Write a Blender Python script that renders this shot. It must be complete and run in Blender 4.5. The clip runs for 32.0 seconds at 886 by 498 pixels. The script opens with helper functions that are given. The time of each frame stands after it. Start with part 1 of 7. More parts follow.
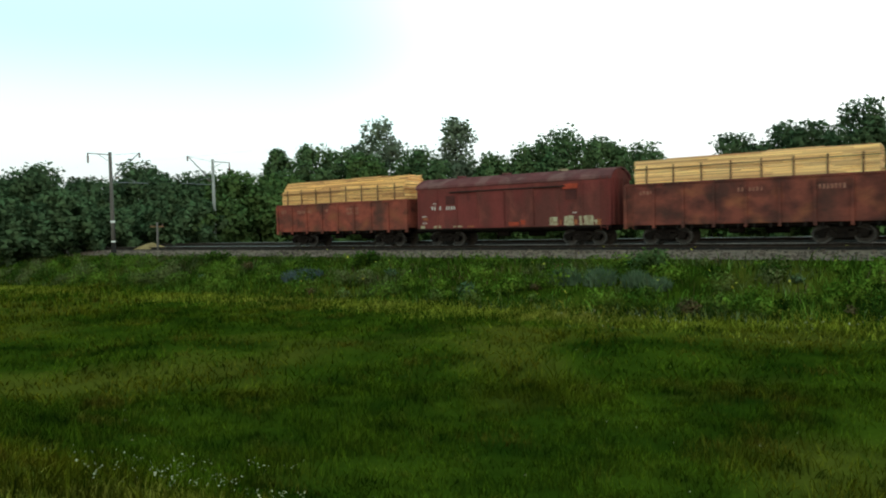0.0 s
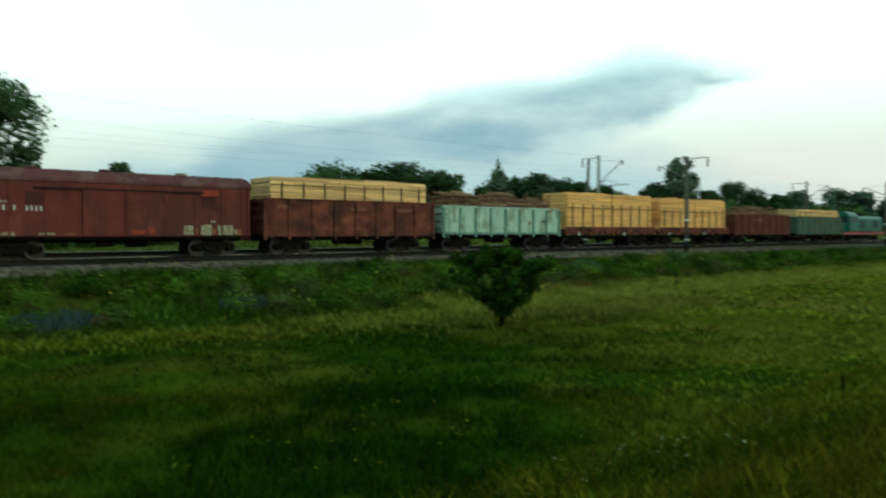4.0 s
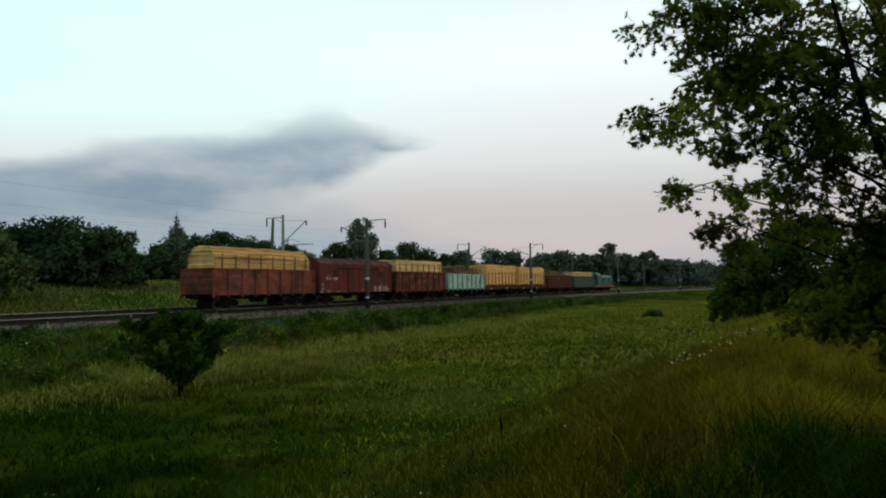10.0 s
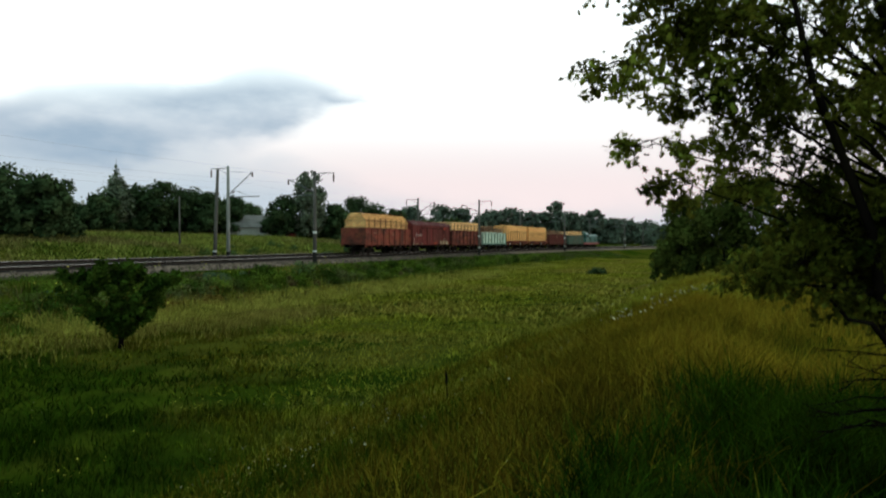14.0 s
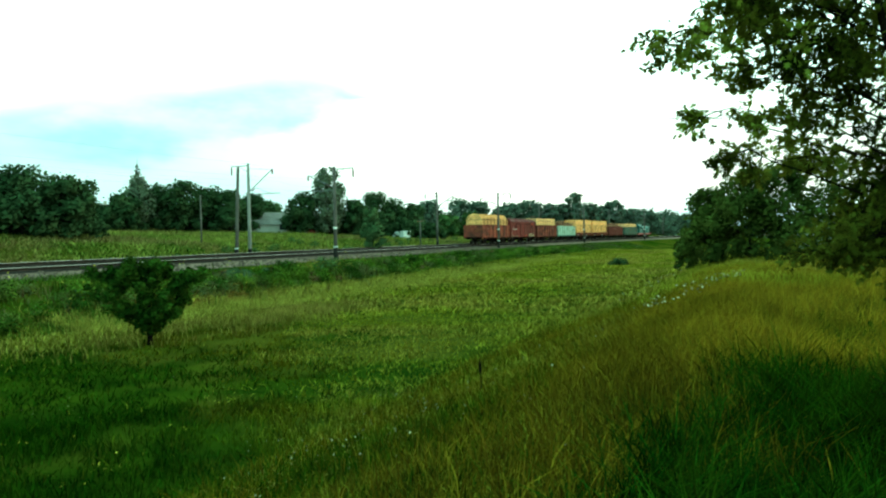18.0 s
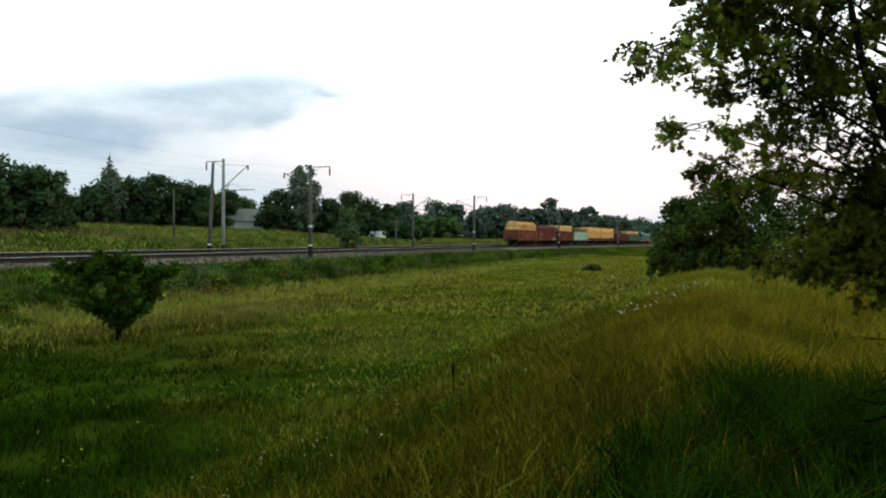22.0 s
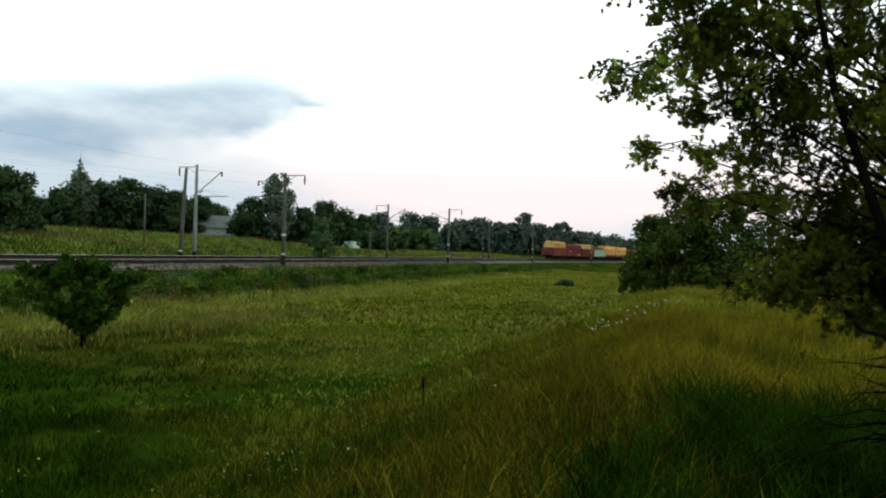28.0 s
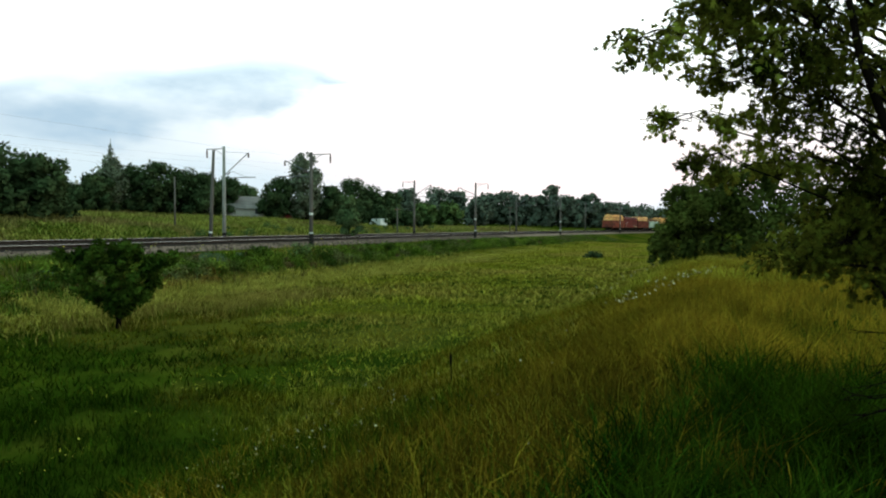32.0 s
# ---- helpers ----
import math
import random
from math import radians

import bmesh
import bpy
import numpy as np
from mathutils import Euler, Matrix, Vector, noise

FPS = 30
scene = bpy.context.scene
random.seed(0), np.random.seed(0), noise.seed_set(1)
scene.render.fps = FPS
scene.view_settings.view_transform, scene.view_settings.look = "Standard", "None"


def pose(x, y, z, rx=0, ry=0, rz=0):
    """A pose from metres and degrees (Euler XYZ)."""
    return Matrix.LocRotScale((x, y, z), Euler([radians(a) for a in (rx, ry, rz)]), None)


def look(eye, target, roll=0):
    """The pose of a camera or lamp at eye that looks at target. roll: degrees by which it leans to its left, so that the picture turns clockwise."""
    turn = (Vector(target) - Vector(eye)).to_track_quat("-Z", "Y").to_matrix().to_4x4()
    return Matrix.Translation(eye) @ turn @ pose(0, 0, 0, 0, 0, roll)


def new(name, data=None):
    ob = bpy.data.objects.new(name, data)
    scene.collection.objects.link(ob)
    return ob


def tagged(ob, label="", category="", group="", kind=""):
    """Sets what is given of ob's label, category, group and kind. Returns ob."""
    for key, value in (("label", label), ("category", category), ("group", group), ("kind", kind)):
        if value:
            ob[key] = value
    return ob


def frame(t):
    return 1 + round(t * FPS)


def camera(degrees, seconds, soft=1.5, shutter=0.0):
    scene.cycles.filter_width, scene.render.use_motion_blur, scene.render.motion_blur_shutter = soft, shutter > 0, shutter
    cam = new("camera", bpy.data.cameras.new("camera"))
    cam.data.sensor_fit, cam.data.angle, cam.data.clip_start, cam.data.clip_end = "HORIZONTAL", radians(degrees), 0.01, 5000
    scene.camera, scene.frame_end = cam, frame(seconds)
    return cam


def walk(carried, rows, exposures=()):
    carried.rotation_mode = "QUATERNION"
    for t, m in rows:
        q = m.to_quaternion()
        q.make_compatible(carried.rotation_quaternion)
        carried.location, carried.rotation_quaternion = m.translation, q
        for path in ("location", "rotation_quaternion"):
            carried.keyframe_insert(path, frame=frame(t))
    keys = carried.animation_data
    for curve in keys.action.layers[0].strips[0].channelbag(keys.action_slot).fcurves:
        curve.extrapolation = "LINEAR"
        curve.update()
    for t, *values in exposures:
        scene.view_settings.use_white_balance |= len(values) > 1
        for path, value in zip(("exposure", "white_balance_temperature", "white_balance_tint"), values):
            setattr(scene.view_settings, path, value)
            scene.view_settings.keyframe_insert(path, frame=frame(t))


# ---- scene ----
cam = camera(63.0, 32.0, soft=2.0, shutter=0.4)
PATH = [
    (0.0, pose(-0.064, -0.081, 1.390, 88.12, 1.45, 35.34)),
    (0.5, pose(-0.061, -0.082, 1.389, 87.76, 1.56, 33.83)),
    (1.0, pose(-0.063, -0.082, 1.384, 87.57, 0.77, 29.12)),
    (1.5, pose(-0.066, -0.090, 1.379, 89.32, -0.15, 17.83)),
    (2.0, pose(-0.062, -0.097, 1.374, 88.37, -3.80, 10.36)),
    (2.5, pose(-0.040, -0.103, 1.374, 88.80, -2.57, 3.76)),
    (3.0, pose(-0.012, -0.102, 1.377, 87.40, -2.28, -8.49)),
    (3.5, pose(0.004, -0.095, 1.386, 90.53, 0.07, -25.76)),
    (4.0, pose(-0.002, -0.098, 1.385, 88.64, -0.01, -40.22)),
    (4.5, pose(-0.001, -0.096, 1.391, 88.34, -1.54, -45.19)),
    (6.5, pose(-0.026, -0.067, 1.434, 86.09, -0.38, -57.76)),
    (7.0, pose(-0.022, -0.091, 1.439, 88.29, -0.18, -61.21)),
    (7.5, pose(-0.021, -0.111, 1.440, 88.86, 0.91, -64.18)),
    (8.0, pose(-0.022, -0.120, 1.445, 90.13, 0.42, -64.80)),
    (8.5, pose(-0.028, -0.127, 1.456, 92.33, 0.48, -64.64)),
    (9.0, pose(-0.033, -0.139, 1.469, 93.75, 0.44, -64.58)),
    (9.5, pose(-0.026, -0.145, 1.465, 93.07, 0.87, -64.77)),
    (10.0, pose(-0.019, -0.145, 1.465, 93.06, 0.98, -64.76)),
    (10.5, pose(-0.016, -0.148, 1.465, 93.21, 0.66, -64.80)),
    (11.0, pose(-0.012, -0.150, 1.470, 93.32, 0.43, -64.92)),
    (11.5, pose(-0.008, -0.155, 1.473, 93.45, 0.78, -65.25)),
    (12.0, pose(-0.003, -0.157, 1.476, 93.22, 0.83, -65.15)),
    (12.5, pose(0.004, -0.149, 1.476, 93.31, 0.77, -64.88)),
    (13.0, pose(0.012, -0.140, 1.468, 92.85, -0.16, -65.47)),
    (13.5, pose(0.023, -0.139, 1.464, 92.35, -1.09, -68.62)),
    (14.0, pose(0.034, -0.132, 1.443, 89.51, 0.11, -68.84)),
    (14.5, pose(0.045, -0.119, 1.410, 86.15, 0.39, -68.73)),
    (15.0, pose(0.051, -0.109, 1.400, 86.01, -0.34, -68.89)),
    (15.5, pose(0.048, -0.093, 1.399, 86.90, -0.86, -69.33)),
    (17.5, pose(0.017, 0.096, 1.350, 86.54, 1.58, -66.82)),
    (18.0, pose(0.009, 0.121, 1.361, 89.07, 1.14, -67.42)),
    (18.5, pose(0.008, 0.130, 1.368, 89.49, -0.79, -69.41)),
    (19.0, pose(0.006, 0.112, 1.383, 89.99, -0.11, -70.81)),
    (19.5, pose(0.008, 0.102, 1.387, 89.98, 0.39, -71.37)),
    (20.0, pose(0.010, 0.106, 1.382, 89.15, 0.67, -70.99)),
    (20.5, pose(0.009, 0.114, 1.373, 88.87, -0.37, -70.66)),
    (21.0, pose(0.006, 0.128, 1.373, 89.34, -0.61, -69.69)),
    (21.5, pose(0.004, 0.136, 1.370, 89.02, -0.50, -69.40)),
    (22.0, pose(0.002, 0.139, 1.373, 89.18, -0.39, -69.38)),
    (22.5, pose(0.004, 0.137, 1.377, 89.61, -0.53, -69.25)),
    (23.0, pose(0.007, 0.133, 1.378, 89.62, -0.63, -69.47)),
    (23.5, pose(0.008, 0.131, 1.374, 89.55, -0.97, -70.03)),
    (24.0, pose(0.009, 0.138, 1.375, 89.51, -0.96, -69.67)),
    (24.5, pose(0.011, 0.153, 1.373, 89.45, -1.09, -68.94)),
    (25.0, pose(0.017, 0.158, 1.372, 89.11, -1.07, -68.90)),
    (25.5, pose(0.026, 0.152, 1.378, 89.82, -1.18, -69.66)),
    (27.5, pose(0.056, 0.147, 1.379, 89.61, -1.88, -71.08)),
    (28.0, pose(0.063, 0.143, 1.383, 90.18, -1.77, -71.42)),
    (28.5, pose(0.072, 0.138, 1.386, 90.06, -1.67, -72.59)),
    (29.0, pose(0.083, 0.131, 1.380, 89.15, -1.51, -74.51)),
    (29.5, pose(0.089, 0.130, 1.380, 89.09, 0.39, -73.87)),
    (30.0, pose(0.092, 0.121, 1.387, 89.20, 1.04, -74.23)),
    (30.5, pose(0.095, 0.108, 1.387, 88.45, 1.96, -74.23)),
    (31.0, pose(0.094, 0.095, 1.400, 88.75, 1.95, -72.75)),
    (31.5, pose(0.096, 0.092, 1.402, 88.04, 2.82, -69.44)),
    (32.0, pose(0.098, 0.089, 1.403, 88.16, -0.30, -69.23)),
]
EXPOSURES = [(0.0, 0.0, 6300, -5), (0.6, 0.2, 6300, -4), (1.2, 0.25, 6300, -4), (2.0, -0.1, 6300, -24), (3.0, 0.06, 6300, -24), (4.0, -0.45, 6200, -22), (4.5, -0.35, 6250, -10), (7.0, 0.46, 6250, -26), (7.5, -0.3, 6300, -18), (8.0, -0.28, 6400, -5), (9.0, -0.95, 6380, 2), (13.0, -1.08, 6380, 2), (14.0, -0.42, 6500, 5), (15.0, 0.62, 6400, -5), (17.5, 0.66, 6100, -44), (18.0, 0.55, 6100, -46), (19.0, -0.22, 6500, 2), (21.0, -0.12, 6600, 3), (26.0, -0.12, 6500, 3), (28.0, -0.25, 6500, 3), (30.0, -0.10, 6500, 2), (32.0, 0.02, 6500, 0)]

walk(cam, PATH, EXPOSURES)

# ---- light: dusk sky after sunset, bright thin overcast, one long blue-grey cloud ----
world = bpy.data.worlds.new("dusk_sky")
scene.world = world
world.use_nodes = True
wn, wl = world.node_tree.nodes, world.node_tree.links
wn.clear()


def wmath(op, a, b=None, c=None):
    n = wn.new("ShaderNodeMath")
    n.operation = op
    for i, v in enumerate((a, b, c)):
        if v is None:
            continue
        if isinstance(v, (int, float)):
            n.inputs[i].default_value = v
        else:
            wl.new(v, n.inputs[i])
    return n.outputs[0]


def wsmooth(v, lo, hi):
    n = wn.new("ShaderNodeMapRange")
    n.interpolation_type = "SMOOTHSTEP"
    wl.new(v, n.inputs["Value"])
    n.inputs["From Min"].default_value, n.inputs["From Max"].default_value = lo, hi
    return n.outputs["Result"]


def wmix(f, a, b):
    n = wn.new("ShaderNodeMix")
    n.data_type = "RGBA"
    if isinstance(f, (int, float)):
        n.inputs[0].default_value = f
    else:
        wl.new(f, n.inputs[0])
    for sock, v in ((n.inputs[6], a), (n.inputs[7], b)):
        if isinstance(v, tuple):
            sock.default_value = (*v, 1)
        else:
            wl.new(v, sock)
    return n.outputs[2]


SUN_EL, SUN_AZ = 9.0, 158.0     # degrees up; degrees from +Y towards +X (behind the viewer)
coord = wn.new("ShaderNodeTexCoord")
sep = wn.new("ShaderNodeSeparateXYZ")
wl.new(coord.outputs["Generated"], sep.inputs[0])
el = wmath("MULTIPLY", wmath("ARCSINE", sep.outputs[2]), 57.2958)
az = wmath("MULTIPLY", wmath("ARCTAN2", sep.outputs[0], sep.outputs[1]), 57.2958)
sky = wn.new("ShaderNodeTexSky")
sky.sky_type = "NISHITA"
sky.sun_disc = False
sky.sun_elevation, sky.sun_rotation = radians(SUN_EL), radians(SUN_AZ)
skyb = wn.new("ShaderNodeVectorMath")
skyb.operation = "SCALE"
wl.new(sky.outputs[0], skyb.inputs[0])
skyb.inputs["Scale"].default_value = 0.12
ramp = wn.new("ShaderNodeValToRGB")
wl.new(wmath("DIVIDE", wmath("MAXIMUM", el, 0.0), 90.0), ramp.inputs[0])
stops = [(0.0, (0.76, 0.78, 0.88)), (0.05, (1.22, 1.14, 1.20)), (0.11, (1.95, 1.88, 1.90)), (0.2, (2.5, 2.6, 2.66)),
         (0.36, (1.45, 1.75, 1.82)), (0.55, (0.80, 0.95, 1.02)), (1.0, (0.46, 0.56, 0.64))]
while len(ramp.color_ramp.elements) < len(stops):
    ramp.color_ramp.elements.new(0.5)
for e, (p, c) in zip(ramp.color_ramp.elements, stops):
    e.position, e.color = p, (*c, 1)
base_sky = wmix(0.8, skyb.outputs[0], ramp.outputs[0])
# pink haze low on the right, clearer cyan sky high on the left
pink = wmath("MULTIPLY", wmath("MULTIPLY", wsmooth(az, 44.0, 66.0), wmath("SUBTRACT", 1.0, wsmooth(el, 2.5, 10.5))), 0.8)
base_sky = wmix(pink, base_sky, (1.42, 1.17, 1.20))
cyan = wmath("MULTIPLY", wmath("SUBTRACT", 1.0, wsmooth(az, -48.0, -18.0)), wmath("MULTIPLY", wsmooth(el, 2.0, 15.0), 0.85))
base_sky = wmix(cyan, base_sky, (0.60, 1.02, 1.05))
clear = wmath("MULTIPLY", wmath("MULTIPLY", wmath("SUBTRACT", 1.0, wsmooth(az, 28.0, 78.0)), wsmooth(az, 5.0, 25.0)), wmath("MULTIPLY", wsmooth(el, 7.0, 17.0), 0.9))
base_sky = wmix(clear, base_sky, (1.62, 2.2, 2.3))
# the long cloud: a band that climbs from az 20 to az 72, ragged upper edge
tex = wn.new("ShaderNodeTexNoise")
tex.inputs["Scale"].default_value, tex.inputs["Detail"].default_value, tex.inputs["Roughness"].default_value = 6.5, 5.0, 0.5
stretch = wn.new("ShaderNodeMapping")
stretch.inputs["Scale"].default_value = (1, 1, 2.6)
wl.new(coord.outputs["Generated"], stretch.inputs[0])
wl.new(stretch.outputs[0], tex.inputs[0])
nz = wmath("SUBTRACT", tex.outputs[0], 0.5)
along = wmath("SUBTRACT", az, 20.0)
mid = wmath("ADD", wmath("MULTIPLY", along, 0.165), 4.5)
win = wmath("MULTIPLY", wsmooth(az, 8.0, 32.0), wmath("SUBTRACT", 1.0, wsmooth(az, 54.0, 69.0)))
half_thick = wmath("ADD", wmath("MULTIPLY", win, 4.3), -1.5)
dist = wmath("ABSOLUTE", wmath("ADD", wmath("SUBTRACT", el, mid), wmath("MULTIPLY", nz, 4.6)))
cloud = wmath("MULTIPLY", wsmooth(wmath("SUBTRACT", half_thick, dist), -0.8, 1.5), wmath("ADD", wmath("MULTIPLY", nz, 1.6), 0.78))
veil = wmath("MULTIPLY", wsmooth(wmath("SUBTRACT", wmath("MULTIPLY", wmath("MULTIPLY", wsmooth(az, -5.0, 25.0), wmath("SUBTRACT", 1.0, wmath("MULTIPLY", wsmooth(az, 50.0, 68.0), 0.65))), 7.5), wmath("ADD", el, wmath("MULTIPLY", nz, 5.0))), -1.5, 3.0), 0.75)
col = wmix(veil, base_sky, (0.68, 0.83, 0.98))
col = wmix(cloud, col, (0.50, 0.64, 0.82))
below = wsmooth(el, -2.0, 0.0)
col = wmix(below, (0.05, 0.06, 0.05), col)
bg = wn.new("ShaderNodeBackground")
bg.inputs["Strength"].default_value = 1.0
wl.new(col, bg.inputs[0])
wout = wn.new("ShaderNodeOutputWorld")
wl.new(bg.outputs[0], wout.inputs[0])

sun = new("sun", bpy.data.lights.new("sun", "SUN"))
sun.data.energy, sun.data.angle, sun.data.color = 0.5, radians(20), (1.0, 0.86, 0.68)
sun.matrix_world = look((0, 0, 0), (-math.sin(radians(SUN_AZ)) * math.cos(radians(SUN_EL)), -math.cos(radians(SUN_AZ)) * math.cos(radians(SUN_EL)), -math.sin(radians(SUN_EL))))
tagged(sun, "low warm evening sun through haze", "sun", kind="structure")

# ---- materials ----
def mat(name, base, second=None, scale=2.0, rough=0.8, metal=0.0, bump=0.15, island=0.0, objr=0.0, detail_scale=30.0, third=None, third_scale=0.4, third_amt=0.5, trans=0.0, stretch=(1, 1, 1), coords="Object", patch=()):
    """Two scales of colour variation, optional variation by island or by object, and fine relief."""
    m = bpy.data.materials.new(name)
    m.use_nodes = True
    n, l = m.node_tree.nodes, m.node_tree.links
    b = n["Principled BSDF"]
    b.inputs["Roughness"].default_value, b.inputs["Metallic"].default_value = rough, metal
    b.inputs["Specular IOR Level"].default_value = 0.0 if rough > 0.64 else 0.3
    tc = n.new("ShaderNodeTexCoord")
    mp = n.new("ShaderNodeMapping")
    mp.inputs["Scale"].default_value = stretch
    l.new(tc.outputs[coords], mp.inputs[0])

    def noise_of(sc, det=5.0):
        t = n.new("ShaderNodeTexNoise")
        t.inputs["Scale"].default_value, t.inputs["Detail"].default_value = sc, det
        l.new(mp.outputs[0], t.inputs[0])
        return t.outputs[0]

    def rng(v, lo, hi, a=0.0, z=1.0):
        r = n.new("ShaderNodeMapRange")
        l.new(v, r.inputs[0])
        r.inputs[1].default_value, r.inputs[2].default_value, r.inputs[3].default_value, r.inputs[4].default_value = lo, hi, a, z
        return r.outputs[0]

    def mixc(f, a, c, mode="MIX"):
        x = n.new("ShaderNodeMix")
        x.data_type, x.blend_type = "RGBA", mode
        if isinstance(f, (int, float)):
            x.inputs[0].default_value = f
        else:
            l.new(f, x.inputs[0])
        for s, v in ((x.inputs[6], a), (x.inputs[7], c)):
            if isinstance(v, tuple):
                s.default_value = (*v, 1)
            else:
                l.new(v, s)
        return x.outputs[2]

    colour = mixc(rng(noise_of(scale), 0.35, 0.65), base, second or tuple(0.75 * v for v in base))
    if third:
        colour = mixc(rng(noise_of(third_scale, 3.0), 0.48, 0.62, 0.0, third_amt), colour, third)
    for tint, sc, lo, hi, amount in patch:
        colour = mixc(rng(noise_of(sc, 4.0), lo, hi, 0.0, amount), colour, tint)
    fine = noise_of(detail_scale, 4.0)
    g = n.new("ShaderNodeMix")
    g.data_type, g.blend_type = "RGBA", "MULTIPLY"
    g.inputs[0].default_value = 1.0
    cr = n.new("ShaderNodeCombineColor")
    fv = rng(fine, 0.2, 0.8, 0.78, 1.22)
    for i in range(3):
        l.new(fv, cr.inputs[i])
    l.new(colour, g.inputs[6])
    l.new(cr.outputs[0], g.inputs[7])
    colour = g.outputs[2]
    for amount, node, sock in ((island, "ShaderNodeNewGeometry", "Random Per Island"), (objr, "ShaderNodeObjectInfo", "Random")):
        if amount:
            geo = n.new(node)
            hsv = n.new("ShaderNodeHueSaturation")
            l.new(colour, hsv.inputs["Color"])
            l.new(rng(geo.outputs[sock], 0, 1, 1 - amount, 1 + amount), hsv.inputs["Value"])
            l.new(rng(geo.outputs[sock], 0, 1, 0.5 - 0.035 * amount, 0.5 + 0.035 * amount), hsv.inputs["Hue"])
            colour = hsv.outputs[0]
    l.new(colour, b.inputs["Base Color"])
    if bump:
        bp = n.new("ShaderNodeBump")
        bp.inputs["Strength"].default_value, bp.inputs["Distance"].default_value = bump, 0.02
        l.new(fine, bp.inputs["Height"])
        l.new(bp.outputs[0], b.inputs["Normal"])
    if trans:
        tr = n.new("ShaderNodeBsdfTranslucent")
        l.new(colour, tr.inputs[0])
        mx = n.new("ShaderNodeMixShader")
        mx.inputs[0].default_value = trans
        l.new(b.outputs[0], mx.inputs[1])
        l.new(tr.outputs[0], mx.inputs[2])
        l.new(mx.outputs[0], n["Material Output"].inputs[0])
    return m


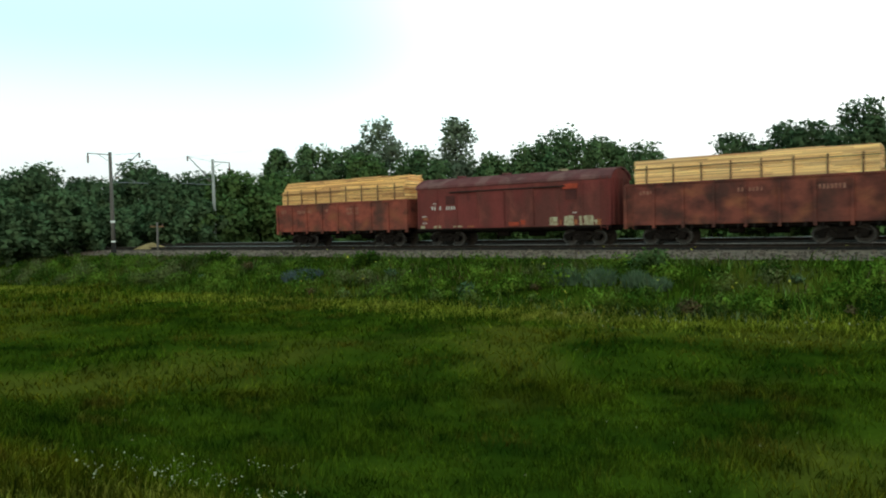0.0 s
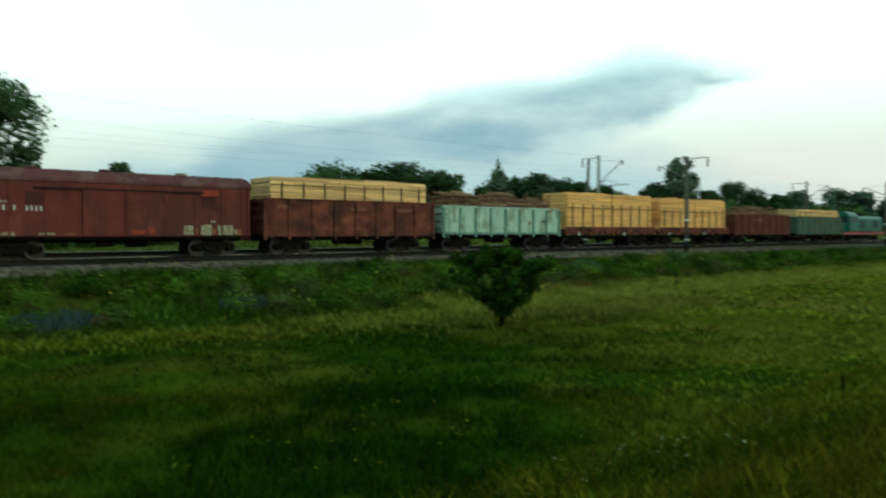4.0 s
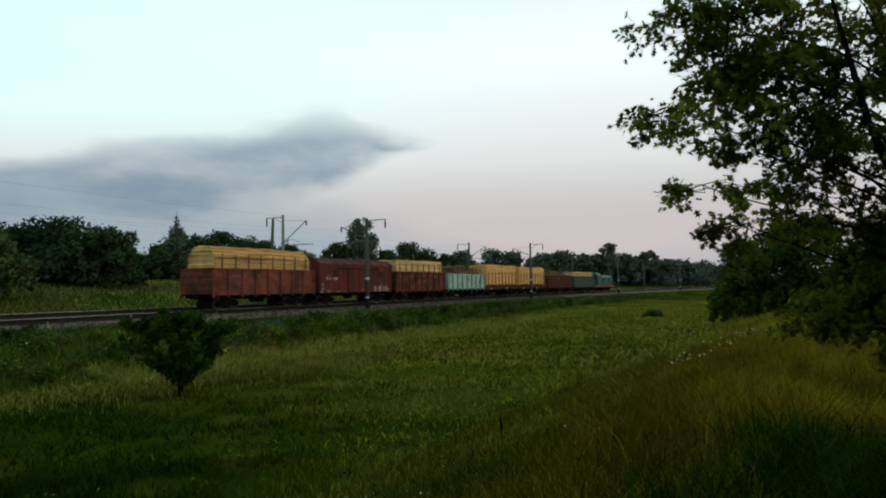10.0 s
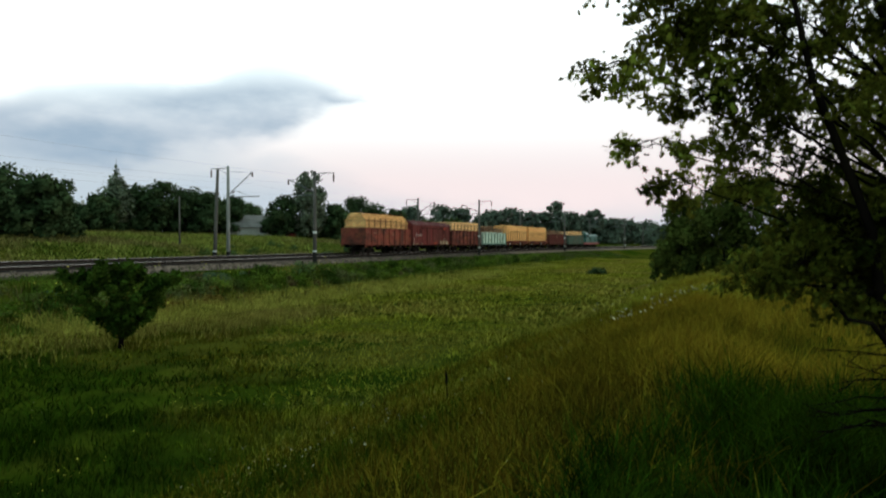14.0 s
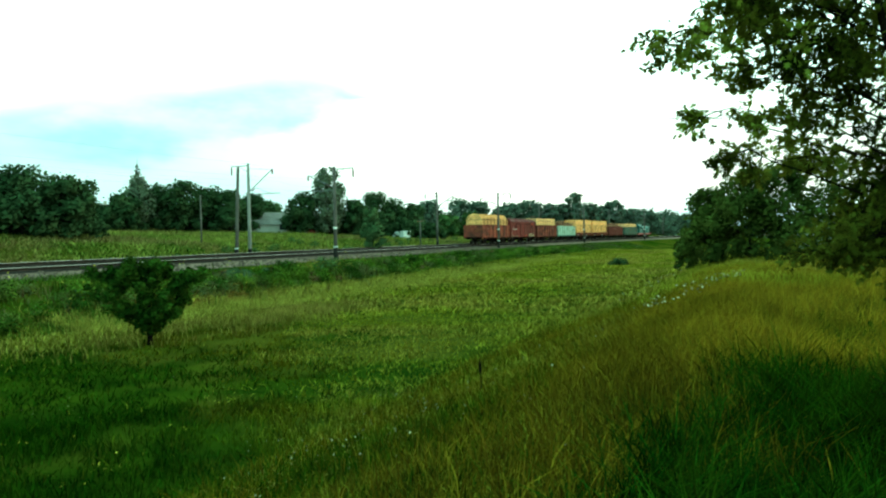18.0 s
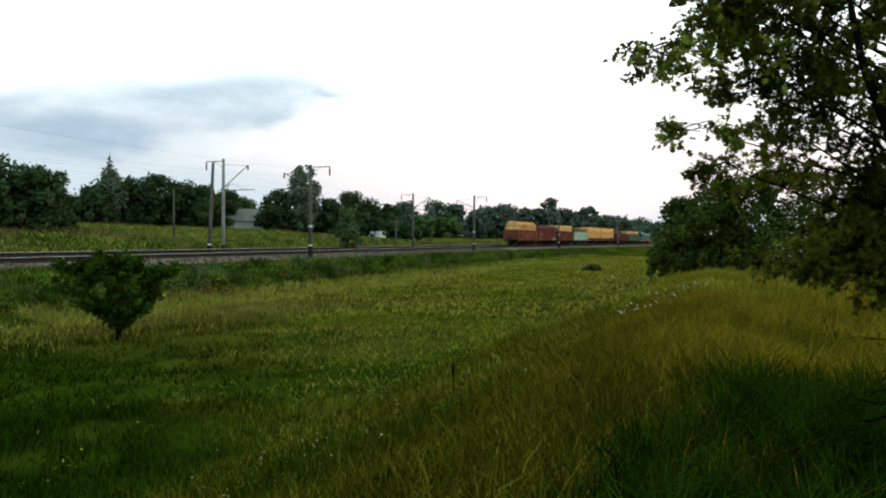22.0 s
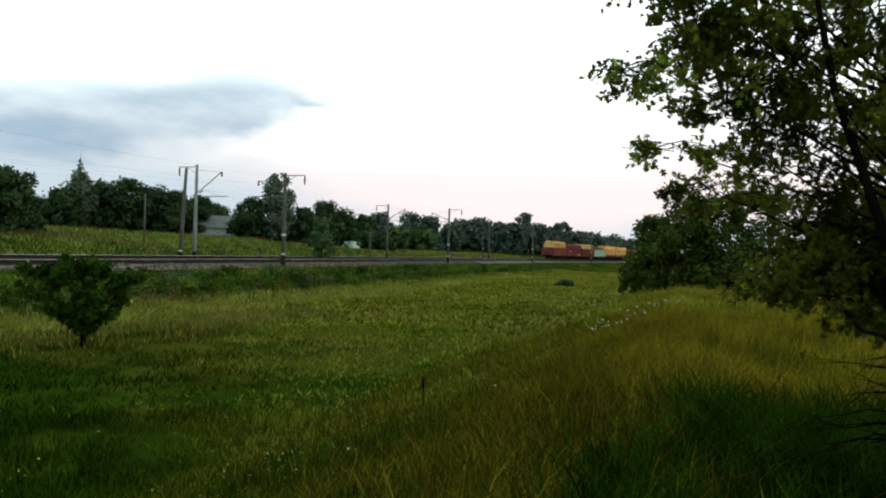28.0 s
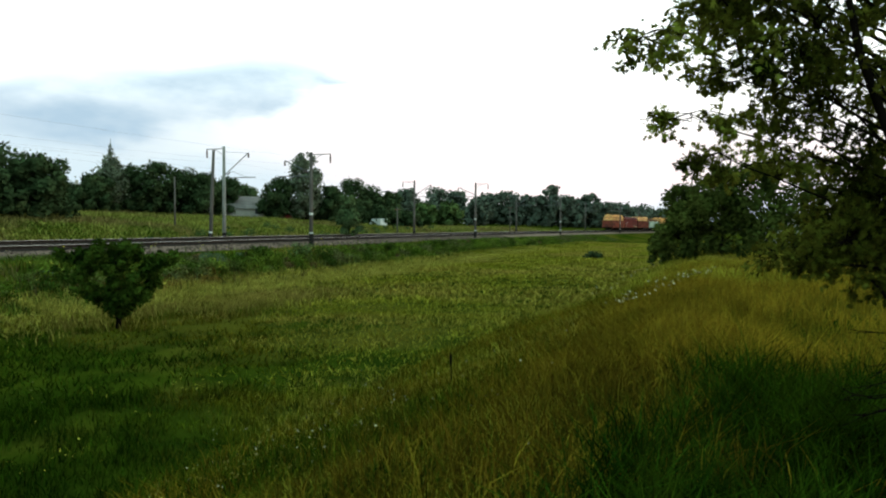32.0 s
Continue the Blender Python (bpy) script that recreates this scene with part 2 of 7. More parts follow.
M = dict(
    soil=mat("meadow_soil", (0.036, 0.054, 0.004), (0.012, 0.024, 0.002), 0.42, 0.95, bump=0.5, third=(0.078, 0.074, 0.010), third_scale=0.16, third_amt=0.7, detail_scale=9.0),
    # First patch colour, near black, stands in for the shaded sides of hummocks.
    grass=mat("meadow_grass", (0.108, 0.146, 0.009), (0.034, 0.064, 0.004), 0.42, 0.7, bump=0, island=0.22, third=(0.15, 0.118, 0.008), third_scale=0.17, third_amt=0.75, trans=0.25, patch=(((0.016, 0.030, 0.003), 0.95, 0.53, 0.64, 0.85), ((0.16, 0.145, 0.020), 1.25, 0.58, 0.70, 0.5), ((0.175, 0.105, 0.016), 0.55, 0.57, 0.68, 0.5))),
    # Tone held dark for shade under the tree; bright blades stand for highlights.
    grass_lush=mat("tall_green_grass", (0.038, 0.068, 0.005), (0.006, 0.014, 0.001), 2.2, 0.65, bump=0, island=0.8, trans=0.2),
    grass_dry=mat("dry_ochre_grass", (0.26, 0.178, 0.016), (0.102, 0.085, 0.008), 0.5, 0.75, bump=0, island=0.4, patch=(((0.030, 0.026, 0.003), 1.4, 0.55, 0.68, 0.75),), trans=0.25),
    field=mat("pale_field_grass", (0.33, 0.34, 0.066), (0.20, 0.23, 0.040), 0.22, 0.75, bump=0, island=0.3, patch=(((0.07, 0.10, 0.02), 0.35, 0.58, 0.70, 0.6),), third=(0.27, 0.20, 0.075), third_scale=0.08, third_amt=0.8, trans=0.25),
    pasture=mat("olive_pasture_grass", (0.40, 0.375, 0.042), (0.24, 0.25, 0.020), 0.16, 0.75, bump=0, island=0.10, third=(0.40, 0.30, 0.06), third_scale=0.09, third_amt=0.7, trans=0.25, patch=(((0.075, 0.10, 0.008), 0.5, 0.56, 0.70, 0.6), ((0.36, 0.32, 0.05), 0.3, 0.56, 0.68, 0.6))),
    straw=mat("straw_meadow_grass", (0.34, 0.27, 0.06), (0.19, 0.17, 0.028), 0.6, 0.75, bump=0, island=0.4, trans=0.25),
    # Tussock colour; also painted shade for the left meadow and the scrub's foot.
    grass_dark=mat("tussock_and_dim_grass", (0.036, 0.070, 0.004), (0.014, 0.032, 0.002), 0.9, 0.7, bump=0, island=0.45, trans=0.2),
    weed=mat("embankment_weeds", (0.150, 0.210, 0.026), (0.055, 0.098, 0.010), 0.7, 0.7, bump=0, island=0.45, third=(0.12, 0.11, 0.055), third_scale=0.25, third_amt=0.7, trans=0.25),
    strip=mat("yellowed_strip_grass", (0.50, 0.44, 0.085), (0.33, 0.31, 0.05), 0.5, 0.75, bump=0, island=0.35, trans=0.25),
    sage=mat("grey_sage_weed", (0.115, 0.155, 0.085), (0.07, 0.105, 0.055), 1.0, 0.85, bump=0, island=0.25, trans=0.2),
    lone=mat("dark_glossy_bush_leaves", (0.058, 0.098, 0.013), (0.018, 0.036, 0.005), 0.8, 0.65, bump=0, island=0.5, trans=0.25),
    deadweed=mat("brown_dead_weeds", (0.15, 0.10, 0.042), (0.085, 0.062, 0.03), 0.8, 0.9, bump=0, island=0.4, trans=0.15),
    rusty=mat("rust_ochre_weeds", (0.30, 0.175, 0.035), (0.17, 0.11, 0.025), 0.9, 0.85, bump=0, island=0.35, trans=0.2),
    lupin=mat("blue_grey_weed", (0.085, 0.105, 0.11), (0.06, 0.08, 0.08), 1.0, 0.85, bump=0, island=0.25, trans=0.2),
    petal=mat("white_petal", (0.40, 0.365, 0.21), (0.30, 0.27, 0.15), 8.0, 0.8, bump=0, island=0.2),
    petal_y=mat("yellow_petal", (0.5, 0.42, 0.05), (0.38, 0.36, 0.06), 8.0, 0.8, bump=0, island=0.2),
    bark=mat("bark", (0.013, 0.010, 0.007), (0.006, 0.005, 0.004), 6.0, 0.95, bump=0.8, detail_scale=25.0, stretch=(1, 1, 0.25)),
    # Bright and near-black tones paint in lit leaves and dark gaps of the crown.
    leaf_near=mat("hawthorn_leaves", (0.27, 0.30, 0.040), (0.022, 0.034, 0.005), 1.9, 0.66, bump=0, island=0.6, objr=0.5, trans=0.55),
    leaf=mat("tree_leaves", (0.10, 0.145, 0.056), (0.066, 0.105, 0.044), 0.25, 0.7, bump=0, island=0.3, trans=0.2),
    leaf_dark=mat("dark_tree_leaves", (0.062, 0.092, 0.036), (0.034, 0.056, 0.023), 0.25, 0.7, bump=0, island=0.28, trans=0.2),
    leaf_blue=mat("grey_green_leaves", (0.16, 0.185, 0.115), (0.11, 0.135, 0.084), 0.25, 0.75, bump=0, island=0.28, trans=0.2),
    # Distance haze is mixed into the next two leaf colours.
    leaf_belt=mat("belt_leaves_haze_tinted", (0.082, 0.118, 0.052), (0.058, 0.088, 0.042), 0.25, 0.7, bump=0, island=0.25, trans=0.2),
    leaf_haze=mat("far_leaves_haze_tinted", (0.115, 0.145, 0.10), (0.08, 0.105, 0.075), 0.1, 0.7, bump=0, island=0.25, trans=0.2),
    leaf_bank=mat("olive_shrub_leaves", (0.085, 0.110, 0.022), (0.042, 0.060, 0.013), 0.5, 0.7, bump=0, island=0.35, trans=0.25),
    leaf_shrub=mat("willow_shrub_leaves", (0.098, 0.145, 0.042), (0.062, 0.10, 0.034), 0.3, 0.7, bump=0, island=0.3, trans=0.2),
    gravel=mat("ballast_gravel", (0.225, 0.165, 0.125), (0.14, 0.104, 0.080), 3.0, 0.95, bump=1.0, detail_scale=14.0, third=(0.15, 0.112, 0.09), third_scale=0.3, third_amt=0.6),
    oily=mat("oil_stained_ballast", (0.030, 0.025, 0.022), (0.019, 0.016, 0.014), 3.0, 0.9, bump=1.0, detail_scale=14.0),
    stone=mat("ballast_stone", (0.15, 0.115, 0.090), (0.08, 0.064, 0.053), 3.0, 0.95, bump=0.3, island=0.4),
    sleeper=mat("concrete_sleeper", (0.042, 0.036, 0.032), (0.026, 0.023, 0.02), 2.0, 0.9, bump=0.4),
    railside=mat("rusty_rail_side", (0.036, 0.026, 0.021), (0.022, 0.017, 0.014), 3.0, 0.8, metal=0.2, bump=0.2),
    railtop=mat("polished_rail_head", (0.44, 0.40, 0.37), (0.30, 0.265, 0.24), 3.0, 0.48, metal=1.0, bump=0.05),
    concrete=mat("mast_concrete", (0.32, 0.315, 0.29), (0.23, 0.225, 0.205), 1.5, 0.9, bump=0.3, stretch=(1, 1, 0.3)),
    concrete_dark=mat("old_mast_concrete", (0.14, 0.125, 0.11), (0.085, 0.076, 0.068), 1.5, 0.9, bump=0.3, stretch=(1, 1, 0.3)),
    tarred=mat("tarred_mast_foot", (0.03, 0.028, 0.026), None, 2.0, 0.8),
    whitepaint=mat("white_paint_band", (0.75, 0.74, 0.7), (0.6, 0.59, 0.55), 5.0, 0.7),
    steel=mat("galvanised_steel", (0.20, 0.20, 0.21), (0.12, 0.12, 0.12), 4.0, 0.6, metal=0.6),
    insulator=mat("brown_insulator", (0.12, 0.06, 0.045), None, 4.0, 0.3),
    copper=mat("contact_wire", (0.10, 0.09, 0.085), None, 4.0, 0.6, metal=0.5),
    red1=mat("rust_red_wagon_paint", (0.26, 0.070, 0.048), (0.15, 0.046, 0.035), 1.6, 0.75, bump=0.25, patch=(((0.30, 0.108, 0.052), 0.8, 0.54, 0.72, 0.55), ((0.045, 0.028, 0.024), 1.3, 0.56, 0.72, 0.75)), third=(0.075, 0.040, 0.032), third_scale=0.55, third_amt=0.85, stretch=(0.8, 1, 1.1)),
    red2=mat("brown_red_wagon_paint", (0.19, 0.058, 0.042), (0.085, 0.032, 0.027), 1.4, 0.75, bump=0.25, patch=(((0.30, 0.108, 0.052), 0.8, 0.54, 0.72, 0.55), ((0.045, 0.028, 0.024), 1.3, 0.56, 0.72, 0.75)), third=(0.055, 0.030, 0.026), third_scale=0.6, third_amt=0.7, stretch=(0.8, 1, 1.1)),
    red3=mat("wine_red_boxcar_paint", (0.175, 0.044, 0.039), (0.12, 0.033, 0.030), 0.6, 0.7, bump=0.25, patch=(((0.24, 0.075, 0.055), 0.8, 0.58, 0.72, 0.6), ((0.06, 0.026, 0.024), 1.5, 0.60, 0.74, 0.6)), third=(0.10, 0.038, 0.032), third_scale=0.5, third_amt=0.8, stretch=(1, 1, 0.5)),
    roofred=mat("weathered_roof_red", (0.14, 0.050, 0.050), (0.10, 0.042, 0.042), 0.8, 0.75, bump=0.3, third=(0.2, 0.11, 0.1), third_scale=0.9, third_amt=0.5),
    redpatch=mat("fresh_red_primer_patch", (0.34, 0.06, 0.035), (0.26, 0.05, 0.03), 2.0, 0.7, bump=0.1),
    rust=mat("orange_rust_patch", (0.30, 0.11, 0.05), (0.2, 0.075, 0.04), 3.0, 0.9, bump=0.3),
    hatchred=mat("dark_red_hatch", (0.085, 0.030, 0.027), (0.06, 0.024, 0.022), 2.0, 0.8),
    darkpanel=mat("dark_hatch", (0.035, 0.022, 0.02), None, 2.0, 0.8),
    cream=mat("cream_repair_paint", (0.40, 0.37, 0.24), (0.20, 0.13, 0.08), 4.5, 0.8, bump=0.1),
    mint=mat("mint_green_wagon_paint", (0.38, 0.50, 0.40), (0.54, 0.61, 0.51), 1.6, 0.7, bump=0.2, third=(0.20, 0.22, 0.14), third_scale=1.5, third_amt=0.7, stretch=(1, 1, 0.5)),
    # Darker copy of the mint paint: shade on the ribs put into the colour.
    mintrib=mat("green_rib_paint_shade_tone", (0.22, 0.32, 0.26), (0.14, 0.2, 0.16), 1.5, 0.75, bump=0.2),
    dkbrown=mat("dark_brown_wagon_paint", (0.125, 0.040, 0.034), (0.08, 0.030, 0.026), 0.7, 0.75, bump=0.25, third=(0.16, 0.075, 0.05), third_scale=0.7, third_amt=0.5),
    dkgreen=mat("dull_green_wagon_paint", (0.095, 0.130, 0.098), (0.07, 0.095, 0.074), 0.7, 0.75, bump=0.25, third=(0.13, 0.10, 0.07), third_scale=0.8, third_amt=0.6),
    loco=mat("locomotive_green", (0.018, 0.115, 0.088), (0.012, 0.075, 0.056), 0.8, 0.45, bump=0.1, third=(0.04, 0.09, 0.07), third_scale=0.8, third_amt=0.5),
    locored=mat("locomotive_red_frame", (0.30, 0.055, 0.05), (0.2, 0.045, 0.04), 1.0, 0.6),
    under=mat("greasy_underframe", (0.017, 0.013, 0.011), (0.010, 0.008, 0.007), 3.0, 0.8, bump=0.4),
    wheel=mat("worn_wheel_steel", (0.055, 0.045, 0.038), (0.03, 0.025, 0.021), 3.0, 0.6, metal=0.5),
    lumber=mat("fresh_sawn_boards", (0.92, 0.55, 0.25), (0.56, 0.30, 0.125), 0.8, 0.8, bump=0.2, island=0.42, objr=0.42, detail_scale=40.0, stretch=(0.1, 1, 1)),
    lumber_w=mat("warm_sawn_boards", (0.97, 0.58, 0.24), (0.80, 0.43, 0.16), 0.8, 0.8, bump=0.2, island=0.18, objr=0.18, detail_scale=40.0, stretch=(0.1, 1, 1)),
    lumber_p=mat("pale_sawn_boards", (0.96, 0.63, 0.31), (0.78, 0.47, 0.21), 0.8, 0.8, bump=0.2, island=0.3, objr=0.3, detail_scale=40.0, stretch=(0.1, 1, 1)),
    slabwood=mat("bark_edged_slabs", (0.28, 0.16, 0.10), (0.17, 0.10, 0.065), 1.5, 0.9, bump=0.4, island=0.45, stretch=(0.2, 1, 1)),
    stake=mat("wooden_stake", (0.22, 0.125, 0.07), (0.15, 0.09, 0.05), 3.0, 0.9, bump=0.3, island=0.2),
    wire=mat("binding_wire", (0.10, 0.07, 0.05), None, 3.0, 0.7, metal=0.3),
    lettering=mat("faded_white_lettering", (0.55, 0.50, 0.46), (0.4, 0.34, 0.3), 6.0, 0.8),
    lettering_f=mat("worn_pink_lettering", (0.30, 0.15, 0.11), (0.20, 0.075, 0.055), 5.0, 0.8),
    glass=mat("dark_cab_glass", (0.02, 0.03, 0.03), None, 2.0, 0.1, bump=0),
    plaster=mat("pale_plaster", (0.52, 0.48, 0.42), (0.42, 0.39, 0.34), 0.8, 0.9, bump=0.2),
    slate=mat("grey_slate_roof", (0.25, 0.225, 0.205), (0.17, 0.155, 0.14), 1.0, 0.9, bump=0.3),
    vanwhite=mat("white_van_paint", (0.75, 0.75, 0.72), (0.66, 0.66, 0.62), 2.0, 0.4),
    carred=mat("red_car_paint", (0.22, 0.03, 0.022), (0.16, 0.025, 0.02), 2.0, 0.35),
    tyre=mat("bright_worn_tyre_steel", (0.085, 0.075, 0.066), (0.05, 0.045, 0.04), 5.0, 0.55, metal=0.4),
    rubber=mat("tyre_rubber", (0.02, 0.02, 0.02), None, 4.0, 0.9),
    clay=mat("dry_clay_heap", (0.26, 0.18, 0.085), (0.18, 0.125, 0.06), 1.2, 0.95, bump=0.5),
)

# ---- geometry helpers ----
class Geo:
    """Collects boxes, tubes and prisms into one mesh."""

    def __init__(self):
        self.v, self.f = [], []

    def add(self, verts, faces):
        k = len(self.v)
        self.v += [tuple(p) for p in verts]
        self.f += [tuple(i + k for i in f) for f in faces]
        return self

    def box(self, x0, x1, y0, y1, z0, z1, c=0.0):
        """A box with its four long (x) edges cut off by c."""
        if c:
            prof = [(y0 + c, z0), (y1 - c, z0), (y1, z0 + c), (y1, z1 - c), (y1 - c, z1), (y0 + c, z1), (y0, z1 - c), (y0, z0 + c)]
            return self.prism(prof, x0, x1)
        p = [(x, y, z) for x in (x0, x1) for y in (y0, y1) for z in (z0, z1)]
        return self.add(p, [(0, 1, 3, 2), (4, 6, 7, 5), (0, 4, 5, 1), (2, 3, 7, 6), (0, 2, 6, 4), (1, 5, 7, 3)])

    def prism(self, prof, x0, x1):
        """A (y, z) outline, anticlockwise as seen from +x, drawn out along x."""
        n = len(prof)
        v = [(x0, *p) for p in prof] + [(x1, *p) for p in prof]
        f = [(i, (i + 1) % n, n + (i + 1) % n, n + i) for i in range(n)]
        return self.add(v, f + [tuple(range(n - 1, -1, -1)), tuple(range(n, 2 * n))])

    def prism_y(self, prof, y0, y1):
        """An (x, z) outline drawn out along y."""
        n = len(prof)
        v = [(p[0], y0, p[1]) for p in prof] + [(p[0], y1, p[1]) for p in prof]
        f = [(i, (i + 1) % n, n + (i + 1) % n, n + i) for i in range(n)]
        return self.add(v, f + [tuple(range(n - 1, -1, -1)), tuple(range(n, 2 * n))])

    def tube(self, pts, radii, n=8, cap=True):
        pts = [Vector(p) for p in pts]
        k, rings = len(self.v), len(pts)
        up = Vector((0.31, 0.17, 0.93))
        for i, p in enumerate(pts):
            d = (pts[min(i + 1, rings - 1)] - pts[max(i - 1, 0)]).normalized()
            a = d.cross(up)
            a = (a if a.length > 0.05 else d.cross(Vector((1, 0, 0)))).normalized()
            b = d.cross(a)
            r = radii[i] if isinstance(radii, (list, tuple)) else radii
            for j in range(n):
                w = 2 * math.pi * j / n
                self.v.append(tuple(p + (a * math.cos(w) + b * math.sin(w)) * r))
        for i in range(rings - 1):
            for j in range(n):
                q = (j + 1) % n
                self.f.append((k + i * n + j, k + i * n + q, k + (i + 1) * n + q, k + (i + 1) * n + j))
        if cap:
            self.f.append(tuple(k + j for j in range(n - 1, -1, -1)))
            self.f.append(tuple(k + (rings - 1) * n + j for j in range(n)))
        return self

    def mesh(self, name, material, smooth=False):
        me = bpy.data.meshes.new(name)
        me.from_pydata(self.v, [], self.f)
        me.materials.append(material)
        if smooth:
            me.polygons.foreach_set("use_smooth", [True] * len(me.polygons))
        me.update()
        return me


def piece(name, geo, material, parent=None, label="", smooth=False):
    ob = new(name, geo if isinstance(geo, bpy.types.Mesh) else geo.mesh(name, material, smooth))
    if parent:
        ob.parent = parent
    return tagged(ob, label)


def thing(name, label, category, m=None, group="", kind=""):
    ob = new(name)
    if m is not None:
        ob.matrix_basis = m
    return tagged(ob, label, category, group, kind)


def array_mesh(name, verts, faces, material, smooth=False):
    """A mesh from an (n, 3) array and an (m, k) array of corners."""
    me = bpy.data.meshes.new(name)
    verts, faces = np.asarray(verts, np.float32), np.asarray(faces, np.int32)
    k = faces.shape[1]
    me.vertices.add(len(verts))
    me.vertices.foreach_set("co", verts.ravel())
    me.loops.add(faces.size)
    me.loops.foreach_set("vertex_index", faces.ravel())
    me.polygons.add(len(faces))
    me.polygons.foreach_set("loop_start", np.arange(0, faces.size, k, dtype=np.int32))
    me.materials.append(material)
    if smooth:
        me.polygons.foreach_set("use_smooth", np.ones(len(faces), bool))
    me.update(calc_edges=True)
    return me


rng = np.random.default_rng(7)

# ---- plan: two tracks along +X that bend right beyond BEND, rail top at z = 0 ----
TRACK_Y, BEND, RADIUS, TRACK_GAP = 40.92, 83.1, 968.0, 4.1
FAR_RISE = 0.22     # the far track lies a little higher
BEND_END = 430.0


def on_track(s, off=0.0):
    """Place and heading of the point s metres along the near track, off metres to its far side."""
    u = min(max(s - BEND, 0.0), BEND_END - BEND)
    a = u / RADIUS
    x, y = min(s, BEND) + RADIUS * math.sin(a), TRACK_Y - RADIUS * (1 - math.cos(a))
    rest = max(s - BEND_END, 0.0)
    x, y = x + rest * math.cos(a), y - rest * math.sin(a)
    return x + off * math.sin(a), y + off * math.cos(a), -a


def track_pose(s, off=0.0, z=0.0):
    x, y, a = on_track(s, off)
    return pose(x, y, z, 0, 0, math.degrees(a))


def track_line(x):
    u = np.clip(x - BEND, 0, RADIUS * math.sin((BEND_END - BEND) / RADIUS))
    y = TRACK_Y - (RADIUS - np.sqrt(RADIUS ** 2 - u ** 2))
    t = math.tan((BEND_END - BEND) / RADIUS)
    return y - np.maximum(x - BEND - u, 0) * t


def wobble(x, y, s, seed):
    """Smooth value noise between -1 and 1 on arrays."""
    xs, ys = np.asarray(x, float) / s + seed * 17.3, np.asarray(y, float) / s + seed * 9.1
    xi, yi = np.floor(xs), np.floor(ys)
    fx, fy = xs - xi, ys - yi
    fx, fy = fx * fx * (3 - 2 * fx), fy * fy * (3 - 2 * fy)
    h = lambda a, b: (np.sin(a * 127.1 + b * 311.7 + seed) * 43758.5453) % 1.0 * 2 - 1
    return (h(xi, yi) * (1 - fx) + h(xi + 1, yi) * fx) * (1 - fy) + (h(xi, yi + 1) * (1 - fx) + h(xi + 1, yi + 1) * fx) * fy


def ease(v, a, b):
    t = np.clip((v - a) / (b - a), 0, 1)
    return t * t * (3 - 2 * t)


MEADOW, FORMATION = -2.45, -0.66


def ground_z(x, y):
    x, y = np.asarray(x, float), np.asarray(y, float)
    q = y - track_line(x)
    low = MEADOW + 0.10 * wobble(x, y, 7, 1) + 0.07 * wobble(x, y, 2.3, 2) + 0.035 * wobble(x, y, 1.1, 8) + 0.25 * wobble(x, y, 30, 3)
    bank = -0.25 + 0.06 * wobble(x, y, 3, 4) - 0.004 * np.maximum(x, 0)
    near = bank + (low - bank) * ease(y, 0.1, 8.0)
    dam = ease(q, -14.5, -4.2)
    z = near + (FORMATION - near) * dam
    rise = 3.6 * ease(x, 5, 60) * (0.45 * ease(q, 9, 24) + 0.55 * ease(q, 24, 95)) - 0.35 + 0.15 * wobble(x, y, 12, 5) * ease(q, 12, 25)
    rise = rise + 1.7 * ease(q, 11, 42) * ease(x, 5, 60) * (1 - ease(x, 112, 165))
    far = FORMATION + rise * ease(q, 8.0, 11.0)
    z = np.where(q > 7.9, far, z)
    return z


# ---- ground: one sheet to the horizon ----
def spaced(edges):
    out = [edges[0][0]]
    for a, b, n in edges:
        out += list(np.linspace(a, b, n + 1)[1:])
    return np.array(out)


gx = spaced([(-2500, -400, 14), (-400, -90, 40), (-90, -30, 60), (-30, 45, 150), (45, 140, 130), (140, 420, 90), (420, 2500, 16)])
gy = spaced([(-2500, -200, 10), (-200, -12, 20), (-12, 0, 24), (0, 10, 40), (10, 56, 150), (56, 150, 50), (150, 400, 20), (400, 2500, 12)])
GX, GY = np.meshgrid(gx, gy)
nx, ny = len(gx), len(gy)
idx = np.arange(nx * ny).reshape(ny, nx)
quads = np.stack([idx[:-1, :-1], idx[:-1, 1:], idx[1:, 1:], idx[1:, :-1]], -1).reshape(-1, 4)
ground = new("ground", array_mesh("ground", np.stack([GX.ravel(), GY.ravel(), ground_z(GX, GY).ravel()], 1), quads, M["soil"], True))
tagged(ground, "uneven green meadow with yellowed patches below a grassy bank", "ground", kind="structure")

# ---- railway: ballast, sleepers, rails ----
def sweep(name, prof, s0, s1, step, material, off=0.0, jitter=0.0):
    """An (offset, z) outline drawn out along the track."""
    ss = np.arange(s0, s1 + step / 2, step)
    v, n = [], len(prof)
    for s in ss:
        x, y, a = on_track(s, off)
        for o, z in prof:
            j = jitter * (rng.random() - 0.5)
            v.append((x - math.sin(a) * (o + j), y + math.cos(a) * (o + j), z + j * 0.4))
    i = np.arange(len(ss) - 1)[:, None] * n + np.arange(n - 1)[None, :]
    f = np.stack([i, i + n, i + n + 1, i + 1], -1).reshape(-1, 4)
    return array_mesh(name, v, f, material)


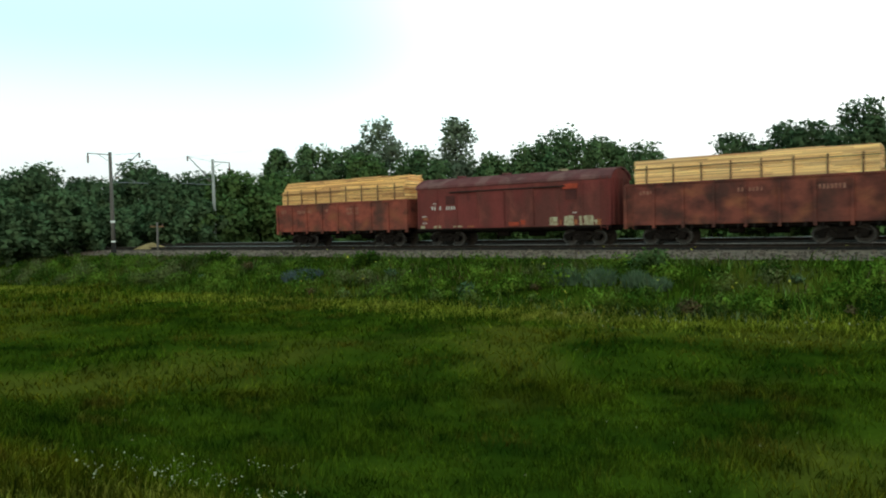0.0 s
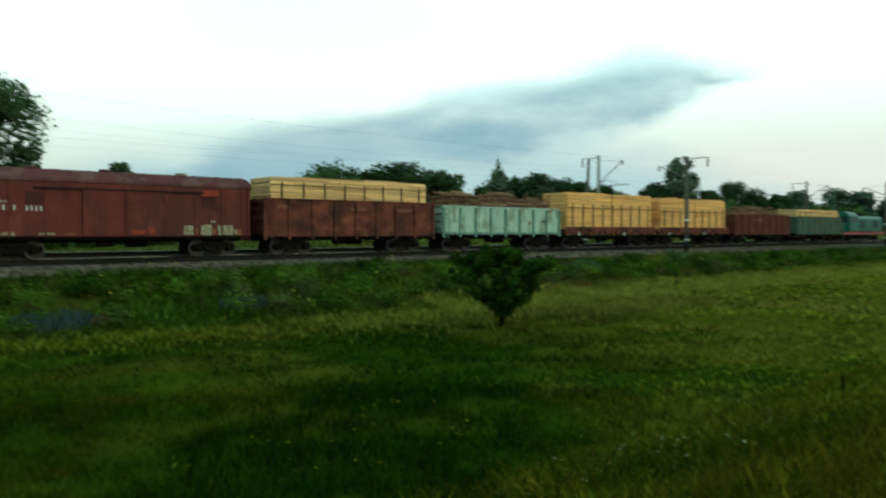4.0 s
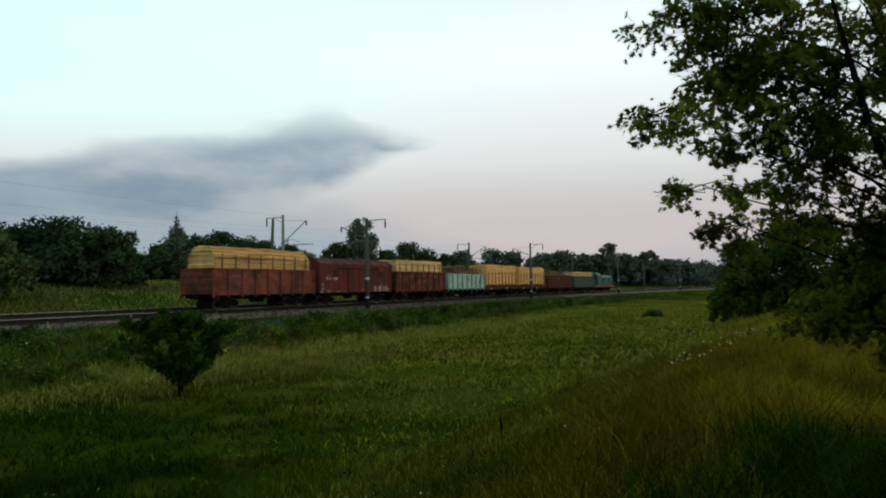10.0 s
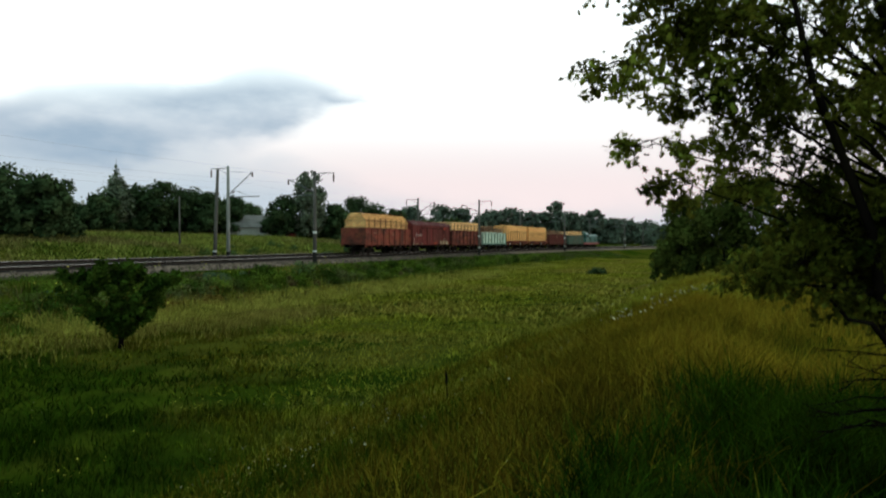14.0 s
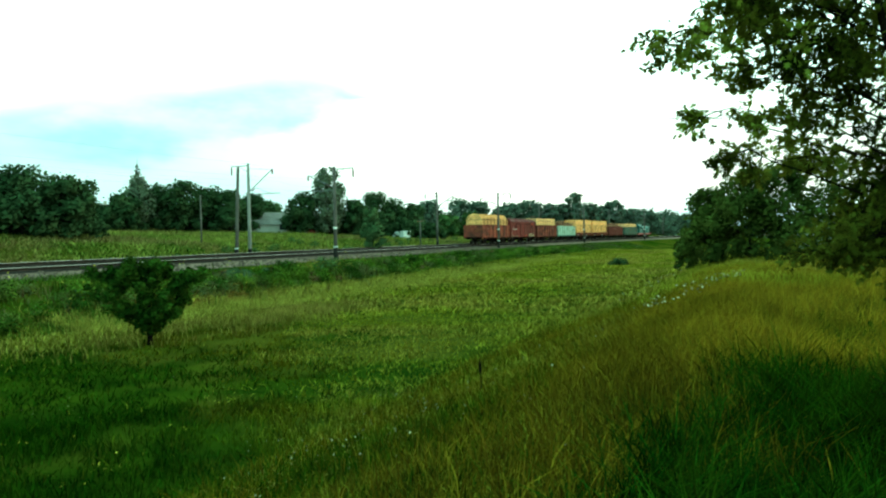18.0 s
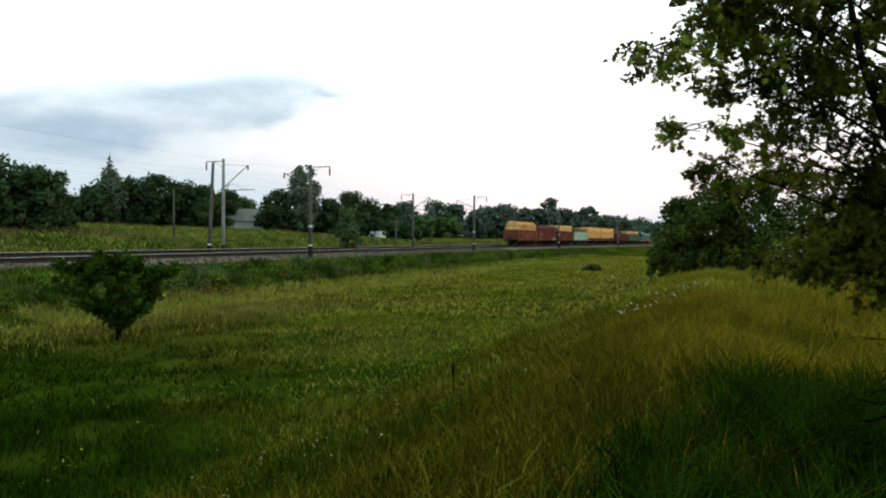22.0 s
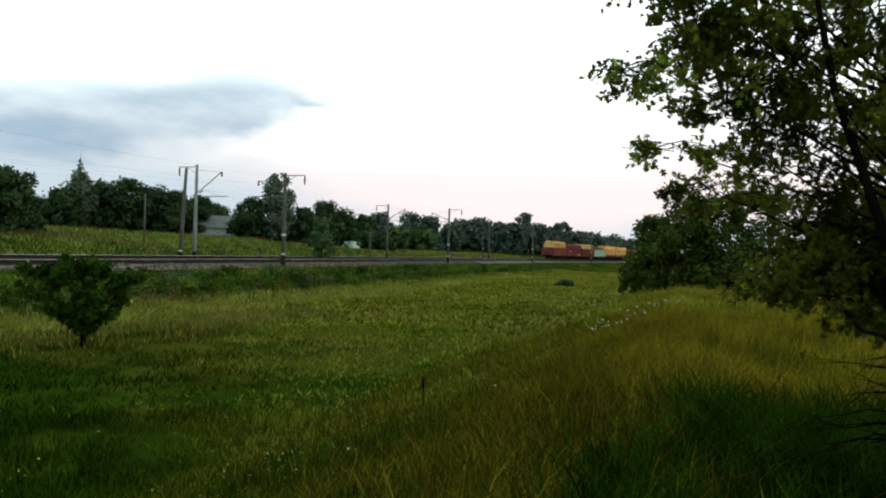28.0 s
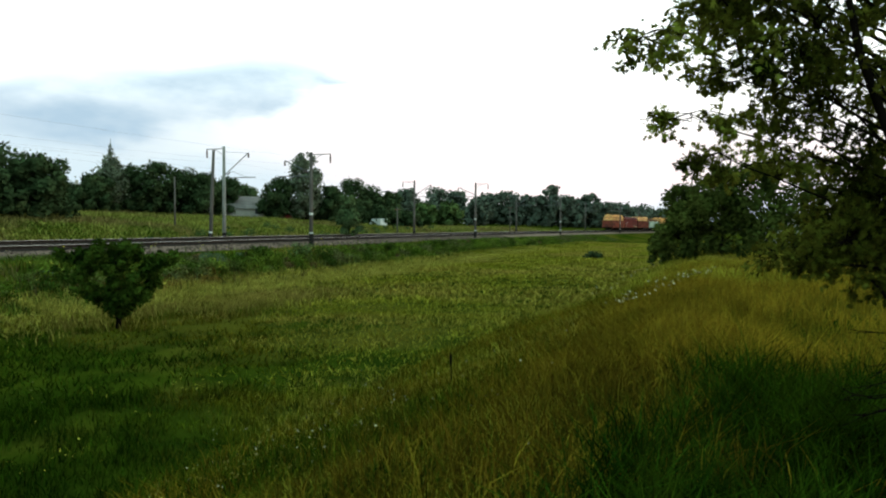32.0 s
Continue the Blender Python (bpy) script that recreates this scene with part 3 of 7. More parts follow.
ballast = new("ballast", sweep("ballast", [(-4.9, -0.80), (-3.9, -0.70), (-2.9, -0.52), (-1.95, -0.27), (-1.75, -0.245), (-0.5, -0.24), (1.75, -0.245), (2.05, -0.27), (2.4, -0.245), (TRACK_GAP + 1.75, -0.245), (TRACK_GAP + 2.9, -0.60), (TRACK_GAP + 4.6, -0.80)], -330, 470, 1.0, M["gravel"], 0, 0.12))
bed = new("track_bed", sweep("track_bed", [(-1.95, -0.252), (-1.80, -0.192), (-1.45, -0.184), (1.5, -0.186), (1.55, -0.196), (TRACK_GAP - 1.75, FAR_RISE - 0.22), (TRACK_GAP - 1.5, FAR_RISE - 0.186), (TRACK_GAP + 1.5, FAR_RISE - 0.186), (TRACK_GAP + 1.76, FAR_RISE - 0.192), (TRACK_GAP + 3.1, -0.55)], -330, 470, 1.0, M["oily"], 0, 0.05))
tagged(bed, "dark oil-stained stone between the rails", "ballast", kind="structure")
tagged(ballast, "grey-brown crushed stone ballast bed of a double track", "ballast", kind="structure")

# loose stones on the near shoulder, joined
cube = np.array([(-1, -1, -1), (1, -1, -1), (1, 1, -1), (-1, 1, -1), (-1, -1, 1), (1, -1, 1), (1, 1, 1), (-1, 1, 1)], float)
cubef = np.array([(0, 3, 2, 1), (4, 5, 6, 7), (0, 1, 5, 4), (1, 2, 6, 5), (2, 3, 7, 6), (3, 0, 4, 7)])
nst = 9000
ss, oo = rng.uniform(-75, 130, nst), rng.uniform(-4.6, -2.0, nst)
sz = np.where(oo > -1.75, -0.19, np.interp(oo, [-4.6, -3.9, -2.9, -1.75], [-0.76, -0.68, -0.50, -0.18]))
loc = np.array([on_track(s, o)[:2] for s, o in zip(ss, oo)])
size = rng.uniform(0.02, 0.06, (nst, 1, 1)) * rng.uniform(0.6, 1.4, (nst, 8, 3))
vv = cube[None] * size
turn = rng.uniform(0, 6.28, nst)
ct, st_ = np.cos(turn)[:, None], np.sin(turn)[:, None]
vv = np.stack([vv[..., 0] * ct - vv[..., 1] * st_, vv[..., 0] * st_ + vv[..., 1] * ct, vv[..., 2]], -1)
vv += np.concatenate([loc, sz[:, None]], 1)[:, None, :]
stones = new("ballast_stones", array_mesh("ballast_stones", vv.reshape(-1, 3), (cubef[None] + np.arange(nst)[:, None, None] * 8).reshape(-1, 4), M["stone"]))
tagged(stones, "loose grey crushed stones on the ballast shoulder", "stones", kind="stuff")

for track_no, off in ((1, 0.0), (2, TRACK_GAP)):
    track = thing("railway_track", "broad-gauge railway track with bright worn rails", "railway track", kind="structure")
    track.location.z = FAR_RISE if off else 0.0
    for side in (-0.76, 0.76):
        rail = piece("rail", sweep("rail", [(side - 0.075, -0.18), (side - 0.075, -0.165), (side - 0.012, -0.14), (side - 0.012, -0.05), (side - 0.037, -0.04), (side - 0.037, -0.006), (side + 0.037, -0.006), (side + 0.037, -0.04), (side + 0.012, -0.05), (side + 0.012, -0.14), (side + 0.075, -0.165), (side + 0.075, -0.18)], -330, 470, 3.0, M["railside"], off), None, track)
        piece("rail_head", sweep("rail_head", ([(side - 0.0385, -0.022), (side - 0.0385, -0.007), (side - 0.03, 0.001), (side + 0.03, 0.001)] if side > 0 else [(side - 0.03, 0.001), (side + 0.03, 0.001), (side + 0.0385, -0.007), (side + 0.0385, -0.022)]), -330, 470, 3.0, M["railtop"], off), None, rail, "polished steel running surface")
    sl = Geo().prism([(-1.35, -0.26), (1.35, -0.26), (1.35, -0.19), (1.1, -0.172), (-1.1, -0.172), (-1.35, -0.19)], -0.13, 0.13).mesh("sleeper", M["sleeper"])
    if off == 0.0:
        for i in range(280):
            ob = piece("sleeper", sl, None, track)
            ob.matrix_basis = track_pose(-70 + i * 0.6, off)
    sv = np.array([v.co for v in sl.vertices])
    polys = [tuple(p.vertices) for p in sl.polygons]
    rest = [-70 - i * 0.6 for i in range(1, 200)] + [98 + i * 0.6 for i in range(400)] if off == 0.0 else [-200 + i * 0.6 for i in range(900)]
    g = Geo()
    for s in rest:
        m = track_pose(s, off)
        g.add([m @ Vector(p) for p in sv], polys)
    tagged(piece("sleepers", g, M["sleeper"], track), kind="stuff")


# ---- catenary masts and wires ----
def mast(s, far, height, label, material="concrete", arm=1, twin=False, lean=0.0, base_z=-0.75, feeder=1, bands=((0.55, 0.7),), tip=-0.75):
    """A concrete mast; its arm reaches over the track it stands beside. feeder: the side of the short feeder arm."""
    off = TRACK_GAP + 3.2 if far else -3.2
    inward = -1 if far else 1
    x, y, a = on_track(s, off)
    t = thing("catenary_mast", label, "catenary mast", pose(x, y, 0, 0, 0, math.degrees(a)), "catenary masts")
    piece("post", Geo().tube([(0, 0, base_z), (lean * 0.5, 0, height * 0.5), (lean, 0, height)], [0.20, 0.175, 0.14], 12), M[material], t, smooth=True)
    piece("foot", Geo().tube([(0, 0, base_z - 0.1), (0, 0, 0.55)], 0.215, 12), M["tarred"], t, "black tarred foot")
    for z0, z1 in bands:
        k = lean * z0 / height
        piece("painted_band", Geo().tube([(k, 0, z0), (k, 0, z1)], 0.202 if z0 < 1 else 0.199, 12), M["whitepaint"], t, "white painted band")
    if arm:
        w = inward * 3.1
        zc = 6.25
        piece("bracket", Geo().tube([(lean, 0, zc + 0.25), (lean, w * 0.98, height + tip)], 0.05, 6).tube([(lean, inward * 0.1, height - 0.3 + 0.35 * tip), (lean, w * 0.93, height + tip - 0.05)], 0.016, 5), M["steel"], t)
        piece("steady_arm", Geo().tube([(lean, w * 0.3, zc + 0.68), (lean, w * 0.98, zc - 0.02)], 0.02, 5).tube([(lean, w * 0.02, zc), (lean, w * 1.25, zc + 0.03)], 0.045, 5), M["steel"], t)
        piece("insulator", Geo().tube([(lean, w * 0.98, height + tip), (lean, w * 0.98, height + tip - 0.5)], [0.07, 0.10], 8), M["insulator"], t)
        piece("stay_insulator", Geo().tube([(lean, w * 0.14, zc + 0.35), (lean, w * 0.26, zc + 0.6)], 0.06, 8), M["insulator"], t)
    if feeder:
        d = -inward
        piece("feeder_arm", Geo().box(lean - 0.04, lean + 0.04, min(0, d * 2.2), max(0, d * 2.2), height - 0.28, height - 0.2).tube([(lean, 0, height - 0.95), (lean, d * 1.2, height - 0.25)], 0.025, 5), M["steel"], t)
        piece("feeder_insulator", Geo().tube([(lean, d * 2.15, height - 0.25), (lean, d * 2.15, height - 0.55), (lean, d * 2.15, height - 1.15)], [0.04, 0.09, 0.07], 8), M["insulator"], t)
    return t


# along the track: near mast and its height, far mast and its height
PAIRS = [(-126.0, 9.0, -125.0, 9.0), (-65.2, 9.08, -63.8, 8.94), (-2.3, 8.66, -2.4, 9.3), (62.5, 8.6, 62.6, 9.54), (113.2, 8.5, 112.0, 9.0), (167.0, 8.9, 166.0, 8.9), (224.0, 8.9, 223.0, 8.9), (282.0, 8.9, 281.0, 8.9), (340.0, 8.9, 339.0, 8.9)]
MASTS = [(p[0], p[1]) for p in PAIRS]
for s, h1, sf, h2 in PAIRS:
    bare = s == -2.3
    dark = s in (-2.3, 62.5)
    mast(s, False, h1, "weathered dark concrete catenary mast with white bands beside the track" if dark else "grey concrete catenary mast beside the near track", "concrete_dark" if dark or s < 0 or s > 100 else "concrete", arm=0 if bare else 1, feeder=0 if bare else 1, bands=((0.55, 0.68), (1.4, 1.52)) if bare else ((0.55, 0.70), (2.4, 2.62)), tip=0.15 if s < -20 else -0.75)
    mast(sf, True, h2, "weathered concrete catenary mast beside the far track" if bare or s > 100 else "pale concrete catenary mast beside the far track", "concrete_dark" if bare or s > 100 else "concrete", bands=(), tip=0.15 if s < -20 else -0.75)
# the leaning anchor mast next to the pale one
anchor = mast(60.4, True, 9.0, "dark leaning concrete anchor mast beside the far track", "concrete_dark", arm=0, lean=0.55, feeder=0)


def wire(pts_of, name, label, radius=0.0035):
    t = thing(name, label, "overhead wire")
    for seg in pts_of:
        piece("wire_span", Geo().tube(seg, radius, 4, cap=False), M["copper"], t)
    return t


def span(off, z, sag):
    segs = []
    for (a, ha), (b, hb) in zip(MASTS[:-1], MASTS[1:]):
        segs.append([Vector((*on_track(a + (b - a) * k / 8, off)[:2], z - sag * 4 * (k / 8) * (1 - k / 8))) for k in range(9)])
    return segs


for off, f in ((0.0, -1), (TRACK_GAP, 1)):
    wire(span(off, 6.2, 0.0), "contact_wire", "taut copper contact wire over the track", 0.0035)
    wire(span(off, 7.55, 0.75), "catenary_wire", "sagging catenary wire over the track", 0.0035)
wire(span(-5.3, 7.8, 0.6), "feeder_wire", "feeder wire slung along the near masts", 0.0035)

# ---- freight train; each vehicle's space: x ahead, y to the far side, z up from the rail ----
def wheelset_mesh():
    g, rims = Geo(), []
    for s in (-1, 1):
        y = s * 0.76
        prof = [(-0.065, 0.475), (0.035, 0.475), (0.045, 0.50), (0.065, 0.50), (0.065, 0.40), (0.02, 0.38), (0.03, 0.14), (0.09, 0.12), (0.09, 0.0), (-0.09, 0.0), (-0.09, 0.12), (-0.03, 0.16), (-0.03, 0.38), (-0.065, 0.40)]
        n, k = 20, len(g.v)
        for o, r in prof:
            for j in range(n):
                w = 2 * math.pi * j / n
                g.v.append((r * math.cos(w), y - s * o, r * math.sin(w)))
        for i in range(len(prof)):
            for j in range(n):
                a, b = i, (i + 1) % len(prof)
                q = (j + 1) % n
                if i == len(prof) - 1:
                    rims.append(len(g.f))
                g.f.append((k + a * n + j, k + a * n + q, k + b * n + q, k + b * n + j))
        # lightening slots and a chalk mark on the outer face, so that the turning shows
        for w0 in (0.4, 2.5, 4.6):
            g.box(0.19 * math.cos(w0) - 0.05, 0.19 * math.cos(w0) + 0.05, *sorted((y + s * 0.02, y + s * 0.055)), 0.19 * math.sin(w0) - 0.05, 0.19 * math.sin(w0) + 0.05)
    g.tube([(0, -1.08, 0), (0, 1.08, 0)], 0.085, 10)
    me = g.mesh("wheelset", M["wheel"])
    me.materials.append(M["tyre"])
    for i in rims:
        me.polygons[i].material_index = 1
    return me


def side_frame_mesh():
    g = Geo()
    for s in (-1, 1):
        y0, y1 = sorted((s * 0.93, s * 1.10))
        up = [(-1.22, 0.42), (-1.22, 0.62), (-0.95, 0.72), (-0.45, 0.86), (0.45, 0.86), (0.95, 0.72), (1.22, 0.62), (1.22, 0.42), (0.78, 0.42), (0.70, 0.60), (0.42, 0.70), (-0.42, 0.70), (-0.70, 0.60), (-0.78, 0.42)]
        for a in range(7):
            b = 13 - a
            quad = [up[a], up[a + 1] if a < 6 else up[7], up[b - 1] if a < 6 else up[8], up[b]]
            if a == 6:
                quad = [up[6], up[7], up[8], up[8]]
            if len(set(quad)) > 2:
                g.prism_y(list(dict.fromkeys(quad)), y0, y1)
        g.prism_y([(-0.72, 0.62), (-0.40, 0.30), (0.40, 0.30), (0.72, 0.62), (0.60, 0.66), (0.34, 0.40), (-0.34, 0.40), (-0.60, 0.66)][:4], y0 + 0.02, y1 - 0.02)
        for x in (-0.925, 0.925):
            g.box(x - 0.17, x + 0.17, y0 - 0.02, y1 + 0.03, 0.30, 0.62, 0.04)
            g.tube([(x, s * 1.04, 0.475), (x, s * 1.16, 0.475)], 0.13, 10)
    g.box(-0.24, 0.24, -1.12, 1.12, 0.52, 0.78, 0.05)
    return g.mesh("side_frames", M["under"])


def spring_mesh():
    g = Geo()
    for s in (-1, 1):
        for x in (-0.16, 0.16):
            for k in range(5):
                g.tube([(x, s * 1.02, 0.36 + k * 0.05), (x, s * 1.02, 0.39 + k * 0.05)], 0.095, 8)
    return g.mesh("springs", M["under"])


WHEELSET, FRAMES, SPRINGS = wheelset_mesh(), side_frame_mesh(), spring_mesh()
WHEELSETS = []


def bogies(car, xs, base=1.85):
    for x in xs:
        b = piece("bogie", FRAMES, None, car, "greasy cast-steel bogie")
        b.location = (x, 0, 0)
        piece("springs", SPRINGS, None, b)
        for dx in (-base / 2, base / 2):
            w = piece("wheelset", WHEELSET, None, b)
            WHEELSETS.append((w, dx))


def underframe(car, length, z=1.05):
    g = Geo().box(-length / 2, length / 2, -0.2, 0.2, z - 0.22, z + 0.1).box(-length / 2 + 0.1, length / 2 - 0.1, -1.3, -1.18, z - 0.1, z + 0.1).box(-length / 2 + 0.1, length / 2 - 0.1, 1.18, 1.3, z - 0.1, z + 0.1)
    for k in range(5):
        x = -length / 2 + 0.6 + k * (length - 1.2) / 4
        g.box(x - 0.06, x + 0.06, -1.3, 1.3, z - 0.12, z + 0.08)
    piece("underframe", g, M["under"], car)
    for e in (-1, 1):
        piece("coupler", Geo().box(*sorted((e * (length / 2 - 0.1), e * (length / 2 + 0.48))), -0.11, 0.11, 0.93, 1.13, 0.03).box(*sorted((e * (length / 2 + 0.3), e * (length / 2 + 0.56))), -0.22, 0.16, 0.88, 1.2, 0.05), M["under"], car)
    piece("brake_cylinder", Geo().tube([(-1.1, -0.55, 0.78), (-0.3, -0.55, 0.78)], 0.2, 10).tube([(-0.3, -0.55, 0.78), (2.2, -0.3, 0.72)], 0.03, 5).tube([(0.6, 0.5, 0.75), (1.7, 0.5, 0.75)], 0.22, 10), M["under"], car)


def ladder(car, x, y, z0, z1, material):
    g = Geo()
    for dx in (-0.2, 0.2):
        g.tube([(x + dx, y, z0), (x + dx, y, z1)], 0.018, 5)
    for k in range(int((z1 - z0) / 0.32)):
        g.tube([(x - 0.2, y, z0 + 0.15 + k * 0.32), (x + 0.2, y, z0 + 0.15 + k * 0.32)], 0.015, 5)
    return piece("ladder", g, material, car)


def gondola(label, paint, rib_paint, length=13.0, top=3.40, bottom=1.22, ribs=9, marks=()):
    car = thing("gondola_wagon", label, "freight wagon", group="train")
    h, w = length / 2, 1.56
    for s in (-1, 1):
        y0, y1 = sorted((s * w, s * (w - 0.07)))
        piece("side_wall", Geo().box(-h, h, y0, y1, bottom, top), M[paint], car)
    piece("top_rail", Geo().box(-h, h, -w - 0.05, -w + 0.06, top - 0.07, top + 0.06, 0.02).box(-h, h, w - 0.06, w + 0.05, top - 0.07, top + 0.06, 0.02), M[paint], car)
    piece("bottom_rail", Geo().box(-h, h, -w - 0.04, -w + 0.06, bottom - 0.12, bottom + 0.06, 0.02).box(-h, h, w - 0.06, w + 0.04, bottom - 0.12, bottom + 0.06, 0.02), M[rib_paint], car)
    for e in (-1, 1):
        x0, x1 = sorted((e * h, e * (h - 0.07)))
        wall = piece("end_wall", Geo().box(x0, x1, -w + 0.07, w - 0.07, bottom, top), M[paint], car)
        gg = Geo()
        for z in (1.6, 2.15, 2.7, 3.2):
            gg.box(*sorted((e * h, e * (h + 0.07))), -w + 0.08, w - 0.08, z - 0.06, z + 0.06, 0.03)
        piece("end_rib", gg, M[rib_paint], wall)
    piece("wagon_floor", Geo().box(-h + 0.07, h - 0.07, -w + 0.07, w - 0.07, bottom - 0.06, bottom + 0.02), M["under"], car)
    for s in (-1, 1):
        for k in range(ribs):
            x = -h + 0.08 + k * (length - 0.16) / (ribs - 1)
            d = 0.09 if k in (0, ribs - 1) else 0.075
            y0, y1 = sorted((s * (w + 0.002), s * (w + 0.11)))
            piece("side_post", Geo().box(x - d, x + d, y0, y1, bottom - 0.30, top - 0.08), M[rib_paint], car)
    g = Geo()
    for s in (-1, 1):
        for k in range(2 * (ribs - 1)):
            x = -h + 0.6 + k * (length - 1.2) / (2 * ribs - 3)
            g.box(x - 0.07, x + 0.07, *sorted((s * (w - 0.18), s * (w + 0.03))), bottom - 0.34, bottom - 0.12)
    tagged(piece("hatch_hooks", g, M["under"], car), kind="stuff")
    g = Geo()
    for s in (-1, 1):
        g.add([(-h + 0.5, s * 1.35, bottom - 0.08), (h - 0.5, s * 1.35, bottom - 0.08), (h - 0.5, s * 0.5, bottom - 0.3), (-h + 0.5, s * 0.5, bottom - 0.3)], [(0, 1, 2, 3)])
        g.box(-h + 0.5, h - 0.5, s * 0.95 - 0.45, s * 0.95 + 0.45, bottom - 0.16, bottom - 0.1)
    tagged(piece("floor_hatches", g, M["under"], car), kind="stuff")
    underframe(car, length)
    bogies(car, (-4.33, 4.33))
    ladder(car, -h + 0.35, -w - 0.1, 0.9, top, M[rib_paint])
    for x, z, wd, ht, m in marks:
        g = Geo()
        n = max(1, int(wd / 0.17))
        for k in range(n):
            g.box(x + k * wd / n, x + (k + 0.55) * wd / n, -w - 0.008, -w - 0.003, z, z + ht)
        piece("lettering", g, M[m], car, "row of unreadable stencilled characters")
    return car


def patches(car, rows, y):
    for x, z, w, h, m in rows:
        j = lambda v: rng.uniform(-0.07, 0.07) * v
        prof = [(x + j(w), z), (x + w * 0.45, z + j(h)), (x + w, z + j(h)), (x + w + j(w), z + h * 0.5), (x + w + j(w), z + h + j(h)), (x + w * 0.55, z + h + j(h) * 1.6), (x + j(w), z + h + j(h))]
        piece("paint_patch", Geo().prism_y(prof, y - 0.006, y + 0.0), M[m], car)


def lumber_load(label, material, length, z0, height, half_w, arch=0.0, stakes=8, packs=2, board=0.066, stake_z=(0.0, 1.0), belts=(0.45,), flare=0.0, stake_mat="stake", jag=0.05, single=True):
    """Boards piled in packs between stakes; arch: how far the shoulders are cut in at the top."""
    load = thing("lumber_load", label, "lumber load", group="timber loads")
    g = Geo()
    plank = Geo().box(-0.5, 0.5, -0.5, 0.5, -0.5, 0.5).mesh("board", M[material])
    layers = int(height / board)
    pl = length / packs
    for p in range(packs):
        x0 = -length / 2 + p * pl
        for k in range(layers):
            z = z0 + k * board
            f = (k + 1) / layers
            hw = half_w
            if arch and f > 0.55:
                t = (f - 0.55) / 0.45
                hw = half_w - arch * t
            if k == layers - 1 and not arch:
                hw -= 0.05
            j = lambda: rng.uniform(-jag, jag)
            # each course is made of boards of several lengths that stick out unevenly
            bw = 0.16
            for s in (-1, 1):
                xa, end = x0 + 0.04 + abs(j()), x0 + pl - 0.04 - abs(j())
                while xa < end - 0.2:
                    xb = min(end, xa + rng.uniform(1.1, 4.2))
                    if end - xb < 0.6:
                        xb = end
                    o, dz = rng.uniform(-0.05, 0.035), rng.uniform(-0.006, 0.006)
                    if s < 0 and single:
                        ob = piece("board", plank, None, load)
                        ob.matrix_basis = Matrix.Translation(((xa + xb) / 2, -hw - o + bw / 2, z + board / 2 + dz)) @ Matrix.Diagonal((xb - xa, bw, board - 0.009, 1))
                    else:
                        g.box(xa, xb, *sorted((s * (hw + o), s * (hw + o - bw))), z + 0.006 + dz, z + board - 0.008 + dz)
                    xa = xb + rng.uniform(0.01, 0.05)
            g.box(x0 + 0.10 + j(), x0 + pl - 0.10 + j(), -hw + bw, hw - bw, z + 0.002, z + board - 0.003)
            if k == layers - 1:
                y = -hw
                while y < hw - 0.1:
                    b = rng.uniform(0.12, 0.2)
                    a0 = x0 + pl * rng.uniform(0, 0.4)
                    g.box(a0 + 0.06, min(a0 + pl * rng.uniform(0.5, 0.9), x0 + pl - 0.06), y, y + b - 0.01, z + board, z + board + rng.uniform(0.02, 0.05))
                    y += b
                # loose boards thrown on top
                for _ in range(7):
                    ln = rng.uniform(1.0, 3.0)
                    a0 = rng.uniform(x0 + 0.1, x0 + pl - ln - 0.1)
                    yy = rng.uniform(-hw, hw - 0.2)
                    g.box(a0, a0 + ln, yy, yy + 0.14, z + board + 0.03, z + board + rng.uniform(0.06, 0.12))
    tagged(piece("board_stack", g, M[material], load), kind="stuff")
    for s in (-1, 1):
        for k in range(stakes):
            x = -length / 2 + (k + 0.5) * length / stakes
            y = s * (half_w + 0.06)
            piece("stake", Geo().tube([(x, y, z0 + stake_z[0]), (x + rng.uniform(-0.03, 0.03), y, z0 + height * stake_z[1])], [0.058, 0.045], 7), M[stake_mat], load)
    for f in belts:
        z = z0 + height * f
        g = Geo()
        for s in (-1, 1):
            y = s * (half_w + 0.115)
            g.box(-length / 2, length / 2, y - 0.012, y + 0.012, z - 0.025, z + 0.025)
        piece("binding_batten", g, M["stake"], load)
    return load


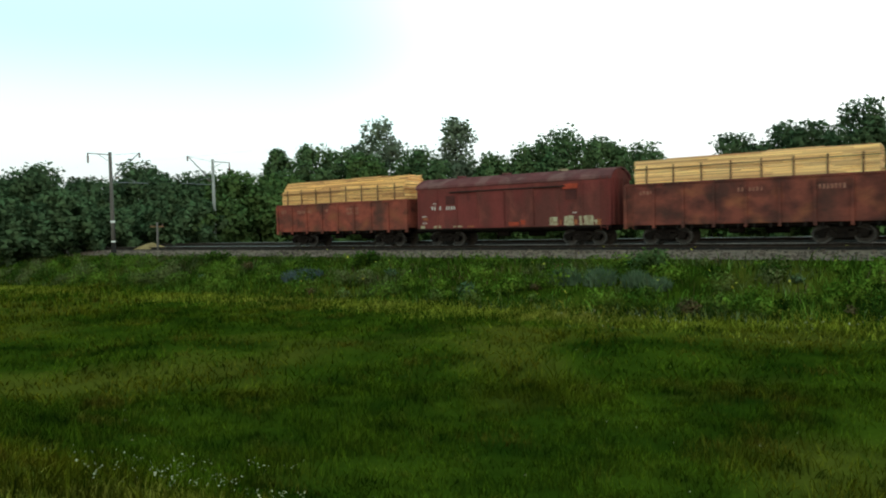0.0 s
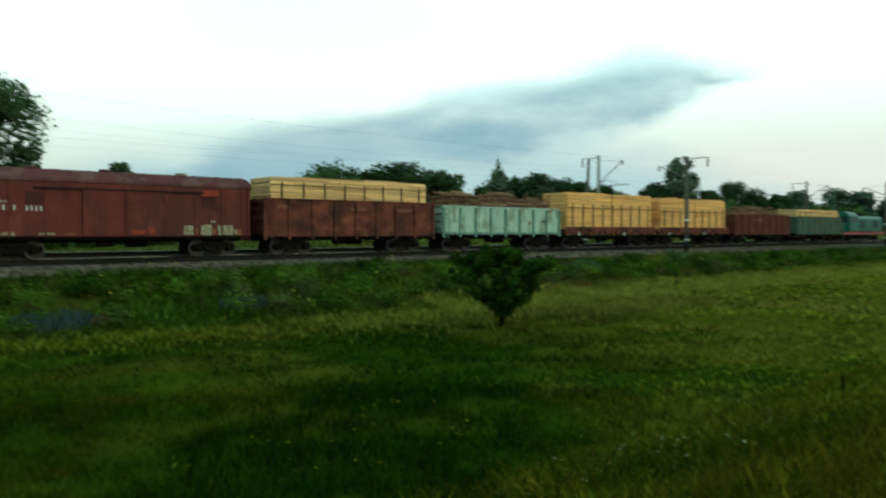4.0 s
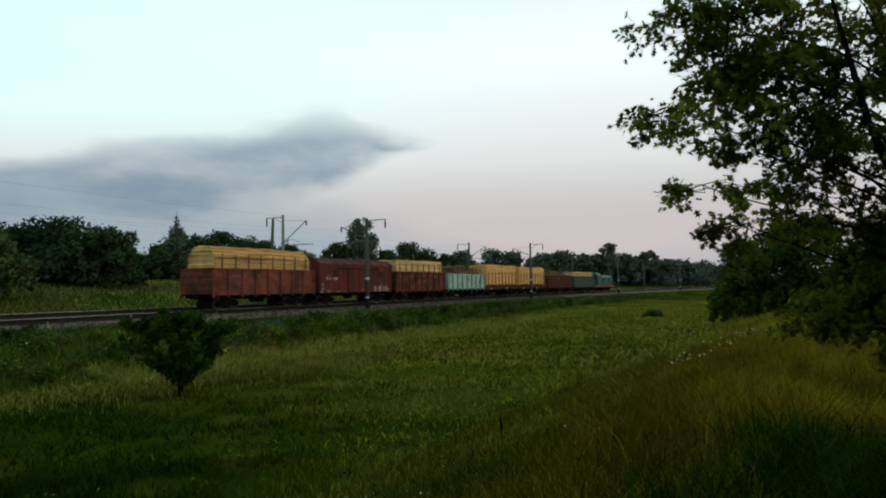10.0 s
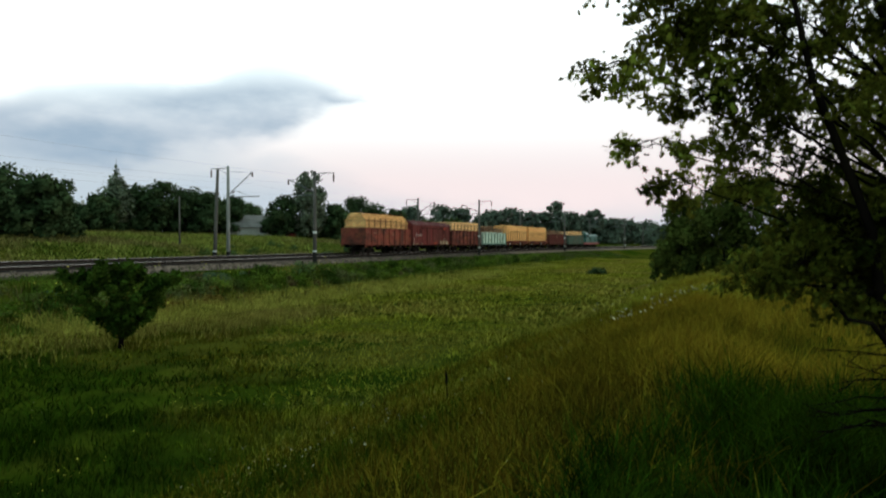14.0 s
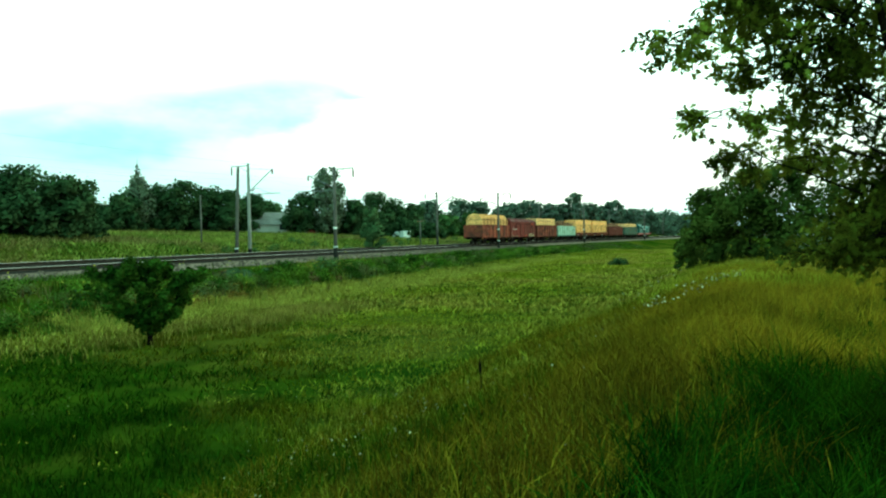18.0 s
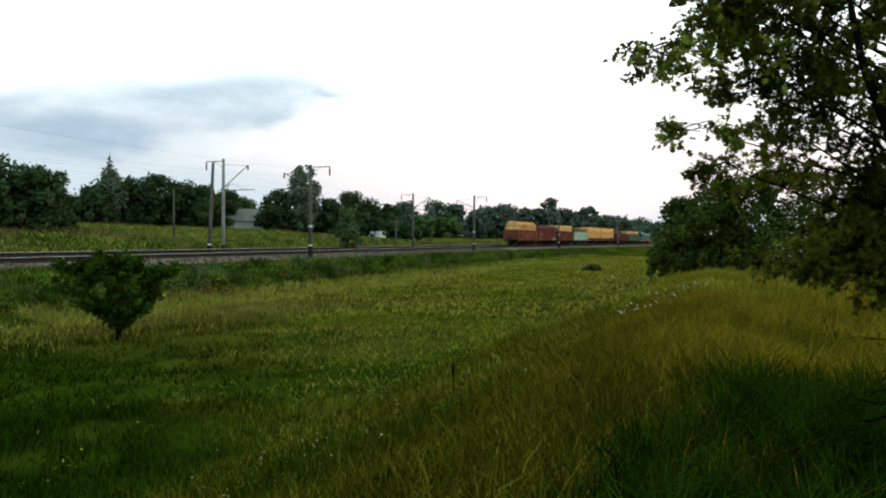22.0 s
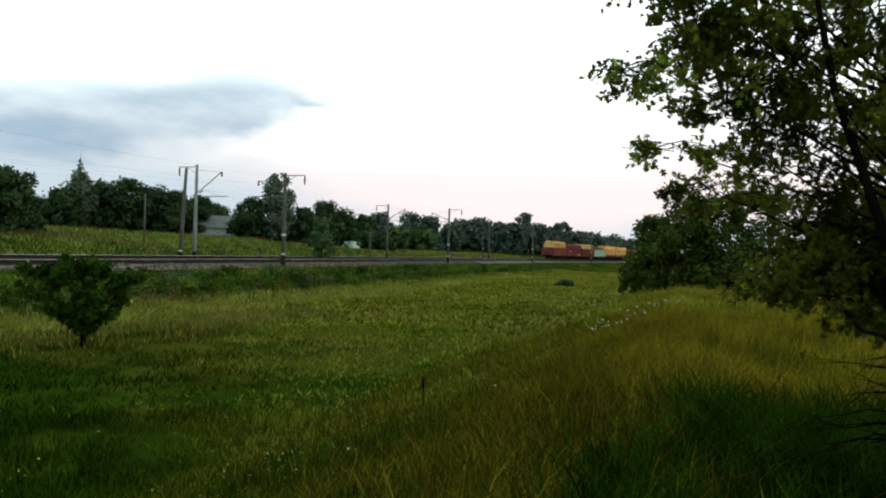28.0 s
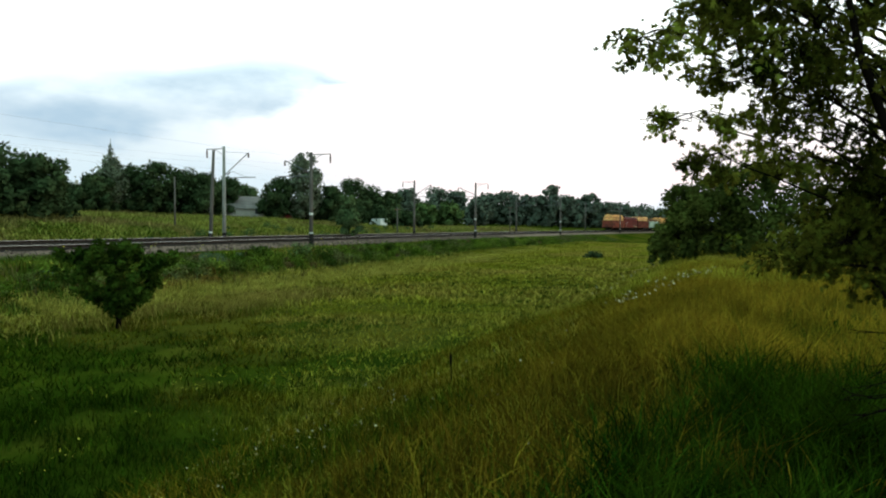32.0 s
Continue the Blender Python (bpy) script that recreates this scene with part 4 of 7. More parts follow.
def slab_load(label, length, z0, height, half_w, n=260, stack=True):
    """Bark-edged slabs and poles heaped anyhow, with short stakes."""
    load = thing("slabwood_load", label, "timber load", group="timber loads")
    g = Geo()
    for k in range(n):
        ln = rng.uniform(1.2, 4.0)
        x = rng.uniform(-length / 2 + ln / 2, length / 2 - ln / 2)
        t = rng.uniform(0, 1)
        y = rng.uniform(-half_w, half_w)
        z = z0 + height * t * (0.75 + 0.25 * math.sin(x * 1.3 + 1)) * (1 - 0.25 * abs(y) / half_w)
        d, e, r = rng.uniform(-0.06, 0.06) * ln, rng.uniform(-0.05, 0.05) * ln, rng.uniform(0.035, 0.08)
        g.tube([(x - ln / 2, y - d, z - e * 0.5), (x, y, z + rng.uniform(-0.03, 0.03)), (x + ln / 2, y + d, z + e * 0.5)], [r, r * 0.95, r * 0.85], 6)
    g.box(-length / 2 + 0.3, length / 2 - 0.3, -half_w + 0.25, half_w - 0.25, z0 - 0.1, z0 + height * 0.28)
    tagged(piece("slabs", g, M["slabwood"], load), kind="stuff")
    for s in (-1, 1):
        for k in range(9):
            x = -length / 2 + (k + 0.5) * length / 9
            piece("stake", Geo().tube([(x, s * (half_w + 0.03), z0 - 0.3), (x, s * (half_w + 0.03), z0 + height * rng.uniform(0.75, 1.0))], 0.04, 6), M["stake"], load)
    return load


def boxcar(label):
    car = thing("covered_wagon", label, "freight wagon", group="train")
    h, w, b, t = 6.95, 1.55, 1.18, 3.92
    g = Geo()
    for s in (-1, 1):
        g.box(-h, h, *sorted((s * w, s * (w - 0.08))), b, t)
    for e in (-1, 1):
        g.prism([(-w + 0.08, b), (w - 0.08, b), (w - 0.08, t), (0.9, t + 0.50), (0, t + 0.62), (-0.9, t + 0.50), (-w + 0.08, t)], *sorted((e * h, e * (h - 0.08))))
    body = piece("body", g, M["red3"], car)
    for e in (-1, 1):
        g = Geo()
        for y in (-1.05, -0.35, 0.35, 1.05):
            g.box(*sorted((e * h, e * (h + 0.06))), y - 0.06, y + 0.06, b, t, 0.02)
        piece("end_rib", g, M["red3"], body)
    prof = [(-w - 0.06, t - 0.03), (-w - 0.03, t + 0.12), (-1.25, t + 0.36), (-0.75, t + 0.56), (0, t + 0.66), (0.75, t + 0.56), (1.25, t + 0.36), (w + 0.03, t + 0.12), (w + 0.06, t - 0.03)]
    inner = [(y * 0.97, z - 0.06) for y, z in reversed(prof)]
    roof = piece("roof", Geo().prism(list(reversed(prof + inner)), -h - 0.1, h + 0.1), M["roofred"], car, "arched weathered metal roof")
    for k in range(11):
        x = -h + k * 2 * h / 10
        piece("roof_seam", Geo().prism(list(reversed([(y * 1.004, z + 0.018) for y, z in prof] + [(y * 0.99, z - 0.01) for y, z in reversed(prof)])), x - 0.03, x + 0.03), M["roofred"], roof)
    for x in (-4.1, -0.6, 3.4):
        piece("roof_hatch", Geo().tube([(x, -0.25, t + 0.62), (x, -0.25, t + 0.74)], 0.32, 12), M["cream"] if x > 0 else M["roofred"], roof, "round loading hatch")
    for k in range(6):
        x = -h + 0.15 + k * 1.55
        for s in (-1, 1):
            for xx in (x, -x):
                if abs(xx) > 2.3:
                    piece("side_post", Geo().box(xx - 0.045, xx + 0.045, *sorted((s * (w + 0.002), s * (w + 0.04))), b, t - 0.02), M["red3"], car)
    for s in (-1, 1):
        for x0 in (-2.05, 0.02):
            d = piece("sliding_door", Geo().box(x0, x0 + 2.03, *sorted((s * (w + 0.045), s * (w + 0.10))), b + 0.06, t - 0.42), M["red3"], car)
            gg = Geo()
            for z in (b + 0.16, b + 0.95, b + 1.75, t - 0.50):
                gg.box(x0 + 0.04, x0 + 1.99, *sorted((s * (w + 0.101), s * (w + 0.125))), z - 0.035, z + 0.035)
            for x in (x0 + 0.05, x0 + 1.98):
                gg.box(x - 0.03, x + 0.03, *sorted((s * (w + 0.102), s * (w + 0.127))), b + 0.08, t - 0.45)
            piece("door_frame", gg, M["red3"], d)
        piece("door_rail", Geo().box(-4.2, 4.2, *sorted((s * (w + 0.03), s * (w + 0.15))), t - 0.42, t - 0.34), M["darkpanel"], car, "dark upper door rail")
        piece("lower_door_rail", Geo().box(-4.2, 4.2, *sorted((s * (w + 0.03), s * (w + 0.13))), b - 0.02, b + 0.05), M["red3"], car)
        for x in (-4.55, 4.15):
            hatch = piece("side_hatch", Geo().box(x, x + 0.72, *sorted((s * (w + 0.003), s * (w + 0.05))), 2.72, 3.32), M["hatchred"], car, "dark red shuttered side hatch")
            piece("hatch_frame", Geo().box(x - 0.05, x + 0.77, *sorted((s * (w + 0.003), s * (w + 0.058))), 3.32, 3.38).box(x - 0.05, x + 0.77, *sorted((s * (w + 0.003), s * (w + 0.058))), 2.66, 2.72), M["red3"], hatch)
    piece("sill", Geo().box(-h, h, -w - 0.03, -w + 0.1, b - 0.14, b, 0.02).box(-h, h, w - 0.1, w + 0.03, b - 0.14, b, 0.02), M["under"], car)
    patches(car, [(4.05, 3.36, 0.95, 0.30, "redpatch"), (0.3, 1.25, 0.7, 0.22, "redpatch"), (1.15, 1.30, 0.3, 0.3, "redpatch")], -w - 0.128)
    patches(car, [(3.1, 1.22, 0.5, 0.5, "cream"), (3.66, 1.2, 0.2, 0.35, "rust"), (4.05, 1.2, 0.62, 0.55, "cream"), (4.7, 1.25, 0.18, 0.3, "rust"), (5.05, 1.2, 0.85, 0.52, "cream"), (6.0, 1.2, 0.14, 0.3, "cream"), (6.15, 1.2, 0.25, 0.35, "rust"), (-6.7, 1.2, 0.35, 0.2, "cream"), (-5.6, 1.2, 0.6, 0.16, "cream"), (-4.0, 1.2, 0.7, 0.14, "cream"), (-2.9, 1.2, 0.5, 0.12, "rust"), (-6.5, 1.75, 0.4, 0.16, "rust")], -w - 0.004)
    for x, z, n, cw, ch in ((-5.75, 2.42, 4, 0.22, 0.24), (-4.55, 2.40, 4, 0.20, 0.24), (-5.6, 2.78, 3, 0.14, 0.1), (-6.55, 1.95, 4, 0.1, 0.1), (-6.55, 1.5, 4, 0.1, 0.1), (4.6, 1.9, 2, 0.16, 0.1)):
        g = Geo()
        for k in range(n):
            g.box(x + k * cw, x + k * cw + cw * 0.5, -w - 0.012, -w - 0.004, z, z + ch)
        piece("lettering", g, M["lettering"], car, "row of white stencilled characters")
    underframe(car, 2 * h)
    bogies(car, (-5.0, 5.0))
    ladder(car, h - 0.35, -w - 0.1, 0.9, t + 0.1, M["red3"])
    return car


def flat_wagon(label):
    car = thing("flat_wagon", label, "freight wagon", group="train")
    h, w = 6.45, 1.52
    piece("deck", Geo().box(-h, h, -w, w, 1.16, 1.30), M["under"], car)
    for s in (-1, 1):
        for k in range(8):
            x0 = -h + k * 2 * h / 8
            b = piece("side_board", Geo().box(x0 + 0.03, x0 + 2 * h / 8 - 0.03, *sorted((s * w, s * (w + 0.06))), 1.22, 1.82), M["red2"], car)
            for x in (x0 + 0.3, x0 + 2 * h / 8 - 0.3):
                piece("hinge", Geo().box(x - 0.04, x + 0.04, *sorted((s * (w + 0.062), s * (w + 0.09))), 1.15, 1.70), M["under"], b)
        for k in range(9):
            x = -h + 0.1 + k * (2 * h - 0.2) / 8
            piece("stake_pocket", Geo().box(x - 0.07, x + 0.07, *sorted((s * (w + 0.005), s * (w + 0.12))), 1.08, 1.34), M["whitepaint" if k % 4 == 1 else "rust"], car, "stake pocket")
    for e in (-1, 1):
        piece("end_board", Geo().box(*sorted((e * h, e * (h + 0.06))), -w, w, 1.28, 1.62), M["red2"], car)
    underframe(car, 2 * h, 1.0)
    bogies(car, (-4.6, 4.6))
    return car


def locomotive(label):
    car = thing("locomotive", label, "locomotive", group="train")
    h = 7.2
    piece("frame", Geo().box(-h, h, -1.5, 1.5, 1.0, 1.42, 0.04), M["locored"], car, "faded red frame and buffer beams")
    piece("walkway", Geo().box(-h, h, -1.56, 1.56, 1.42, 1.48), M["under"], car)
    hood = piece("long_hood", Geo().prism([(-1.05, 1.48), (1.05, 1.48), (1.05, 3.25), (0.75, 3.6), (-0.75, 3.6), (-1.05, 3.25)], -2.6, 6.7), M["loco"], car, "long green engine hood")
    for k in range(6):
        x = -2.3 + k * 1.48
        dr = piece("hood_door", Geo().box(x, x + 1.36, -1.085, -1.052, 1.6, 3.15), M["loco"], hood)
        if k in (1, 4):
            g = Geo()
            for j in range(9):
                g.box(x + 0.15, x + 1.2, -1.11, -1.086, 1.9 + j * 0.12, 1.96 + j * 0.12)
            piece("louvres", g, M["under"], dr)
    cab = piece("cab", Geo().prism([(-1.5, 1.48), (1.5, 1.48), (1.5, 3.6), (1.0, 4.05), (0, 4.2), (-1.0, 4.05), (-1.5, 3.6)], -5.2, -2.6), M["loco"], car, "green driver's cab")
    for x in (-5.0, -3.75):
        piece("cab_window", Geo().box(x, x + 0.95, -1.52, -1.505, 2.75, 3.45), M["glass"], cab)
    for y in (-1.2, 0.3):
        piece("cab_window", Geo().box(-5.215, -5.2, y, y + 0.9, 2.75, 3.5), M["glass"], cab)
    piece("short_hood", Geo().prism([(-1.05, 1.48), (1.05, 1.48), (1.05, 2.5), (0.8, 2.7), (-0.8, 2.7), (-1.05, 2.5)], -6.8, -5.2), M["loco"], car)
    piece("exhaust", Geo().tube([(2.2, 0, 3.6), (2.2, 0, 3.95)], 0.22, 12), M["under"], hood)
    piece("fuel_tank", Geo().box(-2.0, 2.0, -1.3, 1.3, 0.45, 1.0, 0.12), M["under"], car)
    g = Geo()
    for s in (-1, 1):
        for k in range(10):
            x = -h + 0.2 + k * (2 * h - 0.4) / 9
            g.tube([(x, s * 1.5, 1.48), (x, s * 1.5, 2.45)], 0.02, 5)
        g.tube([(-h + 0.2, s * 1.5, 2.45), (h - 0.2, s * 1.5, 2.45)], 0.02, 5)
    piece("handrail", g, M["loco"], car)
    for e in (-1, 1):
        piece("coupler", Geo().box(*sorted((e * h, e * (h + 0.55))), -0.2, 0.2, 0.9, 1.2, 0.05), M["under"], car)
    bogies(car, (-4.3, 4.3), 2.1)
    return car


# vehicles from the tail; centre of each along the train, metres from the tail's rear end
TRAIN = []
PITCH = [14.06, 14.75, 13.84, 13.50, 13.69, 14.19, 15.1, 13.7]
starts = [0.0]
for p in PITCH:
    starts.append(starts[-1] + p)


def couple(i, length, *cars):
    for c in cars:
        TRAIN.append((c, starts[i] + length / 2))


mk = "lettering_f"
g1 = gondola("rust-red open gondola wagon with side posts, loaded with lumber", "red1", "red1", 13.2, 3.22, 1.28, marks=[(-4.3, 2.55, 1.6, 0.24, mk), (-1.2, 2.6, 0.3, 0.22, mk), (0.9, 2.35, 1.2, 0.22, mk), (0.9, 2.65, 1.2, 0.2, mk), (-6.1, 2.6, 0.6, 0.3, mk)])
couple(0, 13.2, g1, lumber_load("tall arched stack of sawn boards bound with stakes in a wagon", "lumber", 12.4, 3.2, 1.84, 1.42, arch=0.62, stakes=8, packs=1, stake_z=(-0.3, 0.66), belts=(0.5,), jag=0.09, board=0.05))
bx = boxcar("wine-red covered freight wagon with sliding doors and cream patches")
couple(1, 13.9, bx)
g2 = gondola("brown-red open gondola wagon with rusty posts, loaded with lumber", "red2", "red2", 13.0, 3.36, marks=[(-0.4, 2.75, 1.3, 0.2, mk), (3.2, 2.7, 1.4, 0.24, mk), (-5.6, 2.8, 0.8, 0.2, mk)])
couple(2, 13.0, g2, lumber_load("low flat stack of pale sawn boards with stakes in a wagon", "lumber_p", 12.0, 3.38, 1.36, 1.40, stakes=8, packs=1, stake_z=(-0.3, 0.75), belts=(0.62,)))
g3 = gondola("pale mint-green open gondola wagon with rust streaks and dark ribs", "mint", "mintrib", 12.65, 3.22, 1.3, marks=[(4.2, 2.1, 0.5, 0.24, "darkpanel")])
patches(g3, [(2.6, 1.9, 0.25, 0.3, "rust"), (5.0, 2.9, 0.3, 0.2, "rust"), (-4.6, 1.5, 0.2, 0.4, "rust")], -1.566)
couple(3, 12.65, g3, slab_load("untidy heap of bark-edged slabs above a green wagon", 11.6, 3.0, 1.62, 1.38, 230))
for i in (4, 5):
    couple(i, 12.9, flat_wagon("brown flat wagon with low drop sides and stake pockets"), lumber_load("tall block of fresh sawn boards held by upright stakes", "lumber_w", 12.3, 1.32, 3.42 if i == 4 else 3.3, 1.40, stakes=9, packs=2, board=0.075, stake_z=(0.0, 0.72), belts=(0.62,), jag=0.14))
couple(6, 13.0, gondola("dark brown open gondola wagon filled with timber", "dkbrown", "dkbrown", 13.0, 3.30, marks=[(-2.2, 2.6, 2.4, 0.24, mk)]), slab_load("brown heap of slabs and poles above a dark wagon", 12.0, 3.1, 1.25, 1.35, 220))
couple(7, 12.9, gondola("dull green open gondola wagon loaded with lumber", "dkgreen", "dkgreen", 12.9, 3.25), lumber_load("low stack of sawn boards with dark stakes in a green wagon", "lumber_p", 11.9, 3.27, 0.9, 1.38, stakes=8, packs=2, stake_z=(-0.2, 0.8), belts=(0.6,)))
couple(8, 14.5, locomotive("small green diesel locomotive with a red frame at the head"))


def tail_at(t):
    return -44.2 + 8.743 * t - 0.0049 * t * t - 0.000263 * t ** 3

# ---- trees ----
def leaf_cards(centres, radii, n, size, flat=1.0, shell=0.3):
    """n small folded leaf clumps spread through lumps; corners and faces of a mesh."""
    centres, radii = np.asarray(centres, float), np.asarray(radii, float)
    w = radii ** 2
    pick = rng.choice(len(centres), n, p=w / w.sum())
    d = rng.normal(size=(n, 3))
    d /= np.linalg.norm(d, axis=1, keepdims=True)
    r = radii[pick] * (shell + (1 - shell) * rng.random(n) ** 0.6)
    r *= rng.uniform(0.75, 1.2, n)
    p = centres[pick] + d * r[:, None] * np.array([1, 1, flat])
    a = rng.normal(size=(n, 3))
    a[:, 2] *= 0.6
    a /= np.linalg.norm(a, axis=1, keepdims=True)
    b = np.cross(a, d + 0.5 * rng.normal(size=(n, 3)))
    b /= np.linalg.norm(b, axis=1, keepdims=True) + 1e-9
    up = np.cross(a, b)
    side = -np.sign((up * d).sum(1, keepdims=True))
    b, up = b * side, up * side
    s = (size * rng.uniform(0.55, 1.35, n))[:, None]
    v = np.stack([p - a * s, p + b * s * 0.55 + up * s * 0.2, p + a * s, p - b * s * 0.55 + up * s * 0.2], 1)
    f = np.arange(n * 4).reshape(n, 4)
    tri = np.concatenate([f[:, [0, 1, 2]], f[:, [0, 2, 3]]])
    soft = d * 0.8 + rng.normal(size=(n, 3)) * 0.18 + np.array([0, 0, 0.35])
    soft /= np.linalg.norm(soft, axis=1, keepdims=True)
    return v.reshape(-1, 3), tri, np.repeat(soft, 4, 0)


def crown_mesh(name, v, f, soft, material):
    """Leaf clumps shaded as the rounded masses that they make up."""
    me = array_mesh(name, v, f, material, True)
    me.normals_split_custom_set_from_vertices(soft.tolist())
    return me


def lumps_for(shape, height, radius, base, count):
    """Lump centres and radii of a crown whose foot is at z = 0."""
    c, r = [], []
    if shape == "poplar":
        for k in range(count):
            t = (k + 0.5) / count
            rr = radius * float(np.interp(t, [0, 0.25, 0.6, 0.85, 1], [0.75, 0.92, 1.0, 0.85, 0.4]))
            a = rng.uniform(0, 6.28)
            c.append((math.cos(a) * rr * 0.68, math.sin(a) * rr * 0.68, base + (height - base) * (0.05 + 0.9 * t)))
            r.append(rr * rng.uniform(0.38, 0.55))
    elif shape == "spire":
        for k in range(count):
            t = (k + 0.5) / count
            rr = radius * float(np.interp(t, [0, 0.35, 0.62, 0.82, 1], [0.9, 1.0, 0.62, 0.22, 0.03])) + 0.05
            a = k * 2.4
            c.append((math.cos(a) * rr * 0.5, math.sin(a) * rr * 0.5, base + (height - base) * t))
            r.append(rr * rng.uniform(0.5, 0.75) + 0.06)
    else:
        rz = (height - base) / 2
        if shape == "dome":
            # sprays that fan out from a short stem: widest above the middle, open below
            for k in range(count):
                t = (k + rng.random()) / count
                wide = float(np.interp(t, [0, 0.15, 0.35, 0.55, 0.8, 1], [0.28, 0.60, 0.92, 1.0, 0.84, 0.5]))
                a = k * 2.399 + rng.uniform(-0.4, 0.4)
                rr = radius * rng.uniform(0.13, 0.24)
                q = (radius * wide - rr) * (1.0 if k % 4 else 0.4)
                c.append((math.cos(a) * q, math.sin(a) * q, base + (height - base) * 0.95 * t + 0.08))
                r.append(rr)
            return c, r
        if shape == "bush":
            H = height - base
            for k in range(count):
                t = (k + rng.random()) / count
                wide = math.sqrt(max(0.05, 1 - (1.15 * t - 0.15) ** 2)) if shape == "bush" else (0.16 + 0.84 * min(1.0, t * 1.7) ** 1.1) * (1 - 0.35 * max(0.0, t - 0.75) / 0.25)
                a = k * 2.399 + rng.uniform(-0.4, 0.4)
                q = radius * wide * (0.80 if k % 3 else 0.35)
                rr = radius * rng.uniform(0.26, 0.38)
                c.append((math.cos(a) * q, math.sin(a) * q, base + min(max(H * t, rr * 0.5), H - rr * 0.85)))
                r.append(rr)
            c.append((0, 0, base + H * 0.5))
            r.append(min(radius, H * 0.5) * 0.8)
            return c, r
        for k in range(count):
            d = Vector((rng.normal(), rng.normal(), rng.normal() * 0.9)).normalized()
            q = rng.uniform(0.55, 0.80)
            z = base + rz + d.z * (rz - radius * 0.22) * (q + 0.2)
            wide = 1.0
            c.append((d.x * radius * q * wide, d.y * radius * q * wide, z))
            r.append(radius * rng.uniform(0.30, 0.45))
        for f_ in (0.55, 0.95, 1.3) if shape == "round" else (1.0,):
            c.append((0, 0, base + rz * f_))
            r.append(radius * (0.66 if shape == "round" else 0.34))
        for dx in (-0.25, 0.2):
            c.append((dx * radius, dx * radius * 0.6, height - radius * 0.36))
            r.append(radius * 0.38)
    return c, r


def tree(x, y, height, radius, label, material="leaf", shape="round", base=0.25, n=1500, size=0.32, count=16, name="tree", trunk=None, z=None, group="trees", sink=0.1, ragged=0):
    gz = float(ground_z(x, y)) if z is None else z
    t = thing(name, label, "bush" if name in ("bush", "shrub") else "tree", pose(x, y, gz, 0, 0, rng.uniform(0, 360)), group)
    b = height * base
    c, r = lumps_for(shape, height, radius, b, count)
    if ragged:
        for k in range(ragged):
            i = int(rng.integers(0, len(c) - 1))
            f_ = rng.uniform(1.1, 1.28)
            c.append((c[i][0] * f_, c[i][1] * f_, c[i][2] + rng.uniform(-0.05, 0.22)))
            r.append(rng.uniform(0.13, 0.28))
    tr = trunk or max(0.06, height * 0.018)
    g = Geo()
    g.tube([(0, 0, -sink), (rng.uniform(-0.05, 0.05), rng.uniform(-0.05, 0.05), b), (0, 0, height * 0.6), (0.1, 0, height * 0.85)], [tr * 1.25, tr, tr * 0.5, tr * 0.15], 8)
    if shape == "spire":
        g.tube([(0.1, 0, height * 0.8), (0.08, 0, height * 1.08)], [tr * 0.4, tr * 0.12], 5)
    for k in range(min(9, len(c))):
        z0 = max(b * 0.7, c[k][2] * rng.uniform(0.45, 0.7))
        e = Vector(c[k])
        g.tube([(0, 0, z0), e * 0.5 + Vector((0, 0, z0 * 0.5 + 0.1)), e], [tr * 0.45, tr * 0.28, tr * 0.08], 5)
    piece("trunk", g, M["bark"], t, "dark bark trunk with limbs", True)
    if size >= 0.2:
        n, size = int(n * 0.7), size * 1.18
    v, f, soft = leaf_cards(c, r, n, size)
    v[:, 2] += 0.25 * size * rng.normal(size=len(v)) * 0.3
    v[:, 2] = np.maximum(v[:, 2], 0.05)
    tagged(piece("crown", crown_mesh("crown", v, f, soft, M[material]), None, t), kind="stuff")
    return t


def az_place(az, dist):
    return dist * math.sin(radians(az)), dist * math.cos(radians(az))


# the belt of trees and scrub behind the far end of the train: bearing, distance, top above rail, radius, look
BELT = [(-66.5, 118, 10.5, 5.0, "leaf_belt"), (-64.7, 100, 10.0, 4.0, "leaf_belt"), (-62.3, 104, 8.6, 4.5, "leaf_belt"), (-60.2, 100, 8.3, 4.2, "leaf_belt"), (-58.1, 100, 10.6, 3.6, "leaf_belt"), (-56.0, 98, 8.6, 4.2, "leaf_belt"), (-54.2, 99, 9.3, 4.0, "leaf_belt"),
        ]
BELT += [(-51.4, 84, 7.9, 4.6, "leaf_shrub"), (-48.3, 88, 7.8, 4.2, "leaf_shrub"), (-48.1, 100, 12.3, 2.5, "leaf"), (-45.4, 95, 12.2, 3.6, "leaf"), (-43.6, 97, 11.9, 3.2, "leaf"), (-41.6, 92, 10.6, 3.6, "leaf_shrub"), (-40.5, 104, 16.7, 4.6, "leaf_blue"), (-37.2, 96, 11.8, 3.8, "leaf"),
        (-34.2, 100, 16.2, 3.7, "leaf_blue"), (-31.3, 96, 10.8, 3.2, "leaf"), (-28.3, 98, 12.3, 3.6, "leaf"), (-25.7, 96, 14.0, 5.0, "leaf"), (-22.9, 98, 12.6, 3.6, "leaf"), (-20.0, 97, 11.7, 4.4, "leaf"),
        ]
